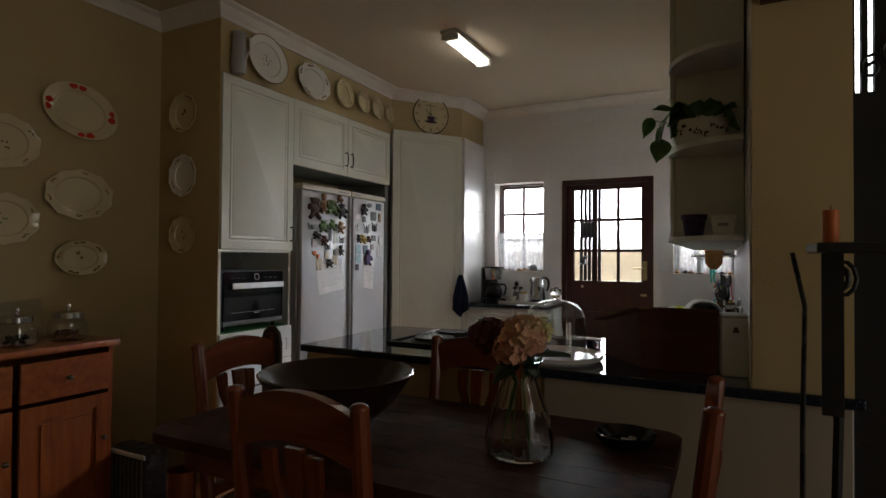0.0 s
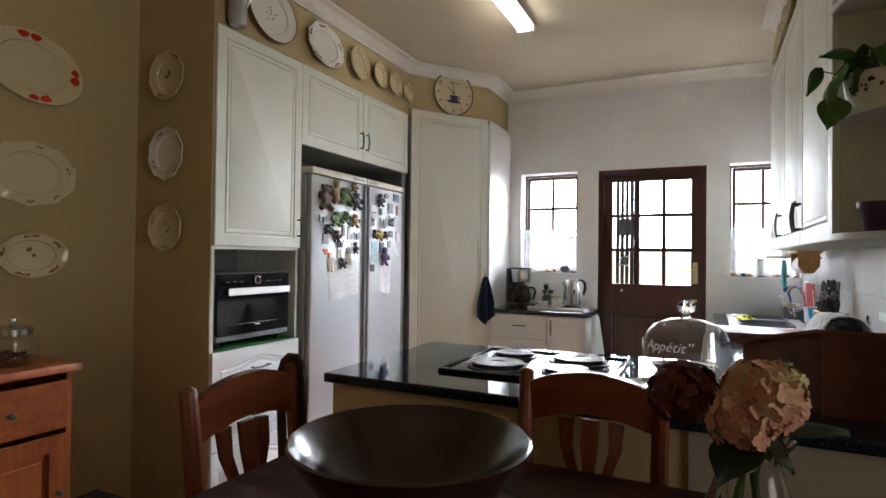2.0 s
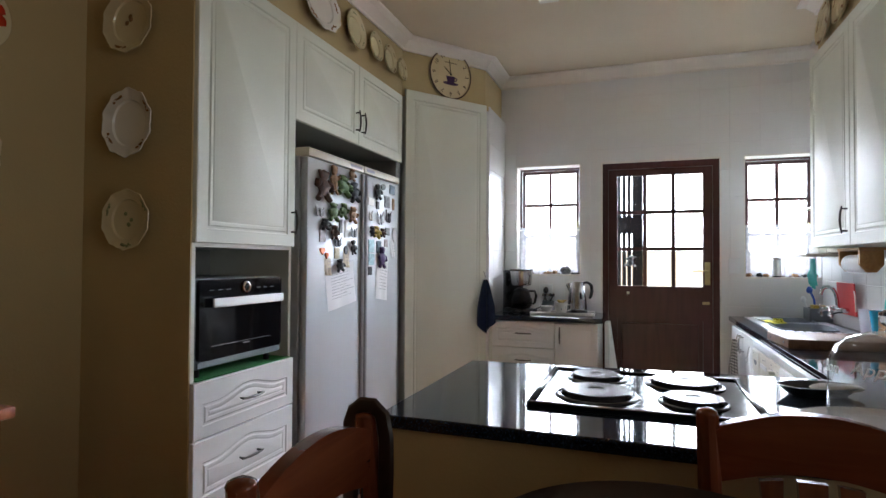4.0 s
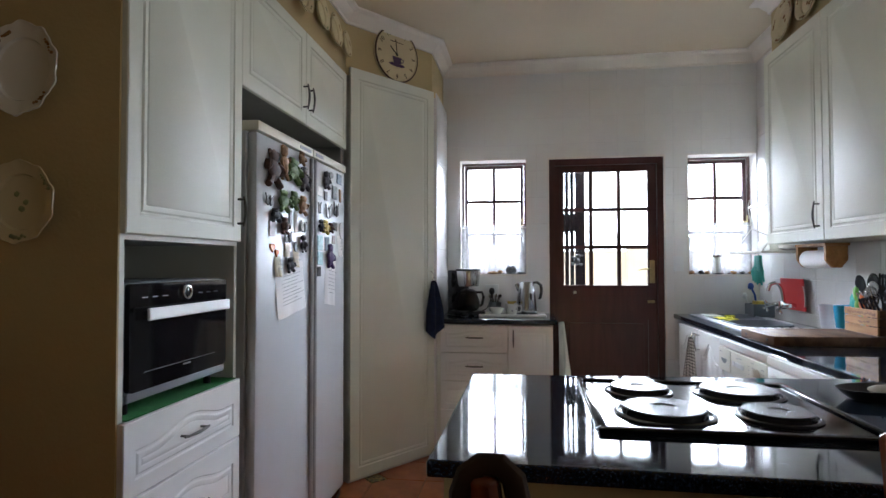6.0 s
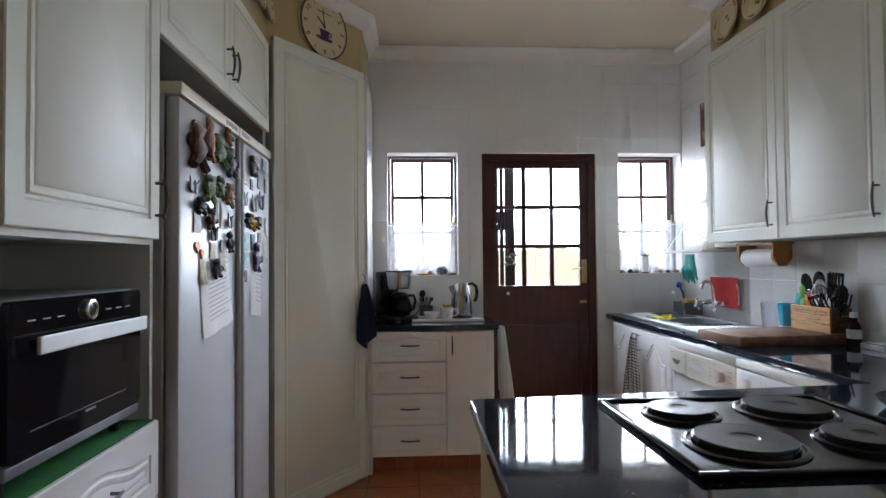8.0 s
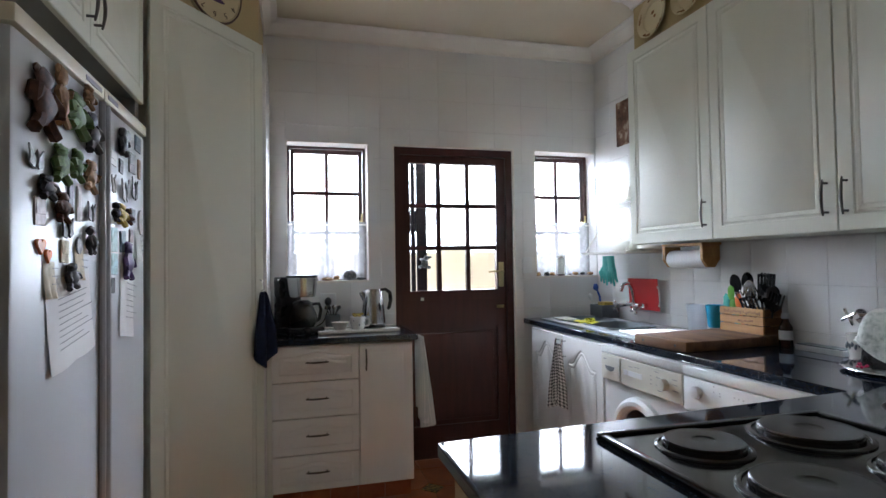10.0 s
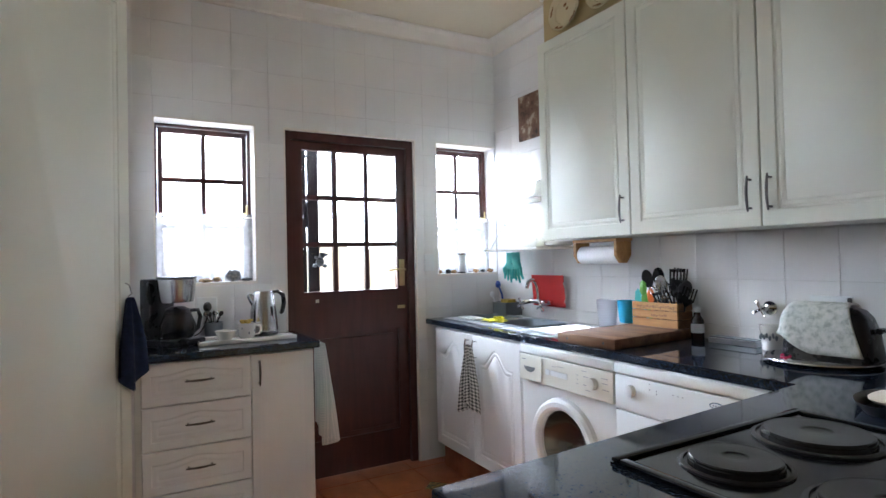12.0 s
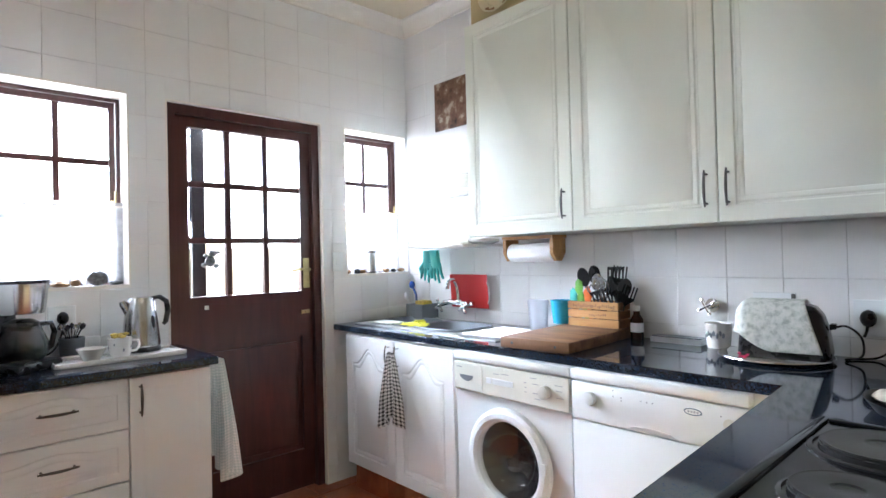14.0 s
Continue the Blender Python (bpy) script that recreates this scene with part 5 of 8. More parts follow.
def towel(name, m, w, h, mat_, label, folds=3, flare=1.4, depth=0.02, pinch=0.25, seed=0, group=""):
    """A hung cloth: pinched at the top, falling in folds, out to -y."""
    t = thing(name, m, label, "towel", group)
    bm = B()
    nu, nv = 40, 22
    rows = []
    rnd = random.Random(seed)
    ph = rnd.uniform(0, 6)
    for side in (0, 1):
        for k in range(nv + 1):
            v = k / nv
            ww = w * (pinch + (1 - pinch) * min(1, v * 1.6) ** 0.7) * (1 + (flare - 1) * v)
            row = []
            for i in range(nu + 1):
                u = i / nu
                amp = depth * (0.35 + 0.65 * v)
                y = -0.012 - amp * (0.6 + 0.5 * math.sin(u * math.pi * 2 * folds + ph + v * 0.8)) + (0.006 if side else 0)
                z = -v * h * (1 - 0.10 * math.sin(u * math.pi * 2 + ph)) - (0.004 if side else 0)
                row.append(bm.verts.new(((u - 0.5) * ww + 0.02 * math.sin(v * 3 + ph) * w, y, z)))
            rows.append(row)
    for s in range(2):
        for k in range(nv):
            a, b = rows[s * (nv + 1) + k], rows[s * (nv + 1) + k + 1]
            for i in range(nu):
                bm.faces.new((a[i], a[i + 1], b[i + 1], b[i]))
    uv = bm.loops.layers.uv.new("weave")
    index = {v: i for i, v in enumerate(bm.verts)}
    for f in bm.faces:
        for lp in f.loops:
            i = index[lp.vert]
            lp[uv].uv = ((i % (nu + 1)) / nu * w * 2.6, (i // (nu + 1) % (nv + 1)) / nv * h)
    part("cloth", bm, mat_, t, smooth=True)
    return t


towel("hand_towel", pose(-3.035, 7.120, 1.165, 0, 0, ang), 0.135, 0.35, NAVY, "navy blue hand towel hanging from a small hook", 2, 1.25, 0.035, 0.25, 3)
towel("tea_towel", pose(-1.380, 7.065, 0.822, 0, 0, -90), 0.14, 0.34, CHECK, "black and white checked tea towel through the cupboard handle", 3, 1.35, 0.050, 0.28, 5)
towel("drying_cloth", pose(-2.196, 7.27, 0.880, 0, 0, 90), 0.22, 0.46, CHECKL, "pale green checked cloth hanging on the cupboard side", 4, 1.0, 0.080, 0.55, 9)

# window sill things
rnd = random.Random(12)


def sill_stone(x, z, w, h, material, label):
    bm = blob(B(), (0, 0, h), (w, 0.02, h), 2, 0.5, x * 10)
    ob = part("sill_ornament", bm, material, smooth=True)
    ob.matrix_basis = pose(x, YN + 0.045, z)
    tagged(ob, label, "ornament", "ornaments on the window sills")


for x, w, h, c in ((-2.86, 0.03, 0.012, BROWNF), (-2.66, 0.035, 0.012, BROWNF), (-2.60, 0.022, 0.017, BROWNF), (-2.445, 0.03, 0.010, BLACK), (-1.21, 0.022, 0.014, BROWNF), (-1.14, 0.02, 0.016, BLACK), (-1.10, 0.02, 0.013, BROWNF), (-0.92, 0.022, 0.014, BROWNF), (-0.86, 0.018, 0.012, BLACK), (-0.80, 0.022, 0.013, BROWNF)):
    sill_stone(x, 1.196, w, h, c, "small dark stone ornament on the window sill")
sill_stone(-2.515, 1.196, 0.042, 0.032, MAG["n"], "grey and white shell ornament on the window sill")
sd = thing("soap_bottle", pose(-1.03, YN + 0.045, 1.197), "white soap bottle with a steel top on the sill", "bottle")
part("bottle", cyl(B(), (0, 0, 0), 0.026, 0.125, 28, bev=0.004), WHITEP, sd, smooth=True)
part("cap", cyl(B(), (0, 0, 0.1255), 0.030, 0.014, 28, bev=0.003), STEEL, sd, smooth=True)
part("band", cyl(B(), (0, 0, 0.0), 0.0275, 0.010, 28), BLACK, sd)

# soft toy hanging on the door
tb = thing("hanging_toy", pose(-2.025, YN + 0.043, 1.295), "small grey plush toy hanging inside the back door glass", "toy")
bm = B()
for c, r in (((0, 0, 0), (0.026, 0.02, 0.030)), ((0.010, -0.008, 0.038), (0.020, 0.018, 0.018)), ((-0.03, 0, -0.02), (0.014, 0.014, 0.012)), ((0.03, 0, -0.025), (0.014, 0.014, 0.012)), ((0.035, -0.004, 0.042), (0.015, 0.006, 0.008)), ((-0.022, 0, 0.028), (0.012, 0.010, 0.010))):
    blob(bm, c, r, 2, 0.1, 1)
part("body", bm, MAG["n"], tb, smooth=True)
part("string", tube(B(), [(0.005, 0.002, 0.05), (0.0, 0.004, 0.09)], 0.0012, 5), BLACK, tb)

# light switch
sw = thing("light_switch", pose(-1.312, 7.676, 1.275), "white light switch beside the back door", "switch")
part("plate", box(B(), -0.036, 0.036, -0.009, 0, -0.055, 0.055, 0.003), WHITEP, sw)
part("rocker", box(B(), -0.012, 0.012, -0.013, -0.0092, -0.02, 0.02, 0.001), WHITEP, sw)

# folded security gate outside the door
gt = thing("folding_gate", pose(-2.13, 8.02, -0.12), "dark folded steel lattice gate outside the back door", "gate")
for i in range(4):
    bm = box(B(), i * 0.040, i * 0.040 + 0.030, 0, 0.02, 0, 2.25)
    if i == 3:
        box(bm, 0.150, 0.20, 0.025, 0.06, 0, 2.25)
    part("upright", bm, IRON, gt)
for z0, z1 in ((1.66, 1.79), (1.02, 1.10), (0.45, 0.60)):
    teeth = []
    for k in range(4):
        teeth += [(k * 0.040 + 0.002, z1 + 0.05), (k * 0.040 + 0.028, z1 + 0.05), (k * 0.040 + 0.035, z1)]
    out = teeth + [(x, z0 - 0.05 if z > z1 + 0.01 else z0) for x, z in teeth[::-1]]
    part("lattice", prism(B(), out, 0.0205, 0.026), IRON, gt)
for z in (0.25, 2.15):
    for s in (-1, 1):
        bm = bar(B(), (-0.005, 0.022 + s * 0.004, z - s * 0.09), (0.155, 0.022 + s * 0.004, z + s * 0.09), 0.030, 0.004)
        part("lattice", bm, IRON, gt)

# ---- laundry and sink side ----
wm = thing("washing_machine", pose(-1.358, 6.650, 0, 0, 0, -90), "white front-loading washing machine with laundry inside", "washing machine")
CX, CZ = 0.300, 0.455
bm = B()
fr, bk, bo = [], [], []
for k in range(64):
    a = 2 * math.pi * (k + 0.5) / 64
    c, q = math.cos(a), math.sin(a)
    reach = min((0.300 / abs(c)) if c else 9, ((0.838 - CZ) / q) if q > 0 else ((CZ - 0.01) / -q))
    fr.append(bm.verts.new((CX + 0.163 * c, 0.01, CZ + 0.163 * q)))
    bo.append(bm.verts.new((CX + reach * c, 0.01, CZ + reach * q)))
    bk.append(bm.verts.new((CX + reach * c, 0.56, CZ + reach * q)))
for k in range(64):
    j2 = (k + 1) % 64
    bm.faces.new((fr[k], fr[j2], bo[j2], bo[k]))
    bm.faces.new((bo[k], bo[j2], bk[j2], bk[k]))
bm.faces.new(bk)
part("body", bm, WHITEP, wm)
bm = box(B(), 0.004, 0.608, -0.014, 0.56, 0.8385, 0.877, 0.006)
part("top", bm, WHITEP, wm, smooth=True)
bm = box(B(), 0.006, 0.606, -0.012, 0.009, 0.708, 0.834, 0.004)
part("control_panel", bm, CREAMP, wm, "cream control panel")
bm = box(B(), 0.012, 0.175, -0.0165, -0.0125, 0.716, 0.828, 0.002)
dr = part("detergent_drawer", bm, CREAMP, wm)
bm = prism(B(), [(0.045, 0.778), (0.13, 0.778), (0.12, 0.762), (0.095, 0.752), (0.07, 0.756), (0.052, 0.765)], -0.0172, -0.0166)
part("grip", bm, GREYP, dr, "dark grip slot")
bm = box(B(), 0.03, 0.06, -0.0172, -0.0166, 0.808, 0.812)
part("printed_mark", bm, INK, dr)
part("knob", cyl(B(), (0.505, -0.038, 0.772), 0.024, 0.026, 28, axis="y", bev=0.003), CREAMP, wm, smooth=True)
bm = B()
for x0, x1, z in ((0.20, 0.23, 0.772), (0.235, 0.345, 0.772)):
    box(bm, x0, x1, -0.0155, -0.0122, z - 0.012, z + 0.012, 0.002)
part("button", bm, WHITEP, wm, kind="stuff")
bm = B()
for x, z, l in ((0.24, 0.802, 0.03), (0.28, 0.806, 0.04), (0.40, 0.79, 0.012), (0.40, 0.772, 0.012), (0.40, 0.754, 0.012), (0.44, 0.79, 0.03), (0.44, 0.755, 0.03), (0.545, 0.80, 0.035), (0.548, 0.78, 0.03), (0.548, 0.755, 0.035), (0.43, 0.812, 0.03), (0.45, 0.735, 0.03)):
    box(bm, x, x + l, -0.0127, -0.0119, z, z + 0.0025)
part("printed_mark", bm, INK, wm, kind="stuff")
mR = Matrix.Translation((CX, 0.008, CZ)) @ pose(0, 0, 0, 90, 0, 0)
bm = lathe(B(), [(0.156, -0.004), (0.159, 0.010), (0.164, 0.024), (0.176, 0.032), (0.195, 0.031), (0.209, 0.020), (0.213, 0.0)], 64, mR)
wd = part("door_ring", bm, WHITEP, wm, "white moulded door ring", smooth=True)
bm = lathe(B(), [(0.0, -0.085), (0.06, -0.083), (0.108, -0.065), (0.138, -0.03), (0.157, 0.008), (0.153, 0.008), (0.134, -0.032), (0.105, -0.069), (0.06, -0.087), (0, -0.089)], 48, mR)
part("door_glass", bm, THIN, wd, "dark bowl-shaped door glass", smooth=True)
part("latch", box(B(), CX + 0.178, CX + 0.207, -0.029, -0.020, CZ + 0.0, CZ + 0.045, 0.003), WHITEP, wd)
bm = lathe(B(), [(0.160, 0.0), (0.161, -0.03), (0.161, -0.24), (0.0, -0.242)], 48, mR)
part("drum", bm, mat("drum_steel_dark", (0.10, 0.10, 0.11), 0.35, 0.7, vary=0.1), wm, "dark steel drum", smooth=True)
bm = B()
rnd = random.Random(31)
for i in range(12):
    blob(bm, (CX + rnd.uniform(-0.08, 0.08), rnd.uniform(0.13, 0.19), CZ - 0.06 + rnd.uniform(-0.04, 0.05)), (0.045, 0.035, 0.028), 2, 0.6, i)
part("laundry", bm, mat("laundry_cloth", (0.13, 0.12, 0.13), 0.9, vary=0.5, scale=18), wm, "dark laundry in the drum", kind="stuff", smooth=True)

dw = thing("dishwasher", pose(-1.358, 6.035, 0, 0, 0, -90), "white dishwasher with a round dial", "dishwasher")
bm = box(B(), 0.004, 0.596, 0.01, 0.56, 0.08, 0.838, 0.003)
part("body", bm, WHITEP, dw)
part("top", box(B(), 0.0, 0.600, -0.018, 0.56, 0.8385, 0.877, 0.008), WHITEP, dw, smooth=True)
bm = box(B(), 0.004, 0.596, -0.016, 0.0095, 0.70, 0.834, 0.006)
cp = part("control_panel", bm, WHITEP, dw, smooth=True)
part("door", box(B(), 0.004, 0.596, -0.014, 0.0095, 0.10, 0.697, 0.006), WHITEP, dw, smooth=True)
# no hollow is cut: a flat grey crescent paints the grip's shade
bm = prism(B(), [(0.22, 0.7045), (0.39, 0.7045), (0.37, 0.713), (0.33, 0.718), (0.28, 0.718), (0.24, 0.713)], -0.0168, -0.0158)
part("grip", bm, mat("grip_recess_shade", (0.50, 0.52, 0.53), 0.4, vary=0), dw, "flat pale grey crescent for the shade in the door grip")
part("knob", cyl(B(), (0.085, -0.036, 0.782), 0.023, 0.022, 28, axis="y", bev=0.003), WHITEP, dw, smooth=True)
bm = prism(B(), [(0.44 + 0.028 * math.cos(a), 0.80 + 0.011 * math.sin(a)) for a in [2 * math.pi * i / 20 for i in range(20)]], -0.0172, -0.0162)
bd = part("badge", bm, MAG["k"], dw, "oval maker's badge")
bm = prism(B(), [(0.44 + 0.024 * math.cos(a), 0.80 + 0.008 * math.sin(a)) for a in [2 * math.pi * i / 20 for i in range(20)]], -0.0176, -0.0170)
part("badge_face", bm, WHITEP, bd)
bm = B()
for x in (0.425, 0.434, 0.443, 0.452):
    box(bm, x, x + 0.005, -0.0181, -0.0177, 0.797, 0.803)
for x, z in ((0.17, 0.80), (0.20, 0.80), (0.20, 0.79), (0.17, 0.82), (0.27, 0.80), (0.29, 0.80), (0.31, 0.80), (0.52, 0.80)):
    box(bm, x, x + 0.004, -0.0168, -0.0159, z, z + 0.004)
part("printed_mark", bm, INK, dw, kind="stuff")
bm = lathe(B(), [(0.0, 0.001), (0.018, 0.001), (0.018, 0.0), (0, 0.0)], 24, Matrix.Translation((0.545, -0.0155, 0.78)) @ pose(0, 0, 0, 90, 0, 0))
part("push_button", bm, CREAMP, dw)
part("plinth", box(B(), 0.004, 0.596, 0.03, 0.04, 0.0, 0.08), BLACK, dw)

# sink unit let into the worktop
sn = thing("sink", pose(-1.04, 7.02, 0.913), "steel inset sink with two bowls and a drainer", "sink")
SX0, SX1, SY0, SY1 = -0.225, 0.215, -0.53, 0.56


def deck_sheet():
    return box(B(), SX0, SX1, SY0, SY1, 0.0005, 0.006)


deck = part("deck", deck_sheet(), mat("satin_steel", (0.55, 0.56, 0.58), 0.38, 1.0, vary=0.03, scale=3), sn, "brushed steel deck")
cut_openings(deck, [(-1.203, -0.907, 7.192, 7.518, 0.80, 0.99), (-1.203, -0.907, 6.802, 7.148, 0.80, 0.99)])
for y0, y1 in ((0.17, 0.50), (-0.22, 0.13)):
    bm = B()
    n = 40

    def ring(s, z):
        pts = []
        for i in range(n):
            a = 2 * math.pi * i / n
            c, q = math.cos(a), math.sin(a)
            e = 0.42
            pts.append(bm.verts.new((-0.015 + s * 0.15 * math.copysign(abs(c) ** e, c), (y0 + y1) / 2 + s * (y1 - y0) / 2 * math.copysign(abs(q) ** e, q), z)))
        return pts
    rr = [ring(1.045, 0.0063), ring(1.05, 0.013), ring(1.03, 0.016), ring(0.99, 0.014), ring(0.97, 0.004), ring(0.92, -0.09), ring(0.84, -0.125), ring(0.3, -0.130)]
    for a, b in zip(rr, rr[1:]):
        for i in range(n):
            bm.faces.new((a[i], a[(i + 1) % n], b[(i + 1) % n], b[i]))
    bm.faces.new(rr[-1])
    part("basin", bm, BASIN, sn, "blue-grey washing-up basin in the sink", smooth=True)
for k in range(7):
    bm = B()
    tube(bm, [(-0.15 + k * 0.045, -0.50, 0.007), (-0.15 + k * 0.045, -0.26, 0.007)], 0.004, 6)
    part("drainer_ridge", bm, STEEL, sn)
dc = thing("dish_cloth", pose(-1.16, 7.15, 0.925), "crumpled bright yellow dish cloth on the sink", "cloth")
bm = B()
blob(bm, (0, 0, 0.006), (0.055, 0.075, 0.007), 3, 0.9, 3)
blob(bm, (0.01, -0.02, 0.016), (0.025, 0.03, 0.014), 3, 0.9, 6)
part("cloth", bm, YELLOW, dc, smooth=True)
ct = thing("folded_cloth", pose(-1.18, 7.38, 0.925), "folded pale grey cloth beside the sink", "cloth")
bm = box(B(), -0.05, 0.05, -0.09, 0.09, 0, 0.008, 0.003)
part("cloth", bm, TOWELW, ct)

tp = thing("sink_tap", pose(-0.775, 7.165, 1.020, 0, 0, -90), "chrome wall-mounted mixer tap with crossed handles", "tap")
bm = tube(B(), [(-0.12, -0.050, 0.0), (-0.03, -0.050, 0.0), (0.0, -0.050, 0.004), (0.03, -0.050, 0.0), (0.12, -0.050, 0.0)], [0.012, 0.012, 0.019, 0.012, 0.012], 14)
for s in (-1, 1):
    tube(bm, [(s * 0.085, 0.005, 0.0), (s * 0.085, -0.020, 0.0), (s * 0.085, -0.050, 0.0)], [0.013, 0.014, 0.017], 14)
    cyl(bm, (s * 0.085, -0.004, 0.0), 0.028, 0.008, 24, axis="y", bev=0.002)
part("bridge", bm, CHROME, tp, smooth=True)
part("spout", tube(B(), smooth_line([(0, -0.050, 0.0), (0, -0.052, 0.05), (0.0, -0.062, 0.10), (0.0, -0.085, 0.132), (0.0, -0.120, 0.128), (0.0, -0.135, 0.100), (0, -0.137, 0.085)], 4), 0.0105, 12), CHROME, tp, smooth=True)
for s in (-1, 1):
    bm = tube(B(), [(s * 0.085, -0.050, 0.0), (s * 0.090, -0.080, -0.006), (s * 0.095, -0.105, -0.012)], [0.016, 0.013, 0.011], 14)
    c = Vector((s * 0.096, -0.112, -0.014))
    for q in range(2):
        a = math.pi / 2 * q + 0.5
        d = Vector((math.cos(a), 0, math.sin(a))) * 0.034
        tube(bm, [c - d, c + d], 0.0062, 8)
        blob(bm, c + d, (0.0095, 0.0095, 0.0095), 2)
        blob(bm, c - d, (0.0095, 0.0095, 0.0095), 2)
    blob(bm, c, (0.014, 0.012, 0.014), 2)
    part("tap_handle", bm, CHROME, tp, smooth=True)

rb = thing("chopping_board", pose(-0.783, 7.108, 0.992, 0, 0, -90) @ pose(0, 0, 0, 4), "thin red plastic chopping board leaning on the tiles", "chopping board")
part("sheet", box(B(), -0.150, 0.145, -0.008, 0.0, 0.0, 0.192, 0.003), REDP, rb)
part("loop", tube(B(), [(0.148, -0.010, 0.15), (0.163, -0.012, 0.12), (0.163, -0.012, 0.06), (0.146, -0.010, 0.03)], 0.004, 8), PORCW, rb, "white edge of a board behind")

sc2 = thing("brush_caddy", pose(-0.85, 7.46, 0.9195), "grey caddy with washing brushes and a green sponge", "caddy")
bm = slab(B(), [(-0.065, -0.075), (0.065, -0.075), (0.065, 0.075), (-0.065, 0.075)], 0, 0.008)
for a, b, c, d in ((-0.065, -0.059, -0.075, 0.075), (0.059, 0.065, -0.075, 0.075), (-0.059, 0.059, -0.075, -0.069), (-0.059, 0.059, 0.069, 0.075)):
    box(bm, a, b, c, d, 0.008, 0.085)
part("box", bm, GREYP, sc2)
part("sponge", box(B(), -0.04, 0.03, -0.06, 0.02, 0.075, 0.105, 0.006), MAG["y"], sc2, "green and yellow sponge")
bm = tube(B(), [(0, 0.04, 0.02), (-0.01, 0.045, 0.14), (-0.03, 0.05, 0.19)], 0.007, 8)
blob(bm, (-0.035, 0.05, 0.20), (0.02, 0.018, 0.024), 2, 0.2, 1)
part("brush", bm, BLUEP, sc2, "blue washing-up brush", smooth=True)
bm = tube(B(), [(-0.03, 0.055, 0.02), (-0.06, 0.07, 0.12)], 0.006, 8)
blob(bm, (-0.065, 0.072, 0.135), (0.015, 0.012, 0.022), 2)
part("brush", bm, WHITEP, sc2, "white washing-up brush", smooth=True)

dk = thing("dish_rack_shelf", pose(-0.77, 7.16, 1.335, 0, 0, -90), "white two-tier wall dish shelf with a cup and bowls", "shelf")
bm = slab(B(), [(-0.34, 0.0), (-0.34, -0.23), (-0.22, -0.29), (0.28, -0.29), (0.30, -0.22), (0.30, 0.0)], 0.0, 0.016, 0.004)
part("lower_tray", bm, PORCW, dk)
bm = slab(B(), [(-0.22, 0.0), (-0.22, -0.17), (0.28, -0.20), (0.30, 0.0)], 0.305, 0.318, 0.003)
part("upper_tray", bm, PORCW, dk)
for s in (-0.20, 0.24):
    bm = tube(B(), [(s, -0.27, 0.014), (s, -0.16, 0.17), (s, -0.18, 0.31), (s, -0.17, 0.36)], 0.0035, 8)
    tube(bm, [(s, -0.16, 0.17), (s, -0.002, 0.10)], 0.0035, 8)
    part("wire_bracket", bm, PORCW, dk)
bw = thing("upturned_bowl", pose(-0.88, 7.02, 1.6535), "cream plastic bowl upturned on the dish shelf", "bowl")
part("bowl", lathe(B(), [(0.085, 0), (0.085, 0.008), (0.075, 0.012), (0.06, 0.08), (0.03, 0.095), (0, 0.097)], 32), CREAMP, bw, smooth=True)
bw = thing("lunch_box", pose(-0.90, 7.08, 1.3515), "pale green plastic tub on the dish shelf", "box")
part("tub", box(B(), -0.07, 0.07, -0.09, 0.09, 0, 0.06, 0.012), CREAMP, bw, smooth=True)
bw = thing("plate_stack", pose(-0.86, 6.92, 1.3515), "stack of white plates on the dish shelf", "plates")
bm = lathe(B(), [(0, 0), (0.05, 0), (0.085, 0.012), (0.085, 0.03), (0.05, 0.024), (0, 0.024)], 32)
part("plate", bm, PORCW, bw, smooth=True)

gl = thing("rubber_gloves", pose(-0.90, 7.29, 1.327, 0, 0, -90), "pair of teal rubber gloves hanging under the dish shelf", "gloves", "rubber gloves")
for s in (0, 1):
    lean = (-0.10, 0.16)[s]
    bm = B()
    rows = []
    for v, hw, th in ((0.0, 0.040, 0.006), (0.03, 0.037, 0.010), (0.06, 0.034, 0.012), (0.085, 0.040, 0.012), (0.105, 0.040, 0.009)):
        rows.append([bm.verts.new((-0.035 + s * 0.075 + lean * v + hw * math.cos(a) + 0.004 * math.sin(5 * a), -0.012 - s * 0.018 + th * math.sin(a), -v)) for a in [2 * math.pi * q / 20 for q in range(20)]])
    for ra, rb in zip(rows, rows[1:]):
        for q in range(20):
            bm.faces.new((ra[q], ra[(q + 1) % 20], rb[(q + 1) % 20], rb[q]))
    bm.faces.new(rows[-1])
    for f in range(4):
        xf = -0.035 + s * 0.075 + lean * 0.10 - 0.030 + f * 0.020
        tube(bm, [(xf, -0.012 - s * 0.018, -0.095), (xf + 0.010 * (f - 1.5), -0.016 - s * 0.018, -0.135), (xf + 0.014 * (f - 1.5) + lean * 0.05, -0.012 - s * 0.018, -0.165 - 0.012 * (f % 3))], [0.011, 0.009, 0.006], 8)
    tube(bm, [(-0.035 + s * 0.075 - 0.03, -0.012 - s * 0.018, -0.07), (-0.035 + s * 0.075 - 0.058 + lean * 0.1, -0.018, -0.105), (-0.035 + s * 0.075 - 0.060, -0.018, -0.130)], [0.011, 0.009, 0.007], 8)
    part("glove", bm, TEAL, gl, smooth=True)

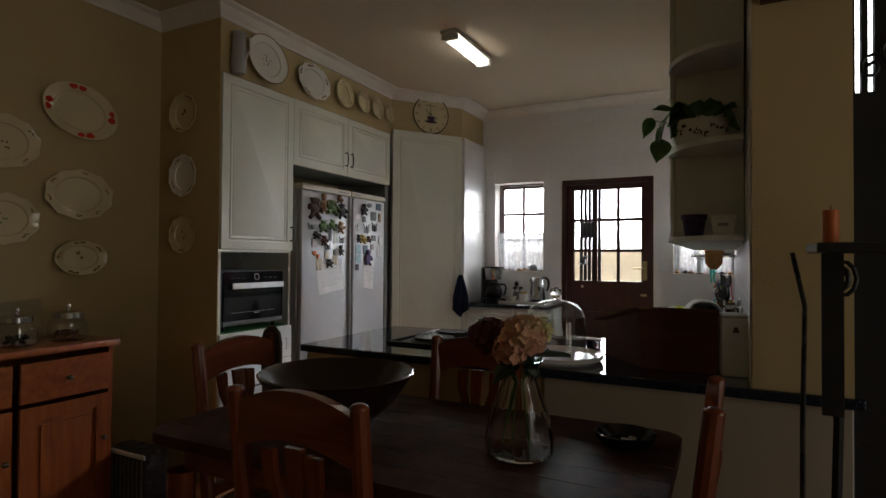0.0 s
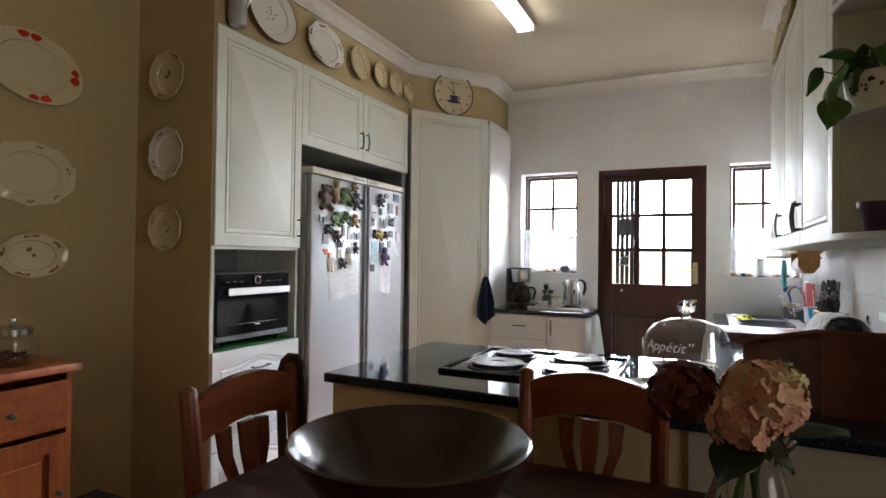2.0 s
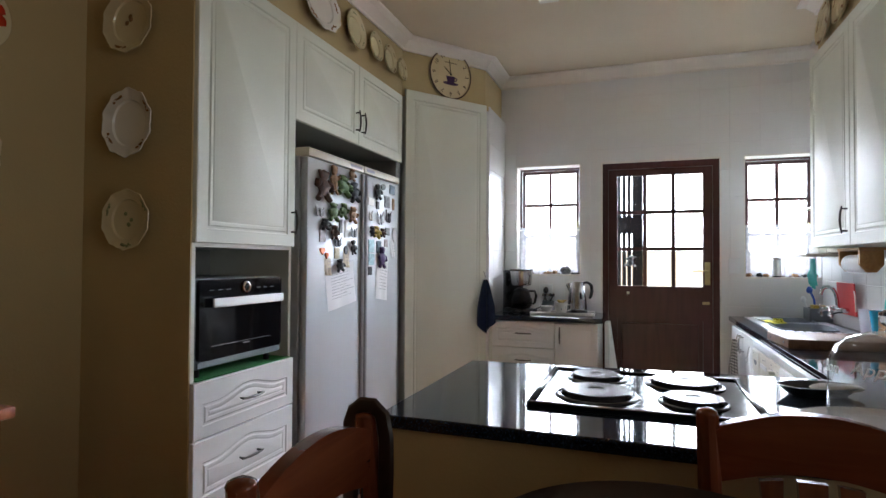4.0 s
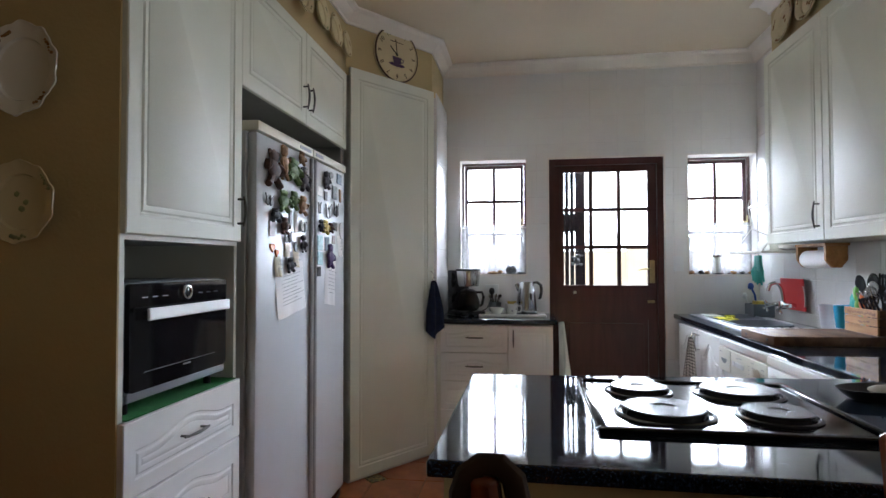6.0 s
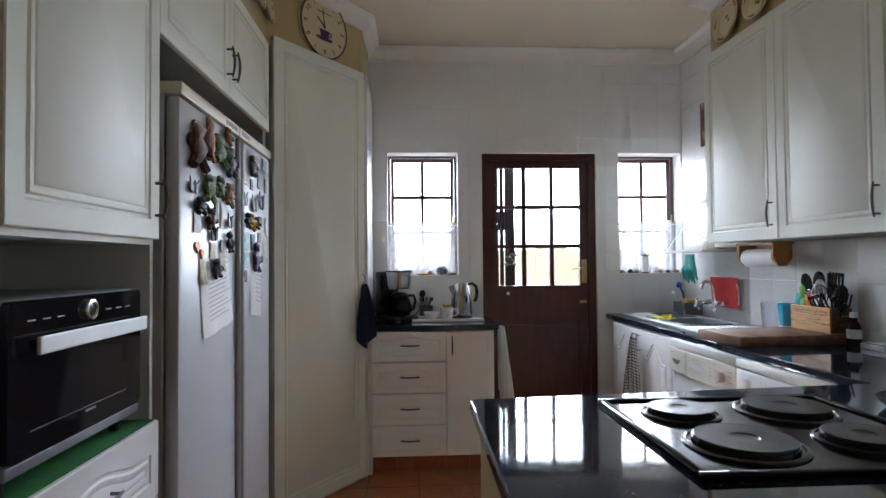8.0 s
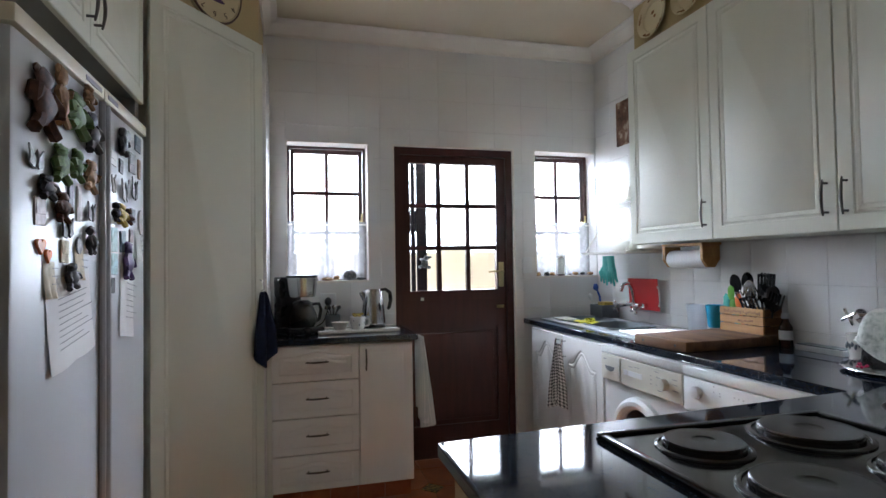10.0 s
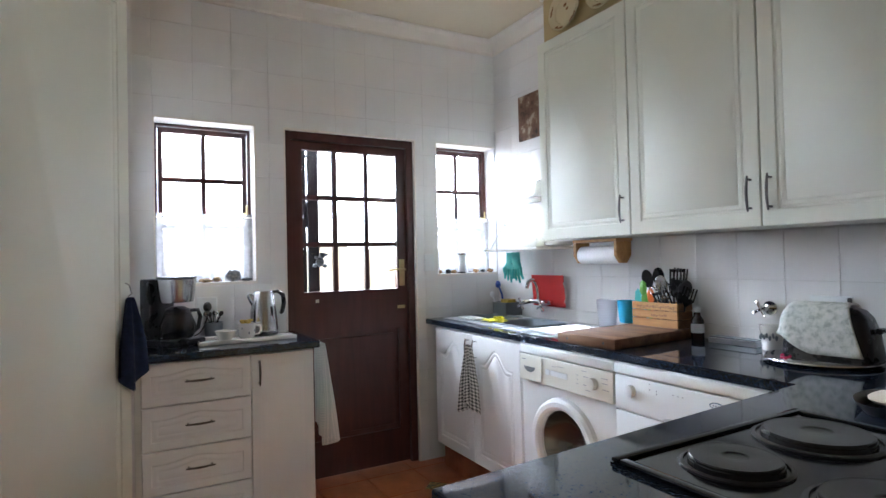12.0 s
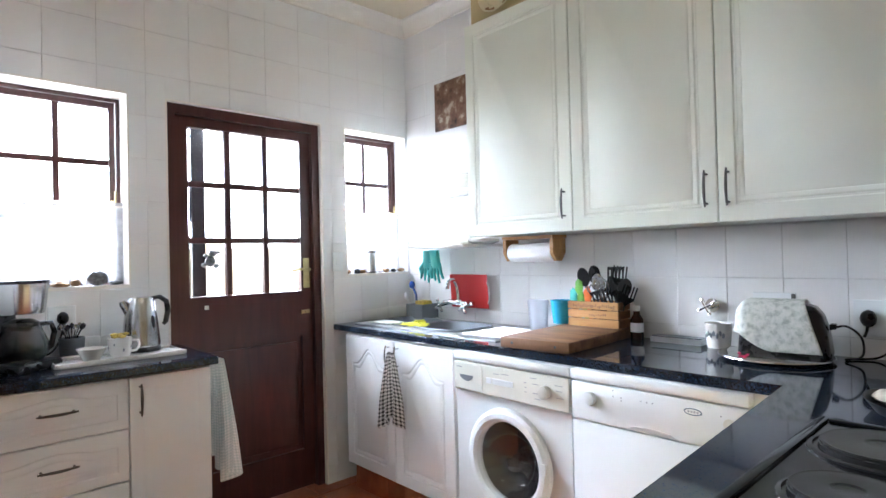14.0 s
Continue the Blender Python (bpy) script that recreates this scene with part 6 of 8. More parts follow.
ph = thing("paper_towel_holder", pose(-0.90, 6.555, 1.378, 0, 0, -90), "light wooden paper towel holder fixed under the wall cupboard", "holder")
bm = box(B(), -0.152, 0.152, -0.055, 0.06, -0.014, 0.0)
part("top_board", bm, LIGHTW, ph)
for s in (-1, 1):
    bm = prism(B(), [(-0.05, -0.001), (0.05, -0.001), (0.05, -0.07), (0.02, -0.108), (-0.02, -0.108), (-0.05, -0.07)], 0, 0.018)
    part("side_board", bm, LIGHTW, ph, m=Matrix.Translation((s * 0.143 - 0.009, 0.0, -0.014)) @ pose(0, 0, 0, 0, 0, -90) @ Matrix.Translation((0, 0, 0)))
pr = thing("paper_roll", pose(-0.900, 6.555, 1.298, 0, 0, -90), "white kitchen paper roll on the wooden holder", "paper roll")
part("roll", cyl(B(), (-0.132, 0, 0), 0.046, 0.264, 40, axis="x", bev=0.003), PAPER, pr, smooth=True)

cb = thing("wooden_board", pose(-1.110, 6.236, 0.9135, 0, 0, 4), "thick worn wooden chopping board on the worktop", "chopping board")
part("board", box(B(), -0.232, 0.325, -0.155, 0.165, 0.0, 0.043, 0.005), BOARDW, cb, smooth=True)
for y in (-0.095, 0.105):
    part("screw", cyl(B(), (-0.234, y, 0.022), 0.006, 0.002, 12, axis="x"), PEWTER, cb)

ub = thing("utensil_box", pose(-0.833, 6.245, 0.9575, 0, 0, 0), "light wooden crate of black kitchen utensils", "box")
for z0, z1 in ((0.0, 0.036), (0.039, 0.075), (0.078, 0.112)):
    part("plank", box(B(), -0.055, -0.045, -0.128, 0.128, z0, z1, 0.002), LIGHTW, ub)
    part("plank", box(B(), -0.0445, 0.05, -0.128, -0.119, z0, z1, 0.002), BOARDW, ub)
    part("plank", box(B(), -0.0445, 0.05, 0.119, 0.128, z0, z1, 0.002), LIGHTW, ub)
part("plank", box(B(), 0.041, 0.05, -0.1185, 0.1185, 0, 0.112, 0.002), LIGHTW, ub)
part("bottom", box(B(), -0.0445, 0.0405, -0.1185, 0.1185, 0.0, 0.008), LIGHTW, ub)
bm = B()
rnd = random.Random(6)
for k in range(26):
    # the carved writing on the top planks cannot be read
    y, z = -0.112 + 0.009 * (k % 24), 0.082 + rnd.uniform(0.0, 0.010)
    box(bm, -0.0556, -0.0549, y, y + rnd.uniform(0.003, 0.006), z, z + rnd.uniform(0.006, 0.014))
for k in range(10):
    y, z = -0.070 + 0.009 * k, 0.046 + rnd.uniform(0.0, 0.006)
    box(bm, -0.0556, -0.0549, y, y + rnd.uniform(0.003, 0.006), z, z + rnd.uniform(0.005, 0.010))
part("carved_marks", bm, BOARDW, ub, "small carved marks", kind="stuff")


def utensil(kind, foot, tip, material, label, twist=0.0):
    """A kitchen tool standing in the crate, from its foot to the tip of its head."""
    u = thing("utensil", pose(-0.833, 6.245, 0.9575), label, "utensil", "kitchen utensils")
    foot, tip = Vector(foot), Vector(tip)
    d = (tip - foot).normalized()
    neck = tip - d * 0.085
    part("stem", tube(B(), [foot, foot.lerp(neck, 0.5) + Vector((0.003, 0, 0)), neck, neck + d * 0.01], [0.0065, 0.0055, 0.0045, 0.004], 8), material, u, smooth=True)
    y = (Vector((-0.3, 1, 0)) - d * d.dot(Vector((-0.3, 1, 0)))).normalized()
    turn = Matrix((y.cross(d), y, d)).transposed().to_4x4()
    q = Matrix.Translation(neck + d * 0.042) @ turn @ pose(0, 0, 0, 0, 0, (twist - 60) * 0.5)
    bm = B()
    if kind == "spoon":
        t = blob(B(), (0, 0, 0), (0.008, 0.028, 0.045), 3)
        for v in t.verts:
            v.co.x += 0.010 * (1 - (v.co.y / 0.028) ** 2) * (1 - (v.co.z / 0.045) ** 2)
        join(bm, t, q)
    elif kind in ("fork", "turner"):
        # a flat blade cut into tines, which the turner has closed at its end
        hw, n, z0, z1 = (0.030, 5, -0.012, 0.042) if kind == "fork" else (0.036, 5, -0.024, 0.034)
        out, step = [(-0.006, -0.050), (0.006, -0.050), (hw, z0 - 0.008)], 2 * hw / (2 * n - 1)
        for k in range(n):
            x = hw - 2 * k * step
            out += [(x, z1), (x - step, z1)] + ([(x - step, z0), (x - 2 * step, z0)] if k < n - 1 else [])
        out.append((-hw, z0 - 0.008))
        t = prism(B(), out, -0.002, 0.002)
        join(bm, t, q @ pose(0, 0, 0, 0, 0, 90))
        if kind == "turner":
            join(bm, box(B(), -0.0022, 0.0022, -hw, hw, z1 - 0.0005, z1 + 0.014), q)
    elif kind == "masher":
        pts = [(0, 0, -0.042), (0, -0.02, -0.01), (0, -0.035, 0.02)] + [(0, y_, z_) for y_, z_ in ((-0.035, 0.040), (-0.022, 0.045), (-0.015, 0.02), (-0.005, 0.045), (0.005, 0.02), (0.015, 0.045), (0.025, 0.03), (0.035, 0.04))] + [(0, 0.034, 0.02), (0, 0.02, -0.01), (0, 0, -0.042)]
        join(bm, tube(B(), smooth_line(pts, 3), 0.0028, 6), q)
    else:
        pts = []
        for w_ in range(7):
            a = math.pi * w_ / 7
            pts += [(0.027 * math.cos(a) * math.sin(s), 0.027 * math.sin(a) * math.sin(s), -0.042 + 0.048 * (1 - math.cos(s))) for s in [math.pi * 2 * k / 16 for k in range(17)]]
        join(bm, tube(B(), pts, 0.0016, 5), q)
    part("head", bm, material, u, smooth=kind in ("spoon", "whisk", "masher"))


for kind, y0, tip, material, label, tw in (
        ("spoon", 0.015, (-0.02, 0.075, 0.262), BLACK, "black nylon spoon leaning out of the wooden crate", 60),
        ("spoon", -0.01, (0.02, 0.035, 0.272), BLACK, "black slotted nylon spoon in the wooden crate", 70),
        ("spoon", -0.03, (0.0, 0.005, 0.235), STEEL, "steel serving spoon in the wooden crate", 80),
        ("whisk", -0.035, (-0.035, -0.045, 0.205), STEEL, "steel balloon whisk in the wooden crate", 0),
        ("masher", -0.02, (-0.045, -0.010, 0.190), STEEL, "steel potato masher in the wooden crate", 70),
        ("fork", -0.075, (-0.015, -0.125, 0.272), BLACK, "black nylon spaghetti fork in the wooden crate", 75),
        ("turner", -0.060, (-0.045, -0.030, 0.160), BLACK, "black slotted turner in the wooden crate", 80),
        ("turner", -0.085, (0.010, -0.085, 0.262), BLACK, "large black slotted turner in the wooden crate", 60),
        ("spoon", -0.070, (0.005, -0.065, 0.225), BLACK, "black nylon ladle in the wooden crate", 20),
        ("spoon", -0.090, (-0.01, -0.150, 0.215), BLACK, "black nylon spoon leaning over the crate's end", 70),
        ("fork", -0.095, (-0.02, -0.175, 0.185), BLACK, "black nylon fork leaning over the crate's end", 80),
        ("spoon", -0.085, (0.01, -0.105, 0.195), BLACK, "black nylon spoon deep in the wooden crate", 40)):
    utensil(kind, (0.0, y0, 0.012), tip, material, label, tw)
for y, c, l, z, y2 in ((0.075, GREENP, "lime green silicone spatula in the wooden crate", 0.205, 0.085), (0.050, ORANGEP, "orange silicone spatula in the wooden crate", 0.172, 0.040), (0.095, TEAL, "dark green handled tool in the wooden crate", 0.165, 0.115), (0.06, GREENP, "green silicone brush in the wooden crate", 0.145, 0.075)):
    u = thing("utensil", pose(-0.833, 6.245, 0.9575), l, "utensil", "kitchen utensils")
    part("stem", tube(B(), [(0, y * 0.8, 0.01), (-0.02, y, z - 0.05)], 0.006, 8), c, u, smooth=True)
    part("head", blob(B(), (-0.025, y2, z - 0.032), (0.007, 0.020, 0.036), 3, 0.35, y * 40), c, u, smooth=True)
bc = thing("plastic_cup", pose(-0.850, 6.436, 0.9585), "translucent blue plastic tumbler by the tiles", "cup", "plastic tumblers")
prof = [(0, 0), (0.036, 0), (0.046, 0.115), (0.044, 0.115), (0.034, 0.004), (0, 0.004)]
part("cup", lathe(B(), [(r * 1.12, z * 0.95) for r, z in prof], 32), CYANP, bc, smooth=True)
bc = thing("plastic_cup", pose(-0.850, 6.575, 0.9135), "frosted clear plastic tumbler by the tiles", "cup", "plastic tumblers")
part("cup", lathe(B(), [(r * 1.15, z * 1.30) for r, z in prof], 32), FROST, bc, smooth=True)

bt = thing("sauce_bottle", pose(-0.818, 6.068, 0.913), "small brown sauce bottle with a white cap", "bottle")
part("bottle", lathe(B(), [(0, 0), (0.026, 0), (0.027, 0.01), (0.027, 0.085), (0.014, 0.105), (0.013, 0.12), (0, 0.12)], 28), mat("brown_glass", (0.03, 0.010, 0.006), 0.1, vary=0), bt, smooth=True)
part("cap", cyl(B(), (0, 0, 0.1205), 0.015, 0.022, 20), WHITEP, bt)
part("paper_label", lathe(B(), [(0.0275, 0.03), (0.0275, 0.07)], 28), PAPER, bt)
po = thing("pill_organiser", pose(-0.822, 5.885, 0.9135), "clear plastic pill box with many lids", "box")
part("tray", box(B(), -0.035, 0.035, -0.105, 0.105, 0, 0.022, 0.002), FROST, po)
for i in range(7):
    for k in range(2):
        part("lid", box(B(), -0.031 + k * 0.033, -0.002 + k * 0.033, -0.100 + i * 0.029, -0.075 + i * 0.029, 0.0225, 0.027, 0.001), GREYP, po)
cu = thing("pot_mug", pose(-0.835, 5.722, 0.913), "white printed mug by the water valve", "mug")
part("cup", lathe(B(), [(0, 0), (0.040, 0), (0.049, 0.095), (0.046, 0.095), (0.038, 0.006), (0, 0.006)], 32), PORCW, cu, smooth=True)
bm = B()
for i in range(7):
    a = math.pi + (i - 3) * 0.25
    blob(bm, (0.0455 * math.cos(a), 0.0455 * math.sin(a), 0.050 + 0.008 * (i % 2)), (0.005, 0.006, 0.012), 1, 0.4, i)
part("printed_picture", bm, GREYP, cu, "grey printed picture", kind="stuff")
wv = thing("water_valve", pose(-0.772, 5.765, 1.068, 0, 0, -90), "chrome crossed water valve on the tiles", "tap")
bm = cyl(B(), (0, -0.008, 0), 0.028, 0.008, 28, axis="y")
cyl(bm, (0, -0.06, 0), 0.011, 0.055, 16, axis="y")
part("stem", bm, CHROME, wv, smooth=True)
bm = B()
for q in range(2):
    a = math.pi / 2 * q + 0.5
    d = Vector((math.cos(a), 0, math.sin(a))) * 0.030
    c = Vector((0, -0.068, 0))
    tube(bm, [c - d, c + d], 0.006, 8)
    blob(bm, c + d, (0.008, 0.008, 0.008), 1)
    blob(bm, c - d, (0.008, 0.008, 0.008), 1)
part("cross_handle", bm, CHROME, wv, smooth=True)

tr = thing("round_tray", pose(-0.942, 5.498, 0.913), "round polished steel tray with a fluted rim", "tray")
part("tray", lathe(B(), [(0, 0.002), (0.14, 0.002), (0.16, 0.010), (0.175, 0.014), (0.176, 0.011), (0.15, 0.0), (0, 0.0)], 56), CHROME, tr, smooth=True)
ts = thing("toaster", pose(-0.930, 5.474, 0.917, 0, 0, 8), "black two-slice toaster on the steel tray", "toaster")
bm = B()
rings = []
for z, hx, ya, yb, r in ((0.006, 0.082, -0.135, 0.125, 0.030), (0.020, 0.086, -0.140, 0.130, 0.034), (0.100, 0.080, -0.132, 0.122, 0.034), (0.150, 0.068, -0.118, 0.108, 0.034), (0.176, 0.052, -0.100, 0.090, 0.030), (0.184, 0.036, -0.080, 0.072, 0.024)):
    rings.append([bm.verts.new((x, y, z)) for x, y in rounded(-hx, hx, ya, yb, r, 5)])
for ra, rb in zip(rings, rings[1:]):
    for k in range(len(ra)):
        bm.faces.new((ra[k], ra[(k + 1) % len(ra)], rb[(k + 1) % len(rb)], rb[k]))
bm.faces.new(rings[0][::-1])
bm.faces.new(rings[-1])
part("body", bm, BLACK, ts, smooth=True)
part("lever", box(B(), -0.02, 0.02, -0.152, -0.134, 0.105, 0.122, 0.003), BLACK, ts)
bm = tube(B(), smooth_line([(0.02, -0.13, 0.10), (0.01, -0.175, 0.115), (0.01, -0.215, 0.08), (0.02, -0.215, 0.02), (0.04, -0.17, 0.002), (0.075, -0.19, 0.0), (0.11, -0.25, 0.004), (0.125, -0.285, 0.03), (0.115, -0.300, 0.085), (0.110, -0.305, 0.115)]), 0.0035, 8)
part("cord", bm, BLACK, ts, smooth=True)
tc_ = thing("toaster_cloth", pose(-0.930, 5.474, 0.917, 0, 0, 8), "white quilted cloth draped over the toaster", "cloth")
bm = B()
rows = []
for i in range(33):
    u = i / 32
    low = 0.032 + 0.075 * max(0.0, (u - 0.55) / 0.45) ** 1.6
    end = max(0.0, (u - 0.80) / 0.20)
    prof2 = [(-0.101, low), (-0.099, low + 0.35 * (0.10 - low)), (-0.094, max(0.100, low + 0.01)), (-0.084, 0.140), (-0.070, 0.168), (-0.050, 0.190), (-0.022, 0.199), (0.022, 0.199), (0.050, 0.190), (0.070, 0.168), (0.084, 0.140), (0.092, 0.100), (0.098, 0.06)]
    row = []
    for k, (x, z) in enumerate(prof2):
        y = -0.100 + 0.235 * u + (0.030 * (1 - u) * (z - 0.10) / 0.10)
        puff = 0.0025 * math.sin(u * 70) * math.sin(k * 2.2)
        row.append(bm.verts.new((x * (1 - 0.22 * end ** 2) + puff, y, z - 0.035 * end ** 2 * (1 if z > 0.12 else 0.3) + puff)))
    rows.append(row)
for a, b in zip(rows, rows[1:]):
    for k in range(12):
        bm.faces.new((a[k], a[k + 1], b[k + 1], b[k]))
ob = part("cloth", bm, TOWELW, tc_, smooth=True)
so = ob.modifiers.new("thickness", "SOLIDIFY")
so.thickness = 0.006
fl = thing("pink_trinket", pose(-1.040, 5.570, 0.921), "tiny bright pink flower trinket on the tray", "ornament")
bm = B()
rnd = random.Random(4)
for i in range(10):
    blob(bm, (rnd.uniform(-0.018, 0.018), rnd.uniform(-0.018, 0.018), rnd.uniform(0.002, 0.014)), (0.006, 0.006, 0.005), 1)
part("petals", bm, mat("pink_petals", (0.75, 0.05, 0.16), 0.5, vary=0.1), fl, kind="stuff")
s2 = thing("wall_socket", pose(-0.7655, 5.230, 1.05, 0, 0, -90), "white double wall socket with a black plug", "socket")
part("plate", box(B(), -0.075, 0.075, -0.010, 0.0, -0.06, 0.06, 0.003), WHITEP, s2)
bm = blob(B(), (-0.03, -0.03, 0.0), (0.024, 0.024, 0.030), 2)
tube(bm, smooth_line([(-0.03, -0.035, -0.01), (-0.033, -0.045, -0.04), (-0.04, -0.048, -0.06)]), 0.0045, 8)
part("plug", bm, BLACK, s2, smooth=True)
s3 = thing("isolator_switch", pose(-0.7655, 5.545, 1.108, 0, 0, -90), "white slim switch plate with a steel end", "switch")
part("plate", box(B(), -0.072, 0.072, -0.010, 0.0, -0.018, 0.018, 0.002), WHITEP, s3)
part("end_cap", box(B(), 0.058, 0.072, -0.016, -0.0102, -0.015, 0.015, 0.002), PEWTER, s3)
st = thing("stone_relief", pose(-0.772, 7.225, 2.195, 0, 0, -90), "square brown stone picture tile on the side wall", "picture")
bm = box(B(), -0.150, 0.150, -0.014, 0.0, -0.145, 0.145, 0.003)
part("slab", bm, STONE, st)

# ---- breakfast bar things ----
cs = thing("cake_dome", pose(-1.443, 4.652, 0.913), "glass cake dome with white lettering on a white cake stand", "cake dome")
bm = lathe(B(), [(0, 0), (0.17, 0.0), (0.185, 0.012), (0.188, 0.028), (0.178, 0.030), (0.165, 0.020), (0.13, 0.018), (0, 0.018)], 56)
part("stand", bm, PORCW, cs, "round white cake plate", smooth=True)
bm = lathe(B(), [(0.125, 0.019), (0.121, 0.05), (0.119, 0.145), (0.115, 0.178), (0.104, 0.202), (0.083, 0.220), (0.047, 0.233), (0.014, 0.238)], 56)
dm = part("dome", bm, THIN, cs, "clear glass dome with a ball knob", smooth=True)
bm = lathe(B(), [(0.0, 0.234), (0.016, 0.237), (0.010, 0.246), (0.020, 0.254), (0.026, 0.266), (0.022, 0.280), (0.010, 0.288), (0, 0.290)], 32)
part("knob", bm, GLASS, dm, "solid glass ball knob", smooth=True)
for word, a0, zz in (("Bon", -92, 0.165), ("Appétit”", -30, 0.172)):
    letters(word, 0.039, LETTERW, dm, pose(0.1205 * math.cos(radians(-84 + a0)), 0.1205 * math.sin(radians(-84 + a0)), zz - 0.008, 0, 0, a0 + 6), "lettering", "white script lettering", bend=0.1205, slant=0.35)
wb = thing("wooden_box", pose(-1.115, 4.640, 0.913), "dark red-brown wooden bread box with splayed sides and a sloping lid", "box")


def sloped(outline, low, thick=0.0):
    """A panel or lid over an outline in plan, its top falling 0.33 m a metre to the back."""
    bm = B()
    def top(y):
        return 0.217 - 0.33 * max(y, 0.0)
    a = [bm.verts.new((x, y, low if low is not None else top(y) + 0.0008)) for x, y in outline]
    b = [bm.verts.new((x, y, top(y) + thick)) for x, y in outline]
    bm.faces.new(a[::-1])
    bm.faces.new(b)
    for i in range(len(a)):
        j = (i + 1) % len(a)
        bm.faces.new((a[i], a[j], b[j], b[i]))
    return bm


part("front_panel", sloped([(0.0, 0.0), (0.26, 0.0), (0.26, 0.012), (0.0, 0.012)], 0.0), REDW, wb)
part("side_panel", sloped([(0.0, 0.0125), (0.013, 0.0125), (-0.148, 0.2075), (-0.161, 0.2075)], 0.0), REDW, wb)
part("side_panel", sloped([(0.248, 0.0125), (0.26, 0.0125), (0.26, 0.2075), (0.248, 0.2075)], 0.0), REDW, wb)
part("back_panel", sloped([(-0.161, 0.208), (0.26, 0.208), (0.26, 0.22), (-0.171, 0.22)], 0.0), REDW, wb)
part("lid", sloped([(-0.015, -0.004), (0.263, -0.004), (0.263, 0.225), (-0.215, 0.225)], None, 0.010), REDW, wb, "thin sloping lid")
tn = thing("white_tin", pose(-0.805, 4.640, 0.913, 0, 0, 8), "tall white kitchen tin with a small dark badge", "tin")
part("body", box(B(), -0.045, 0.045, -0.03, 0.055, 0.0, 0.205, 0.010), WHITEP, tn, smooth=True)
bm = B()
prism(bm, [(-0.010, 0.152), (0.010, 0.152), (0.008, 0.164), (0.004, 0.172), (-0.004, 0.172), (-0.008, 0.164)], -0.0312, -0.0302)
part("badge", bm, REDW, tn)
part("lid", box(B(), -0.043, 0.043, -0.028, 0.053, 0.2055, 0.216, 0.004), WHITEP, tn, smooth=True)

# end shelf things
pp = thing("plant_pot", pose(-0.925, 4.845, 1.7605) @ Matrix.Scale(0.88, 4), "oval cream relief pot with a trailing pothos on the end shelf", "plant")
bm = lathe(B(), [(0, 0), (0.085, 0.0), (0.098, 0.02), (0.108, 0.10), (0.112, 0.115), (0.105, 0.115), (0.10, 0.095), (0, 0.09)], 48, Matrix.Diagonal((1.15, 0.62, 1, 1)))
part("pot", bm, PORCW, pp, smooth=True)
bm = B()
rnd = random.Random(8)
for i in range(12):
    a = radians(-150 + i * 11)
    x, y = 0.120 * math.cos(a), 0.066 * math.sin(a)
    z = 0.058 + rnd.uniform(-0.016, 0.022)
    for q in range(3):
        blob(bm, (x + rnd.uniform(-0.010, 0.010), y - 0.001, z + rnd.uniform(-0.012, 0.012)), (rnd.uniform(0.003, 0.007), 0.004, rnd.uniform(0.004, 0.010)), 1)
part("relief_flowers", bm, BROWND, pp, "brown relief flower spray", kind="stuff")


def leaf(m, size):
    """A thick heart-shaped leaf with a folded midrib and a drooping tip."""
    bm = B()
    rows = []
    n = 9
    for i in range(n + 1):
        v = i / n
        wdt = size * 0.62 * (math.sin(math.pi * min(v * 1.08, 1)) ** 0.6) * (1.12 - 0.75 * v)
        row = []
        for k in range(-3, 4):
            s = k / 3
            row.append((s * wdt, -0.12 * size * abs(s) * (1 - abs(s) * 0.3) + size * 0.10 * abs(s) * 0, v * size - 0.10 * size * (abs(s) ** 1.5) * (1 - v) * 1.6, v))
        rows.append(row)
    top = [[bm.verts.new(m @ Vector((x, z, -0.25 * size * v * v + y))) for x, y, z, v in r] for r in rows]
    low = [[bm.verts.new(m @ Vector((x, z, -0.25 * size * v * v + y - 0.0012))) for x, y, z, v in r] for r in rows]
    for grid in (top, low):
        for a, b in zip(grid, grid[1:]):
            for k in range(6):
                bm.faces.new((a[k], a[k + 1], b[k + 1], b[k]))
    return bm


# leaves: place of the stalk end, yaw, pitch and size
for i, (x, y, z, yaw, pitch, roll, s) in enumerate((
        (-0.12, -0.03, 0.13, 75, -50, 20, 0.095), (-0.18, -0.05, 0.08, 95, -62, -10, 0.090), (-0.215, -0.06, 0.03, 110, -70, 15, 0.085), (-0.195, -0.06, -0.03, 170, -75, -15, 0.085),
        (-0.13, -0.05, 0.05, 60, -65, 25, 0.070), (-0.06, -0.04, 0.13, 35, 52, -10, 0.090), (0.0, -0.02, 0.155, 8, 62, 10, 0.090), (0.035, -0.03, 0.145, -25, 50, 15, 0.095),
        (-0.150, -0.05, 0.125, 70, 20, 10, 0.08), (-0.245, -0.05, 0.075, 60, -55, 10, 0.075), (-0.100, -0.05, 0.10, 60, 35, 0, 0.080),
        (0.075, -0.04, 0.15, -50, 30, -20, 0.095), (0.115, -0.04, 0.13, -80, -50, -20, 0.085), (-0.02, -0.06, 0.13, 60, 70, 5, 0.070), (0.06, 0.0, 0.16, 15, 65, 0, 0.085))):
    if x < -0.09:
        x, z = x + 0.045, z + 0.055
    m = pose(x, y, z, 0, 0, yaw) @ pose(0, 0, 0, pitch, roll, 0)
    part("leaf", leaf(m, s * 1.12), LEAF, pp, smooth=True)
bm = B()
tube(bm, [(0, 0, 0.09), (-0.04, -0.03, 0.15), (-0.11, -0.05, 0.16), (-0.16, -0.06, 0.10), (-0.15, -0.06, 0.025)], 0.0025, 6)
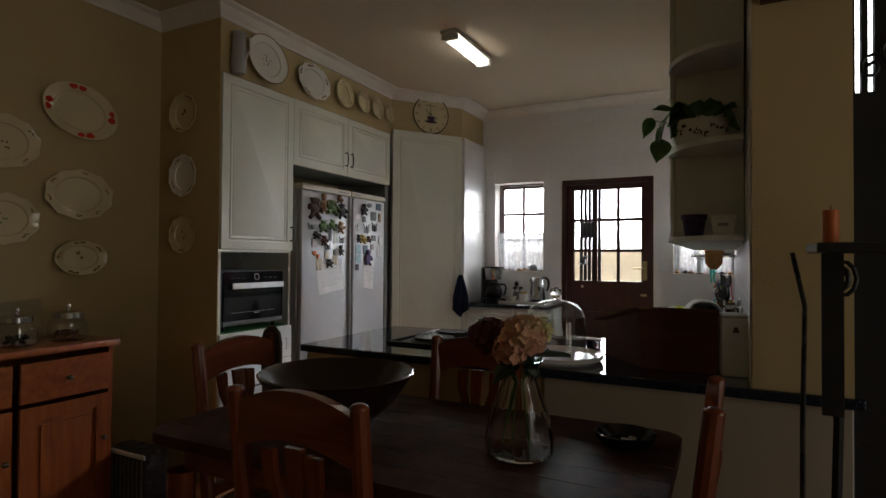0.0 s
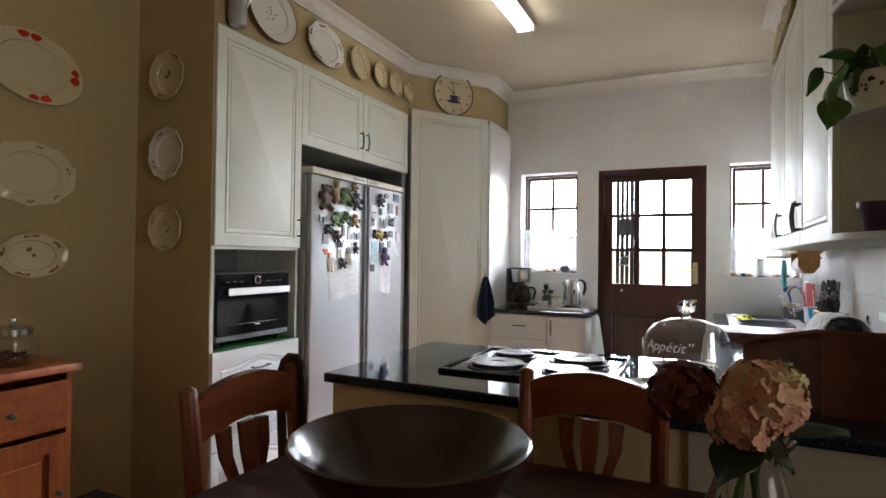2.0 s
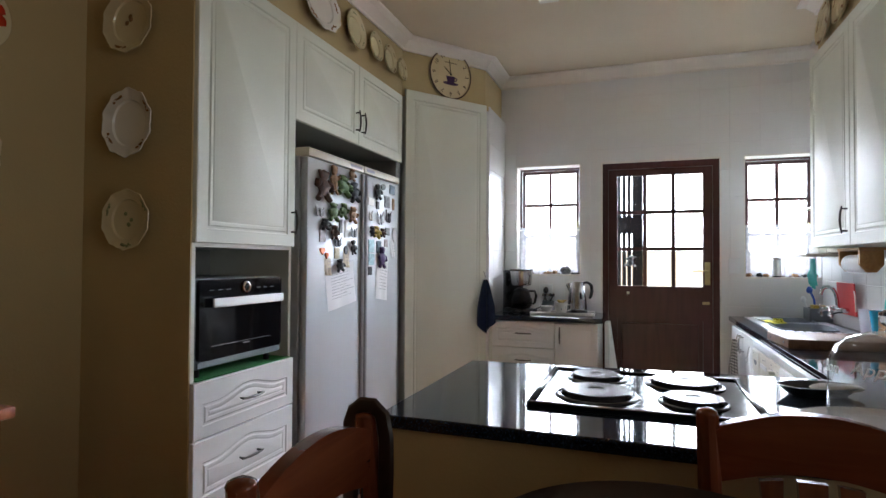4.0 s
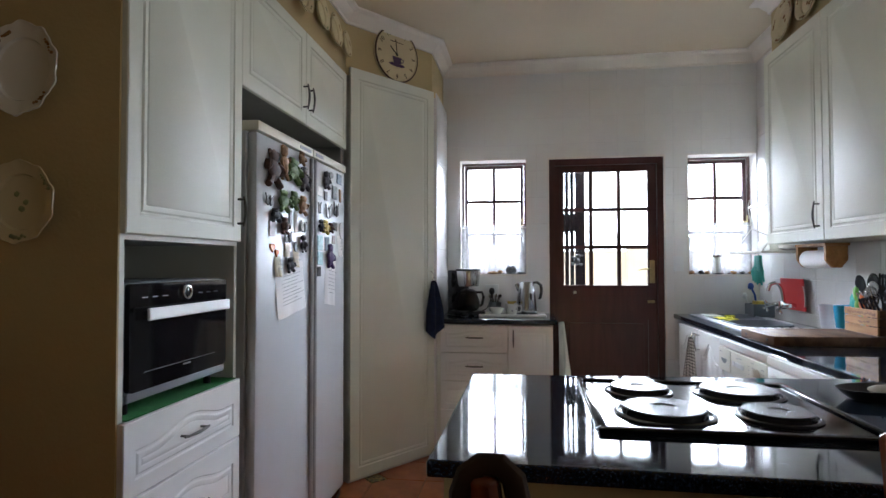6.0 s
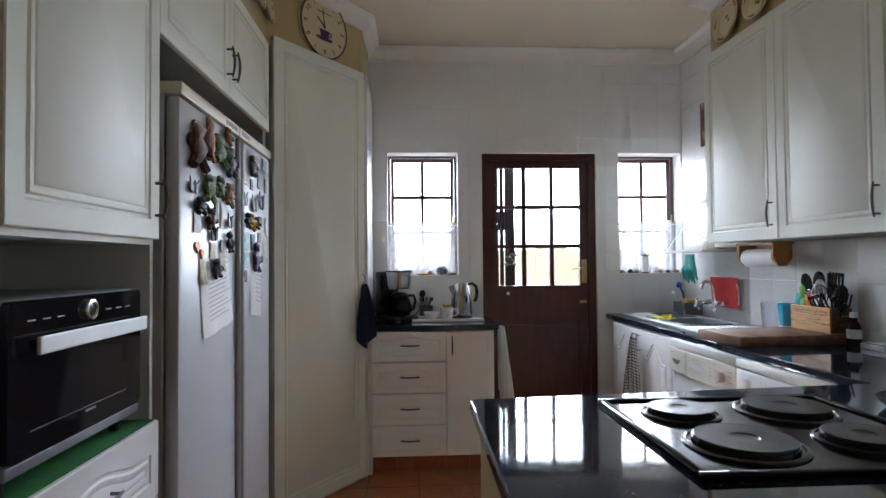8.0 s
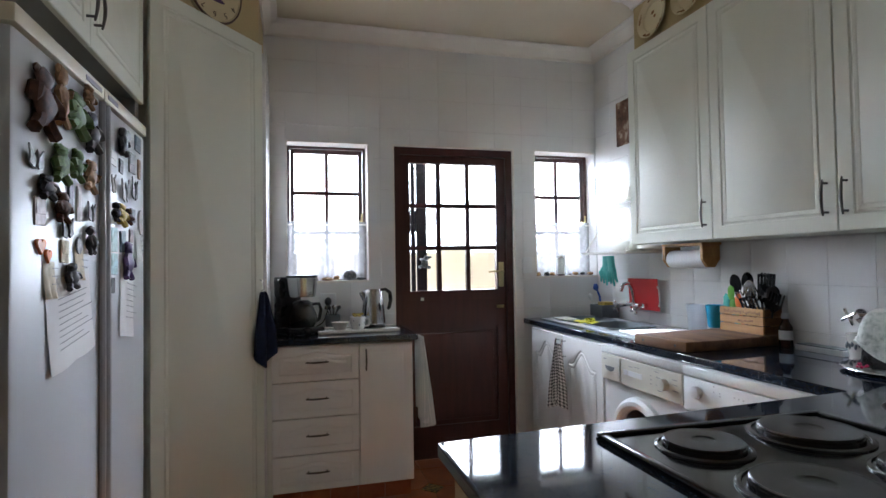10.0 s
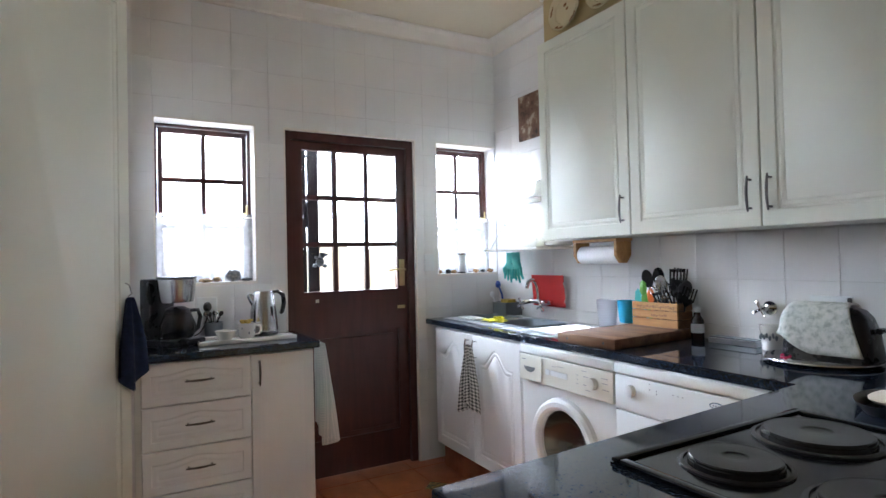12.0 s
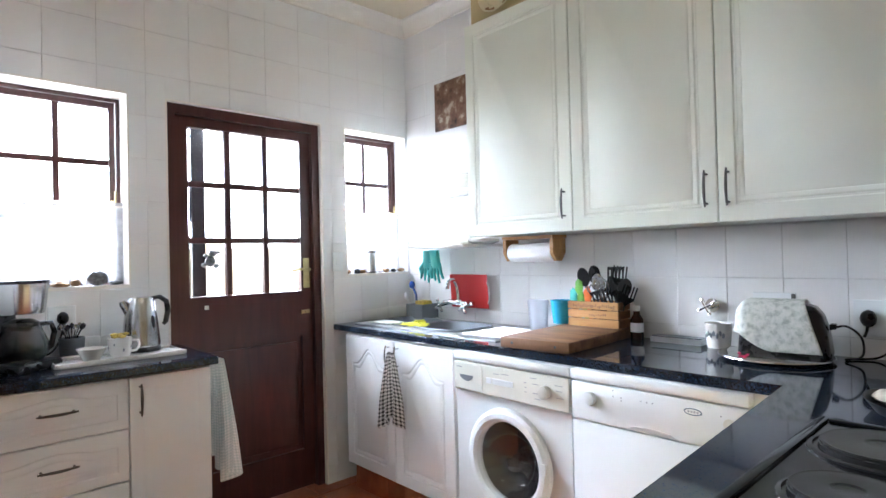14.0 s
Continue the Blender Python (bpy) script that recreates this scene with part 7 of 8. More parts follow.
for x, y, z in ((0.0, -0.02, 0.155), (0.035, -0.03, 0.145), (0.075, -0.04, 0.15), (0.06, 0.0, 0.16), (-0.06, -0.04, 0.13), (-0.055, -0.05, 0.155), (0.115, -0.04, 0.13), (-0.02, -0.06, 0.13), (-0.105, -0.05, 0.18), (-0.20, -0.05, 0.13)):
    tube(bm, [(0, 0, 0.09), (x * 0.6, y * 0.5, z * 0.85), (x, y, z)], 0.002, 6)
part("stem", bm, LEAF, pp, smooth=True)
pt = thing("flower_pot", pose(-0.945, 4.87, 1.4055), "small purple plastic flower pot on the bottom end shelf", "pot")
bm = lathe(B(), [(0, 0), (0.034, 0), (0.043, 0.066), (0.048, 0.068), (0.050, 0.088), (0.045, 0.088), (0.040, 0.06), (0, 0.06)], 32)
part("pot", bm, PURPLE, pt, smooth=True)
pt = thing("flower_pot", pose(-0.840, 4.85, 1.4055), "small white square pot with grey lettering marks on the bottom shelf", "pot")
bm = lathe(B(), [(0, 0), (0.046, 0), (0.060, 0.070), (0.064, 0.072), (0.066, 0.084), (0.060, 0.084), (0.054, 0.06), (0, 0.055)], 4, pose(0, 0, 0, 0, 0, 45))
part("pot", bm, PORCW, pt)
bm = box(B(), -0.018, 0.018, -0.0415, -0.0395, 0.040, 0.052)
part("printed_mark", bm, INK, pt)

# pillar things
pq = thing("wall_plaque", pose(-0.735, 4.4545, 2.12), "dark wooden plaque high on the end wall", "picture")
part("board", box(B(), 0.0, 0.235, -0.03, 0.0, 0.0, 0.46, 0.004), MAHOG, pq)
ig = thing("iron_gate", pose(-0.49, 4.50, 0), "black wrought iron gate beside the breakfast bar", "gate")
for i, (x, w_) in enumerate(((0.0, 0.008), (0.024, 0.016), (0.056, 0.05), (0.112, 0.007), (0.125, 0.055), (0.22, 0.05), (0.31, 0.03), (0.38, 0.03), (0.45, 0.03), (0.52, 0.03), (0.60, 0.035))):
    part("upright", box(B(), x, x + w_, 0, 0.03, 0.02, 2.25), IRON, ig)
for z in (0.02, 1.05, 1.70, 2.22):
    part("rail", box(B(), 0.0, 0.635, 0.0301, 0.045, z, z + 0.03), IRON, ig)
part("lock_plate", box(B(), 0.0, 0.26, -0.01, -0.0005, 0.05, 1.82), IRON, ig, "solid black lower panel")
bm = B()
for k in range(3):
    c = Vector((0.045 + 0.05 * k, -0.02, 1.89 + 0.04 * k))
    tube(bm, [c + Vector((0.035 * (1 - q / 16) * math.cos(q * 0.7), 0, 0.045 * (1 - q / 16) * math.sin(q * 0.7))) for q in range(14)], 0.006, 6)
part("scroll", bm, IRON, ig, "curled iron scrolls", kind="stuff")
ist = thing("iron_stand", pose(-0.60, 4.16, 0), "black wrought iron stand beside the dining table", "stand")
part("top", box(B(), -0.035, 0.42, -0.10, 0.10, 1.335, 1.36, 0.004), IRON, ist)
part("side_plate", box(B(), -0.012, 0.035, 0.0, 0.012, 0.92, 1.3345), IRON, ist)
for x, y in ((0.015, 0.03), (0.36, 0.02), (0.36, -0.08)):
    part("leg", tube(B(), [(x, y, 1.335), (x + 0.012, y, 0.9), (x, y, 0.45), (x + 0.01, y, 0.0)], 0.012, 10), IRON, ist, smooth=True)
bm = B()
for s in (1, -1):
    tube(bm, [Vector((0.035 + 0.03 * (1 - q / 18) * math.cos(q * 0.6), 0.02, 1.27 + 0.05 * (1 - q / 18) * math.sin(q * 0.6) * s)) for q in range(16)], 0.006, 6)
part("scroll", bm, IRON, ist, "curled iron scrolls", kind="stuff")
cn = thing("candle", pose(-0.592, 4.162, 1.3605), "orange wax candle on the iron stand", "candle")
part("wax", cyl(B(), (0, 0, 0), 0.018, 0.085, 24, bev=0.003), CANDLE, cn, smooth=True)
part("wick", cyl(B(), (0, 0, 0.085), 0.0012, 0.012, 6), BLACK, cn)

# ---- dining table and chairs ----
dt = thing("dining_table", pose(0, 0, 0), "worn dark wooden dining table with rounded corners", "table")


TX0, TX1, TY0, TY1, TZ = -2.39, -0.945, 3.53, 4.275, 0.795
for k in range(7):
    # planks run along the length; the end ones carry the rounded corners
    y0, y1 = TY0 + k * (TY1 - TY0) / 7, TY0 + (k + 1) * (TY1 - TY0) / 7
    g = 0.0012
    if k in (0, 6):
        full = rounded(TX0, TX1, TY0, TY1, 0.075)
        out = [(x, min(max(y, y0 + (g if k else 0)), y1 - (g if k < 6 else 0))) for x, y in full]
        seen, out2 = set(), []
        for p in out:
            q = (round(p[0], 4), round(p[1], 4))
            if q not in seen:
                seen.add(q)
                out2.append(p)
        ys_ = [p[1] for p in out2]
        edge = max(ys_) if k == 0 else min(ys_)
        keep = [p for p in out2 if abs(p[1] - edge) > 1e-5]
        xl, xr = (TX0, TX1)
        if k == 0:
            keep.sort(key=lambda p: math.atan2(p[1] - (TY0 + 0.5), p[0] - (TX0 + TX1) / 2))
            outline = [(xl, edge)] + [p for p in keep] + [(xr, edge)]
        else:
            keep.sort(key=lambda p: math.atan2(p[1] - (TY1 - 0.5), p[0] - (TX0 + TX1) / 2))
            outline = [(xr, edge)] + [p for p in keep] + [(xl, edge)]
        bm = slab(B(), outline, TZ - 0.032, TZ)
    else:
        bm = box(B(), TX0, TX1, y0 + g, y1 - g, TZ - 0.032, TZ)
    part("tabletop", bm, PATCH, dt, "worn varnished table plank")
for a, b, c, d in ((TX0 + 0.09, TX1 - 0.09, TY0 + 0.08, TY0 + 0.10), (TX0 + 0.09, TX1 - 0.09, TY1 - 0.10, TY1 - 0.08), (TX0 + 0.09, TX0 + 0.11, TY0 + 0.1005, TY1 - 0.1005), (TX1 - 0.11, TX1 - 0.09, TY0 + 0.1005, TY1 - 0.1005)):
    part("apron", box(B(), a, b, c, d, TZ - 0.125, TZ - 0.0325), CHAIRX, dt)
for x in (TX0 + 0.085, TX1 - 0.085):
    for y in (TY0 + 0.075, TY1 - 0.075):
        bm = lathe(B(), [(0.030, 0), (0.022, 0.03), (0.030, 0.08), (0.036, 0.30), (0.028, 0.52), (0.040, 0.56), (0.040, TZ - 0.126)], 20, Matrix.Translation((x, y, 0)))
        part("leg", bm, CHAIRW, dt, smooth=True)


def dining_chair():
    """Back at y = 0 leaning to -y, seat towards +y."""
    c = thing("dining_chair", pose(0, 0, 0), "glossy brown wooden dining chair with a fanned splat back", "chair", "chairs round the table")
    S = 0.170
    for s in (-1, 1):
        pts = [(s * (S - 0.005), 0.05, 0.0), (s * (S - 0.004), 0.05, 0.22), (s * S, 0.048, 0.45), (s * S, 0.030, 0.62), (s * (S + 0.003), 0.006, 0.85), (s * (S + 0.006), -0.012, 1.005)]
        part("back_post", tube(B(), pts, [0.020, 0.022, 0.024, 0.023, 0.022, 0.021], 10), CHAIRW, c, smooth=True)
        part("post_cap", blob(B(), (s * (S + 0.006), -0.012, 1.004), (0.0215, 0.022, 0.012), 2), CHAIRW, c, smooth=True)
        part("front_leg", tube(B(), [(s * 0.165, 0.40, 0.0), (s * 0.165, 0.40, 0.43)], [0.016, 0.022], 10), CHAIRW, c, smooth=True)
        part("side_rail", box(B(), s * 0.165 - 0.010, s * 0.165 + 0.010, 0.075, 0.38, 0.37, 0.425), CHAIRW, c)
    # arched crest rail
    n = 16
    up = [(-S - 0.002 + 2 * (S + 0.002) * i / n, 0.975 + 0.045 * math.sin(math.pi * i / n) ** 0.8) for i in range(n + 1)]
    lo = [(-S - 0.002 + 2 * (S + 0.002) * i / n, 0.875 + 0.035 * math.sin(math.pi * i / n)) for i in range(n + 1)][::-1]
    bm = prism(B(), up + lo, -0.018, 0.008)
    bmesh.ops.bevel(bm, geom=[e for e in bm.edges if len(e.link_faces) == 2 and any(len(f.verts) > 6 for f in e.link_faces)], offset=0.004, segments=1, affect="EDGES")
    part("crest_rail", bm, CHAIRX, c, smooth=True)
    for s in (-1, 0, 1):
        if s:
            top = (s * 0.078, s * 0.045)
            L = [(s * 0.085, 0.885), (s * 0.080, 0.82), (s * 0.050, 0.74), (s * 0.038, 0.66), (s * 0.060, 0.58), (s * 0.072, 0.52)]
            R = [(s * 0.045, 0.89), (s * 0.048, 0.82), (s * 0.026, 0.74), (s * 0.016, 0.66), (s * 0.034, 0.58), (s * 0.045, 0.52)]
            out = (L + R[::-1])
        else:
            out = [(-0.024, 0.895), (-0.022, 0.82), (-0.009, 0.72), (-0.008, 0.62), (-0.018, 0.52), (0.018, 0.52), (0.008, 0.62), (0.009, 0.72), (0.022, 0.82), (0.024, 0.895)]
        bm = prism(B(), out, -0.008, 0.008)
        for v in bm.verts:
            v.co.y += 0.040 - 0.075 * (v.co.z - 0.5) / 0.5 + (0.012 if s == 0 else 0)
        part("splat", bm, CHAIRW, c)
    part("lower_rail", box(B(), -0.15, 0.15, 0.030, 0.050, 0.49, 0.53, 0.004), CHAIRX, c)
    part("seat", slab(B(), rounded(-0.20, 0.20, 0.015, 0.43, 0.05), 0.43, 0.462, 0.006), CHAIRX, c, smooth=True)
    part("front_rail", box(B(), -0.145, 0.145, 0.39, 0.41, 0.37, 0.425), CHAIRX, c)
    part("stretcher", tube(B(), [(-0.165, 0.22, 0.2), (0.165, 0.22, 0.2)], 0.011, 8), CHAIRW, c)
    for s in (-1, 1):
        part("stretcher", tube(B(), [(s * 0.165, 0.05, 0.2), (s * 0.165, 0.40, 0.2)], 0.011, 8), CHAIRW, c)
    return c


c1 = dining_chair()
c1.matrix_basis = pose(-2.448, 3.960, 0, 0, 0, -90)
c2 = copy_thing(c1, pose(-1.68, 3.405, 0, 0, 0, 0))
c3 = copy_thing(c1, pose(-1.665, 4.375, 0, 0, 0, 180))
c4 = copy_thing(c1, pose(-0.865, 3.885, 0, 0, 0, 90))
cu_ = thing("seat_cushion", pose(-2.448, 3.960, 0.4625, 0, 0, -90), "patchwork seat cushion on the end chair", "cushion")
part("cushion", slab(B(), rounded(-0.17, 0.17, 0.07, 0.41, 0.06), 0, 0.03, 0.010), CUSHION, cu_, smooth=True)
# a dark bag strap over one chair post
sp = thing("bag_strap", pose(-2.448, 3.790 + 0.34, 0.99), "dark brown leather strap looped over a chair post", "strap")
bm = tube(B(), [(-0.03, 0.0, -0.30), (-0.042, 0.0, -0.10), (-0.040, 0.0, 0.0), (-0.032, 0.0, 0.022), (-0.014, 0.0, 0.036), (0.008, 0.0, 0.036), (0.026, 0.0, 0.020), (0.034, 0.0, -0.02), (0.035, 0.0, -0.08), (0.030, 0.0, -0.25)], 0.010, 8, flat=1.6)
part("strap", bm, mat("dark_leather", (0.03, 0.014, 0.010), 0.35, vary=0.2, scale=30, bump=0.3), sp, smooth=True)

bl = thing("wooden_bowl", pose(-1.926, 3.868, TZ) @ Matrix.Scale(0.965, 4), "very large dark turned wooden bowl on the dining table", "bowl")
bm = lathe(B(), [(0, 0.0), (0.10, 0.0), (0.12, 0.012), (0.19, 0.075), (0.242, 0.150), (0.252, 0.166), (0.246, 0.170), (0.232, 0.160), (0.18, 0.085), (0.11, 0.025), (0, 0.015)], 72)
part("bowl", bm, DARKBOWL, bl, smooth=True)
at = thing("ashtray", pose(-1.085, 4.085, TZ), "round dark ashtray with cigarette ends on the table", "ashtray")
bm = lathe(B(), [(0, 0), (0.062, 0.0), (0.080, 0.020), (0.083, 0.034), (0.078, 0.036), (0.070, 0.026), (0.05, 0.010), (0, 0.008)], 48)
part("dish", bm, BLACKGL, at, smooth=True)
for x, y, a in ((-0.01, 0.0, 30), (0.03, -0.02, 75), (0.025, 0.015, 130)):
    bm = cyl(B(), (0, 0, 0), 0.0038, 0.030, 10, axis="x")
    part("cigarette_end", bm, PAPER, at, m=pose(x, y, 0.014, 0, 8, a))

vs = thing("glass_vase", pose(-1.325, 3.875, TZ), "clear ribbed glass vase with faded hydrangeas on the table", "vase")
prof = [(0, 0.004), (0.080, 0.0), (0.090, 0.012), (0.092, 0.04), (0.080, 0.10), (0.055, 0.165), (0.044, 0.20), (0.046, 0.225), (0.062, 0.25)]
bm = B()
n = 64
outer, inner = [], []
for r, z in prof[1:]:
    outer.append([bm.verts.new(((r * (1 + 0.012 * math.cos(16 * 2 * math.pi * i / n))) * math.cos(2 * math.pi * i / n), (r * (1 + 0.012 * math.cos(16 * 2 * math.pi * i / n))) * math.sin(2 * math.pi * i / n), z)) for i in range(n)])
for r, z in prof[1:]:
    rr_ = r - 0.004
    inner.append([bm.verts.new((rr_ * math.cos(2 * math.pi * i / n), rr_ * math.sin(2 * math.pi * i / n), max(z, 0.012))) for i in range(n)])
for g in (outer, inner):
    for a, b in zip(g, g[1:]):
        for i in range(n):
            bm.faces.new((a[i], a[(i + 1) % n], b[(i + 1) % n], b[i]))
for i in range(n):
    bm.faces.new((outer[-1][i], outer[-1][(i + 1) % n], inner[-1][(i + 1) % n], inner[-1][i]))
bm.faces.new(outer[0])
bm.faces.new(inner[0])
part("vase", bm, GLASS, vs, smooth=True)


def hydrangea(name, c, r, n, material, seed, label):
    bm = B()
    rnd = random.Random(seed)
    for i in range(n):
        # florets over a globe, each four broad petals
        u = (i + 0.5) / n
        th = math.acos(1 - 1.75 * u)
        ph = i * 2.39996
        d = Vector((math.sin(th) * math.cos(ph), math.sin(th) * math.sin(ph), math.cos(th)))
        rad = r * (0.90 + 0.14 * rnd.random())
        q = d.to_track_quat("Z", "Y").to_matrix().to_4x4()
        q = Matrix.Translation(Vector(c) + d * rad) @ q @ pose(0, 0, 0, rnd.uniform(-25, 25), rnd.uniform(-25, 25), rnd.uniform(0, 90))
        s = r * rnd.uniform(0.22, 0.31)
        for k in range(4):
            a = math.pi / 2 * k
            e, f = Vector((math.cos(a), math.sin(a), 0)), Vector((-math.sin(a), math.cos(a), 0))
            base = bm.verts.new(q @ Vector((0, 0, 0)))
            l1 = bm.verts.new(q @ (e * s * 0.50 - f * s * 0.55 + Vector((0, 0, 0.10 * s))))
            l2 = bm.verts.new(q @ (e * s * 0.92 - f * s * 0.42 + Vector((0, 0, 0.22 * s))))
            tip = bm.verts.new(q @ (e * s * 1.05 + Vector((0, 0, 0.12 * s))))
            r2 = bm.verts.new(q @ (e * s * 0.92 + f * s * 0.42 + Vector((0, 0, 0.22 * s))))
            r1 = bm.verts.new(q @ (e * s * 0.50 + f * s * 0.55 + Vector((0, 0, 0.10 * s))))
            bm.faces.new((base, l1, l2, tip))
            bm.faces.new((base, tip, r2, r1))
    blob(bm, c, (r * 0.82, r * 0.82, r * 0.82), 2, 0.3, seed)
    part(name, bm, material, vs, label, kind="stuff")


hydrangea("bloom", (0.012, -0.01, 0.312), 0.056, 84, PETAL, 1, "faded pink and cream hydrangea head")
hydrangea("bloom", (-0.014, -0.03, 0.280), 0.046, 40, PETAL, 2, "faded pink hydrangea head")
hydrangea("bloom", (-0.096, 0.02, 0.302), 0.052, 60, PETALD, 3, "dark red dried hydrangea head")
hydrangea("bloom", (0.042, 0.030, 0.325), 0.038, 40, mat("yellow_green_petal", (0.48, 0.45, 0.21), 0.7, vary=0.15, scale=20), 4, "yellow-green hydrangea head")
for yaw, pitch, s, z in ((-110, -45, 0.060, 0.262), (-60, -50, 0.065, 0.262), (-80, 12, 0.100, 0.275), (150, -25, 0.08, 0.25)):
    part("leaf", leaf(pose(0.03 * math.cos(radians(yaw + 90)), 0.03 * math.sin(radians(yaw + 90)), z, 0, 0, yaw) @ pose(0, 0, 0, pitch, 0, 0), s), mat("dark_leaf", (0.012, 0.028, 0.009), 0.5, vary=0.2), vs, smooth=True)
bm = B()
for x, y, tx, ty_ in ((0.02, 0.0, 0.03, -0.01), (-0.02, 0.01, -0.04, -0.02), (-0.03, 0.0, -0.07, 0.02), (0.01, 0.02, 0.07, 0.03)):
    tube(bm, [(x * 1.5, y * 1.5, 0.02), (x * 0.4, y * 0.4, 0.19), (tx, ty_, 0.28)], 0.003, 6)
part("stalk", bm, LEAF, vs, "green stalks in the water", kind="stuff")

# ---- sideboard and floor things ----
SBX = -3.60
sbd = thing("sideboard", pose(SBX, 4.215, 0, 0, 0, 90) @ Matrix.Translation((-1.3, 0, 0)), "orange pine sideboard with drawers above panelled doors", "sideboard")
part("top", box(B(), -0.02, 1.325, -0.025, 0.375, 0.865, 0.897, 0.006), PINEX, sbd, smooth=True)
part("side_board", box(B(), 0.0, 0.02, 0.0, 0.37, 0.03, 0.8645), PINE, sbd)
part("side_board", box(B(), 1.28, 1.30, 0.0, 0.37, 0.03, 0.8645), PINE, sbd)
part("back_board", box(B(), 0.0205, 1.2795, 0.36, 0.37, 0.03, 0.8645), PINE, sbd)
part("plinth", box(B(), 0.0, 1.30, -0.004, 0.0, 0.0, 0.075), PINEX, sbd)
for k in range(3):
    x0 = 0.03 + k * 0.425
    bm = box(B(), x0, x0 + 0.395, -0.014, 0.0, 0.655, 0.835, 0.004)
    d = part("drawer", bm, PINEX, sbd)
    bm = tube(B(), [(x0 + 0.1975, -0.014, 0.745), (x0 + 0.1975, -0.030, 0.745)], [0.006, 0.008], 10)
    blob(bm, (x0 + 0.1975, -0.036, 0.745), (0.015, 0.009, 0.013), 2)
    part("knob", bm, PEWTER, d, "dark metal knob", smooth=True)
    bm = B()
    for a, b, c, e in ((0, 0.395, 0.095, 0.15), (0, 0.395, 0.575, 0.635), (0, 0.06, 0.15, 0.575), (0.335, 0.395, 0.15, 0.575)):
        box(bm, x0 + a, x0 + b, -0.016, 0.0, c, e)
    join(bm, box(B(), x0 + 0.06, x0 + 0.335, -0.006, 0.0, 0.15, 0.575))
    join(bm, box(B(), x0 + 0.085, x0 + 0.31, -0.013, -0.006, 0.175, 0.55, 0.004))
    d = part("door", bm, PINE, sbd, "framed pine door with a raised panel")
    bm = tube(B(), [(x0 + 0.365, -0.016, 0.42), (x0 + 0.365, -0.030, 0.42)], [0.006, 0.007], 10)
    blob(bm, (x0 + 0.365, -0.036, 0.42), (0.013, 0.009, 0.012), 2)
    part("knob", bm, PEWTER, d, "dark metal knob", smooth=True)
bm = tube(B(), [(1.302, 0.12, 0.78), (1.318, 0.12, 0.79), (1.322, 0.12, 0.70), (1.316, 0.12, 0.68)], 0.006, 8)
part("side_hook", bm, IRON, sbd, "black iron hook")


def jar(x, y, s, fill, label):
    j = thing("sweet_jar", pose(x, y, 0.897), label, "jar", "glass jars on the sideboard")
    bm = lathe(B(), [(0, 0), (0.072 * s, 0.0), (0.084 * s, 0.012), (0.088 * s, 0.05), (0.082 * s, 0.09), (0.062 * s, 0.108), (0.060 * s, 0.112)], 48)
    part("glass", bm, THIN, j, smooth=True)
    bm = lathe(B(), [(0.064 * s, 0.111), (0.067 * s, 0.113), (0.067 * s, 0.134), (0.060 * s, 0.141), (0.02, 0.147), (0.006, 0.149), (0.006, 0.158), (0.012, 0.164), (0.010, 0.174), (0, 0.177)], 40)
    part("lid", bm, STEEL, j, "steel lid with a knob", smooth=True)
    bm = B()
    rnd = random.Random(int(s * 100))
    for i in range(26):
        a, r = rnd.uniform(0, 6.28), 0.055 * s * rnd.random() ** 0.5
        blob(bm, (r * math.cos(a), r * math.sin(a), 0.018 + 0.03 * rnd.random()), (0.013, 0.011, 0.010), 1)
    part("sweets", bm, fill, j, "wrapped sweets inside", kind="stuff")


jar(-3.74, 4.075, 1.0, REDW, "squat glass jar of sweets with a steel lid")
jar(-3.74, 3.85, 0.98, BLACK, "squat glass jar of dark sweets with a steel lid")
gp = thing("glass_tray", pose(-3.90, 3.98, 0.897, 0, -4, 90), "thin clear glass plate leaning behind the jars", "glass")
part("sheet", box(B(), -0.16, 0.07, 0, 0.006, 0.0, 0.20, 0.002), THIN, gp)

hs = thing("room_heater", pose(-3.53, 4.30, 0), "low dark slatted room heater with a white top edge", "heater")
part("body", box(B(), -0.16, 0.14, -0.05, 0.08, 0.02, 0.315, 0.01), BLACK, hs)
part("top", box(B(), -0.162, 0.142, -0.052, 0.082, 0.3155, 0.330, 0.002), BLACK, hs)
part("edge", box(B(), -0.17, 0.15, -0.061, -0.0525, 0.310, 0.332, 0.002), WHITEP, hs, "white front edge")
for i in range(9):
    part("slat", box(B(), -0.14 + i * 0.032, -0.128 + i * 0.032, -0.058, -0.0505, 0.05, 0.30), GREYP, hs)
ms = thing("floor_bag", pose(-0.62, 3.98, 0, 0, 0, 20), "black folded bag hanging by the iron stand", "bag")
part("bag", box(B(), -0.10, 0.10, -0.03, 0.03, 0.50, 0.66, 0.02), BLACK, ms, smooth=True)
part("strap", tube(B(), [(-0.06, 0, 0.65), (-0.02, 0.08, 0.92), (0.02, 0.15, 1.2), (0.0, 0.17, 1.335)], 0.006, 6), BLACK, ms)

# ---- wall tiles and floor tiles, last ----
SHARED = {}


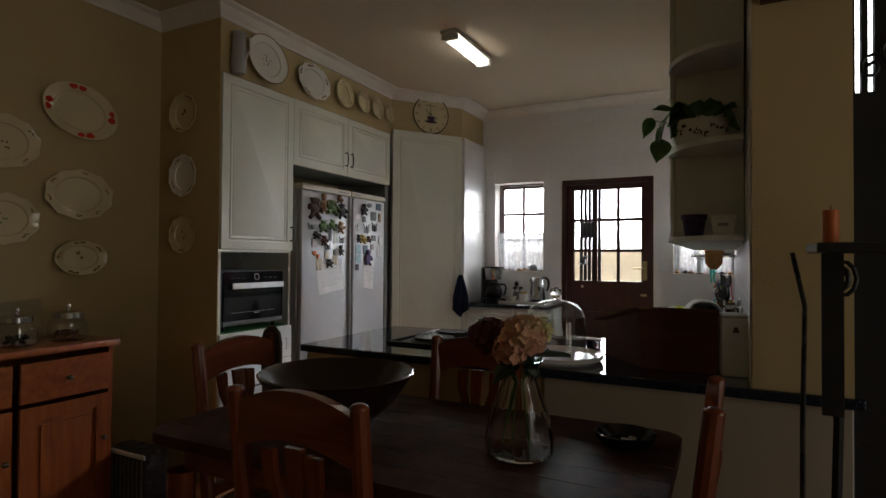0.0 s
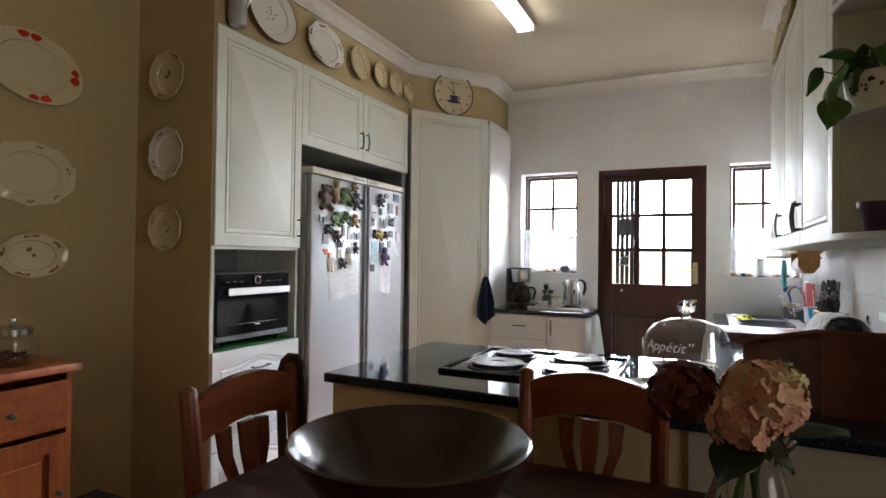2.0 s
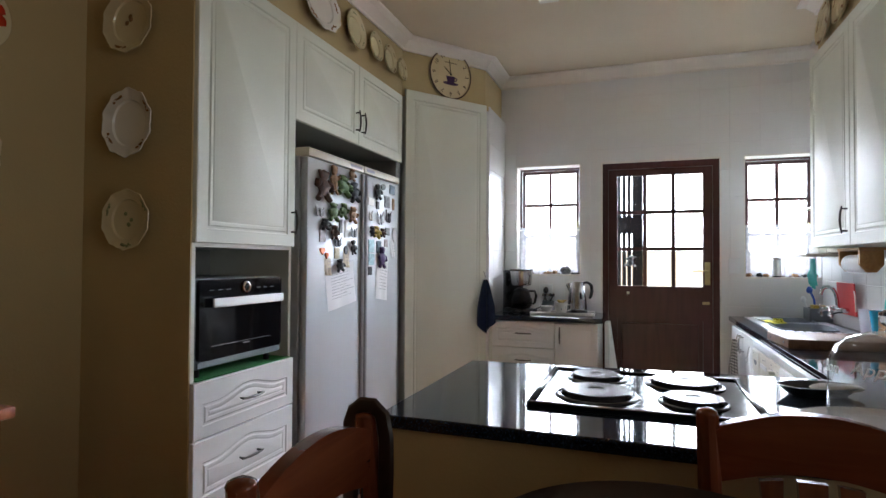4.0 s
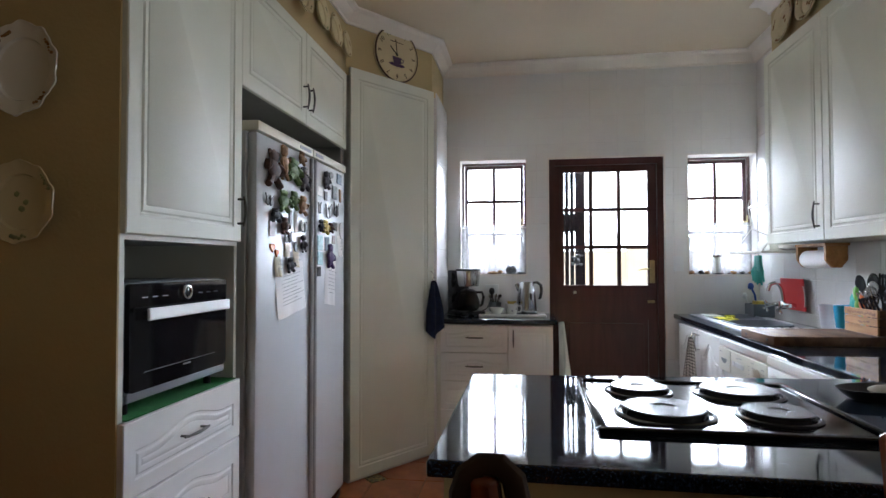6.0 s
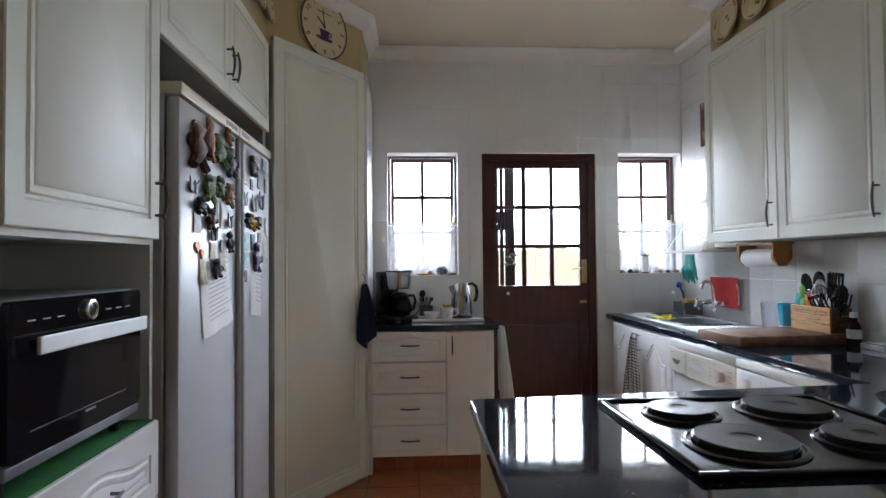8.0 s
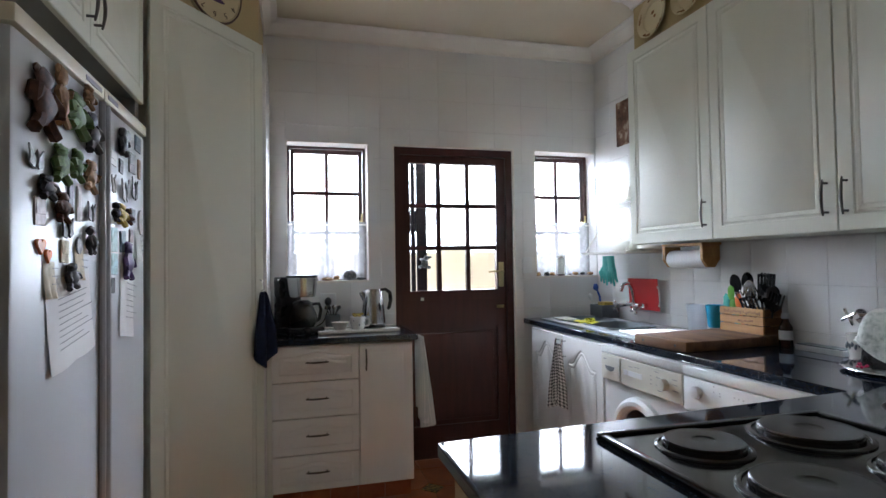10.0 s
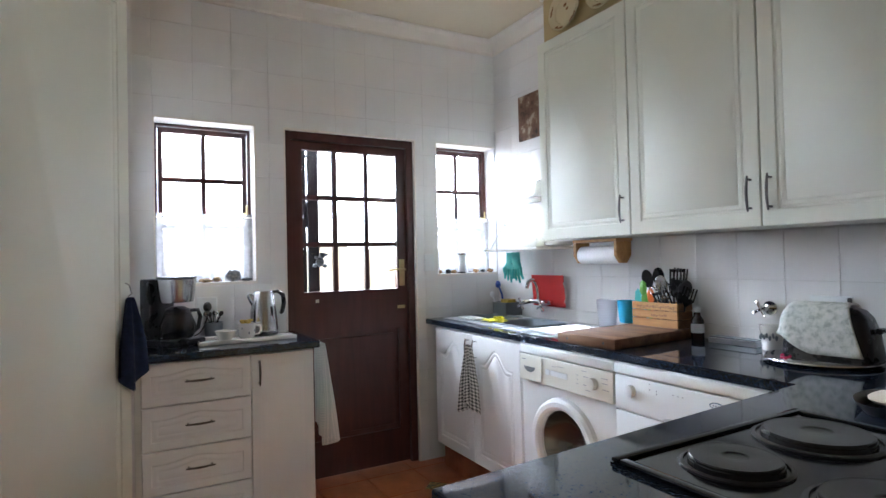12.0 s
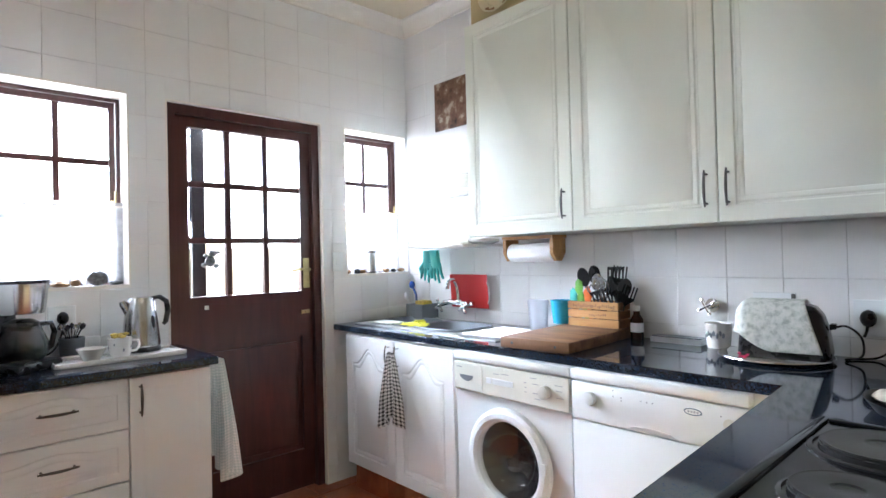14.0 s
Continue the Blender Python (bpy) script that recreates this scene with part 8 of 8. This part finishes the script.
def tile_mesh(w, h, d=0.0075, key="w", e=0.0018):
    """A glazed tile w by h in x and z, its face at -y."""
    k = (key, round(w, 3), round(h, 3))
    if k not in SHARED:
        me = bpy.data.meshes.new("tile")
        v = [(0, 0, 0), (w, 0, 0), (w, 0, h), (0, 0, h), (0, -d + e, 0), (w, -d + e, 0), (w, -d + e, h), (0, -d + e, h), (e, -d, e), (w - e, -d, e), (w - e, -d, h - e), (e, -d, h - e)]
        f = [(0, 1, 5, 4), (1, 2, 6, 5), (2, 3, 7, 6), (3, 0, 4, 7), (4, 5, 9, 8), (5, 6, 10, 9), (6, 7, 11, 10), (7, 4, 8, 11), (8, 9, 10, 11)]
        me.from_pydata(v, [], f)
        me.materials.append(TILEW)
        SHARED[k] = me
    return SHARED[k]


def tile_run(parent, m, x0, x1, z0, z1, ox, oz, holes=(), pitch=(0.197, 0.1995), gap=0.0014, rnd=None, e=0.0010, tilt=0.03):
    """Tiles on a wall: local x along it, z up; joints at ox + k * pitch and oz + k * pitch."""
    rnd = rnd or random.Random(2)
    px, pz = pitch
    i0, i1 = math.floor((x0 - ox) / px), math.ceil((x1 - ox) / px)
    k0, k1 = math.floor((z0 - oz) / pz), math.ceil((z1 - oz) / pz)
    for i in range(i0, i1):
        for k in range(k0, k1):
            cells = [(max(x0, ox + i * px + gap / 2), min(x1, ox + (i + 1) * px - gap / 2), max(z0, oz + k * pz + gap / 2), min(z1, oz + (k + 1) * pz - gap / 2))]
            for hx0, hx1, hz0, hz1 in holes:
                out = []
                for a, b, c, d in cells:
                    if b <= hx0 or a >= hx1 or d <= hz0 or c >= hz1:
                        out.append((a, b, c, d))
                        continue
                    if a < hx0:
                        out.append((a, hx0, c, d))
                    if b > hx1:
                        out.append((hx1, b, c, d))
                    if c < hz0:
                        out.append((max(a, hx0), min(b, hx1), c, hz0))
                    if d > hz1:
                        out.append((max(a, hx0), min(b, hx1), hz1, d))
                cells = out
            for a, b, c, d in cells:
                if b - a < 0.008 or d - c < 0.008:
                    continue
                ob = new("tile", tile_mesh(b - a, d - c, 0.0075, str(e), e))
                ob.parent = parent
                ob.matrix_basis = m @ Matrix.Translation((a, 0, c)) @ pose(0, 0, 0, rnd.uniform(-tilt, tilt), 0, rnd.uniform(-tilt, tilt))


# north wall: local x is world x
tile_run(wall_north, pose(0, YN + 0.0085, 0), -3.0, XE, 0.0, 2.72, -0.745, 0.980, [(-2.98, -2.24, 0, 0.866)] + [(a, b, z0, z1) for a, b, z0, z1 in OPEN], gap=0.0008, e=0.0006, tilt=0.02)
# east wall, seen from the west: local x runs south
tile_run(wall_east, pose(XE + 0.0085, YN, 0, 0, 0, -90), 0.0, YN - 4.475, 0.905, 2.72, YN - 7.682, 0.980, [(YN - 6.855, YN - 4.95, 1.385, 2.8), (YN - 4.95, 4, 1.80, 2.8)])
# return wall beside the larder, seen from the east: local x runs north
tile_run(bpy.data.objects["wall_return"], pose(-3.0085, 7.155, 0, 0, 0, 90), 0.0, 0.524, 0.905, 2.44, 0.13, 0.980, gap=0.0008, e=0.0006, tilt=0.03)

# floor: square terracotta tiles with clipped corners at patterned insets
floor = bpy.data.objects["floor"]
FP, IN = 0.30, 0.072
FX, FY = -1.50, 7.29
FM = {}


def floor_tile(i, j):
    g = 0.003
    clip = tuple((((i + a) % 2 == 0) and ((j + b) % 2 == 0)) for a, b in ((0, 0), (1, 0), (1, 1), (0, 1)))
    if clip not in FM:
        c = IN
        pts = []
        corners = [(g, g), (FP - g, g), (FP - g, FP - g), (g, FP - g)]
        dirs = [((0, 1), (1, 0)), ((-1, 0), (0, 1)), ((0, -1), (-1, 0)), ((1, 0), (0, -1))]
        for (x, y), (d0, d1), cl in zip(corners, dirs, clip):
            if cl:
                pts += [(x + d0[0] * c, y + d0[1] * c), (x + d1[0] * c, y + d1[1] * c)]
            else:
                pts.append((x, y))
        n = len(pts)
        cx = sum(p[0] for p in pts) / n
        cy = sum(p[1] for p in pts) / n
        top = [(cx + (x - cx) * 0.985, cy + (y - cy) * 0.985, 0.0) for x, y in pts]
        mid = [(x, y, -0.003) for x, y in pts]
        low = [(x, y, -0.0078) for x, y in pts]
        v = top + mid + low
        f = [tuple(range(n))] + [(k, k + n, (k + 1) % n + n, (k + 1) % n) for k in range(n)] + [(k + n, k + 2 * n, (k + 1) % n + 2 * n, (k + 1) % n + n) for k in range(n)]
        me = bpy.data.meshes.new("tile")
        me.from_pydata(v, [], f)
        me.update()
        bmx = bmesh.new()
        bmx.from_mesh(me)
        bmesh.ops.recalc_face_normals(bmx, faces=bmx.faces[:])
        bmx.to_mesh(me)
        bmx.free()
        me.materials.append(TERRA)
        FM[clip] = me
    return FM[clip]


me_in = bpy.data.meshes.new("inset")
s = IN - 0.004
me_in.from_pydata([(s, 0, 0), (0, s, 0), (-s, 0, 0), (0, -s, 0), (s, 0, -0.0078), (0, s, -0.0078), (-s, 0, -0.0078), (0, -s, -0.0078)], [], [(0, 1, 2, 3), (0, 4, 5, 1), (1, 5, 6, 2), (2, 6, 7, 3), (3, 7, 4, 0)])
me_in.materials.append(INSET)
for i in range(-9, 4):
    for j in range(-22, 2):
        x, y = FX + i * FP, FY + j * FP
        if x > -0.6 or y > YN + 0.05:
            continue
        ob = new("tile", floor_tile(i, j))
        ob.parent = floor
        ob.location = (x, y, 0)
        if i % 2 == 0 and j % 2 == 0:
            ob = new("inset_tile", me_in)
            ob.parent = floor
            ob.location = (x, y, -0.0003)
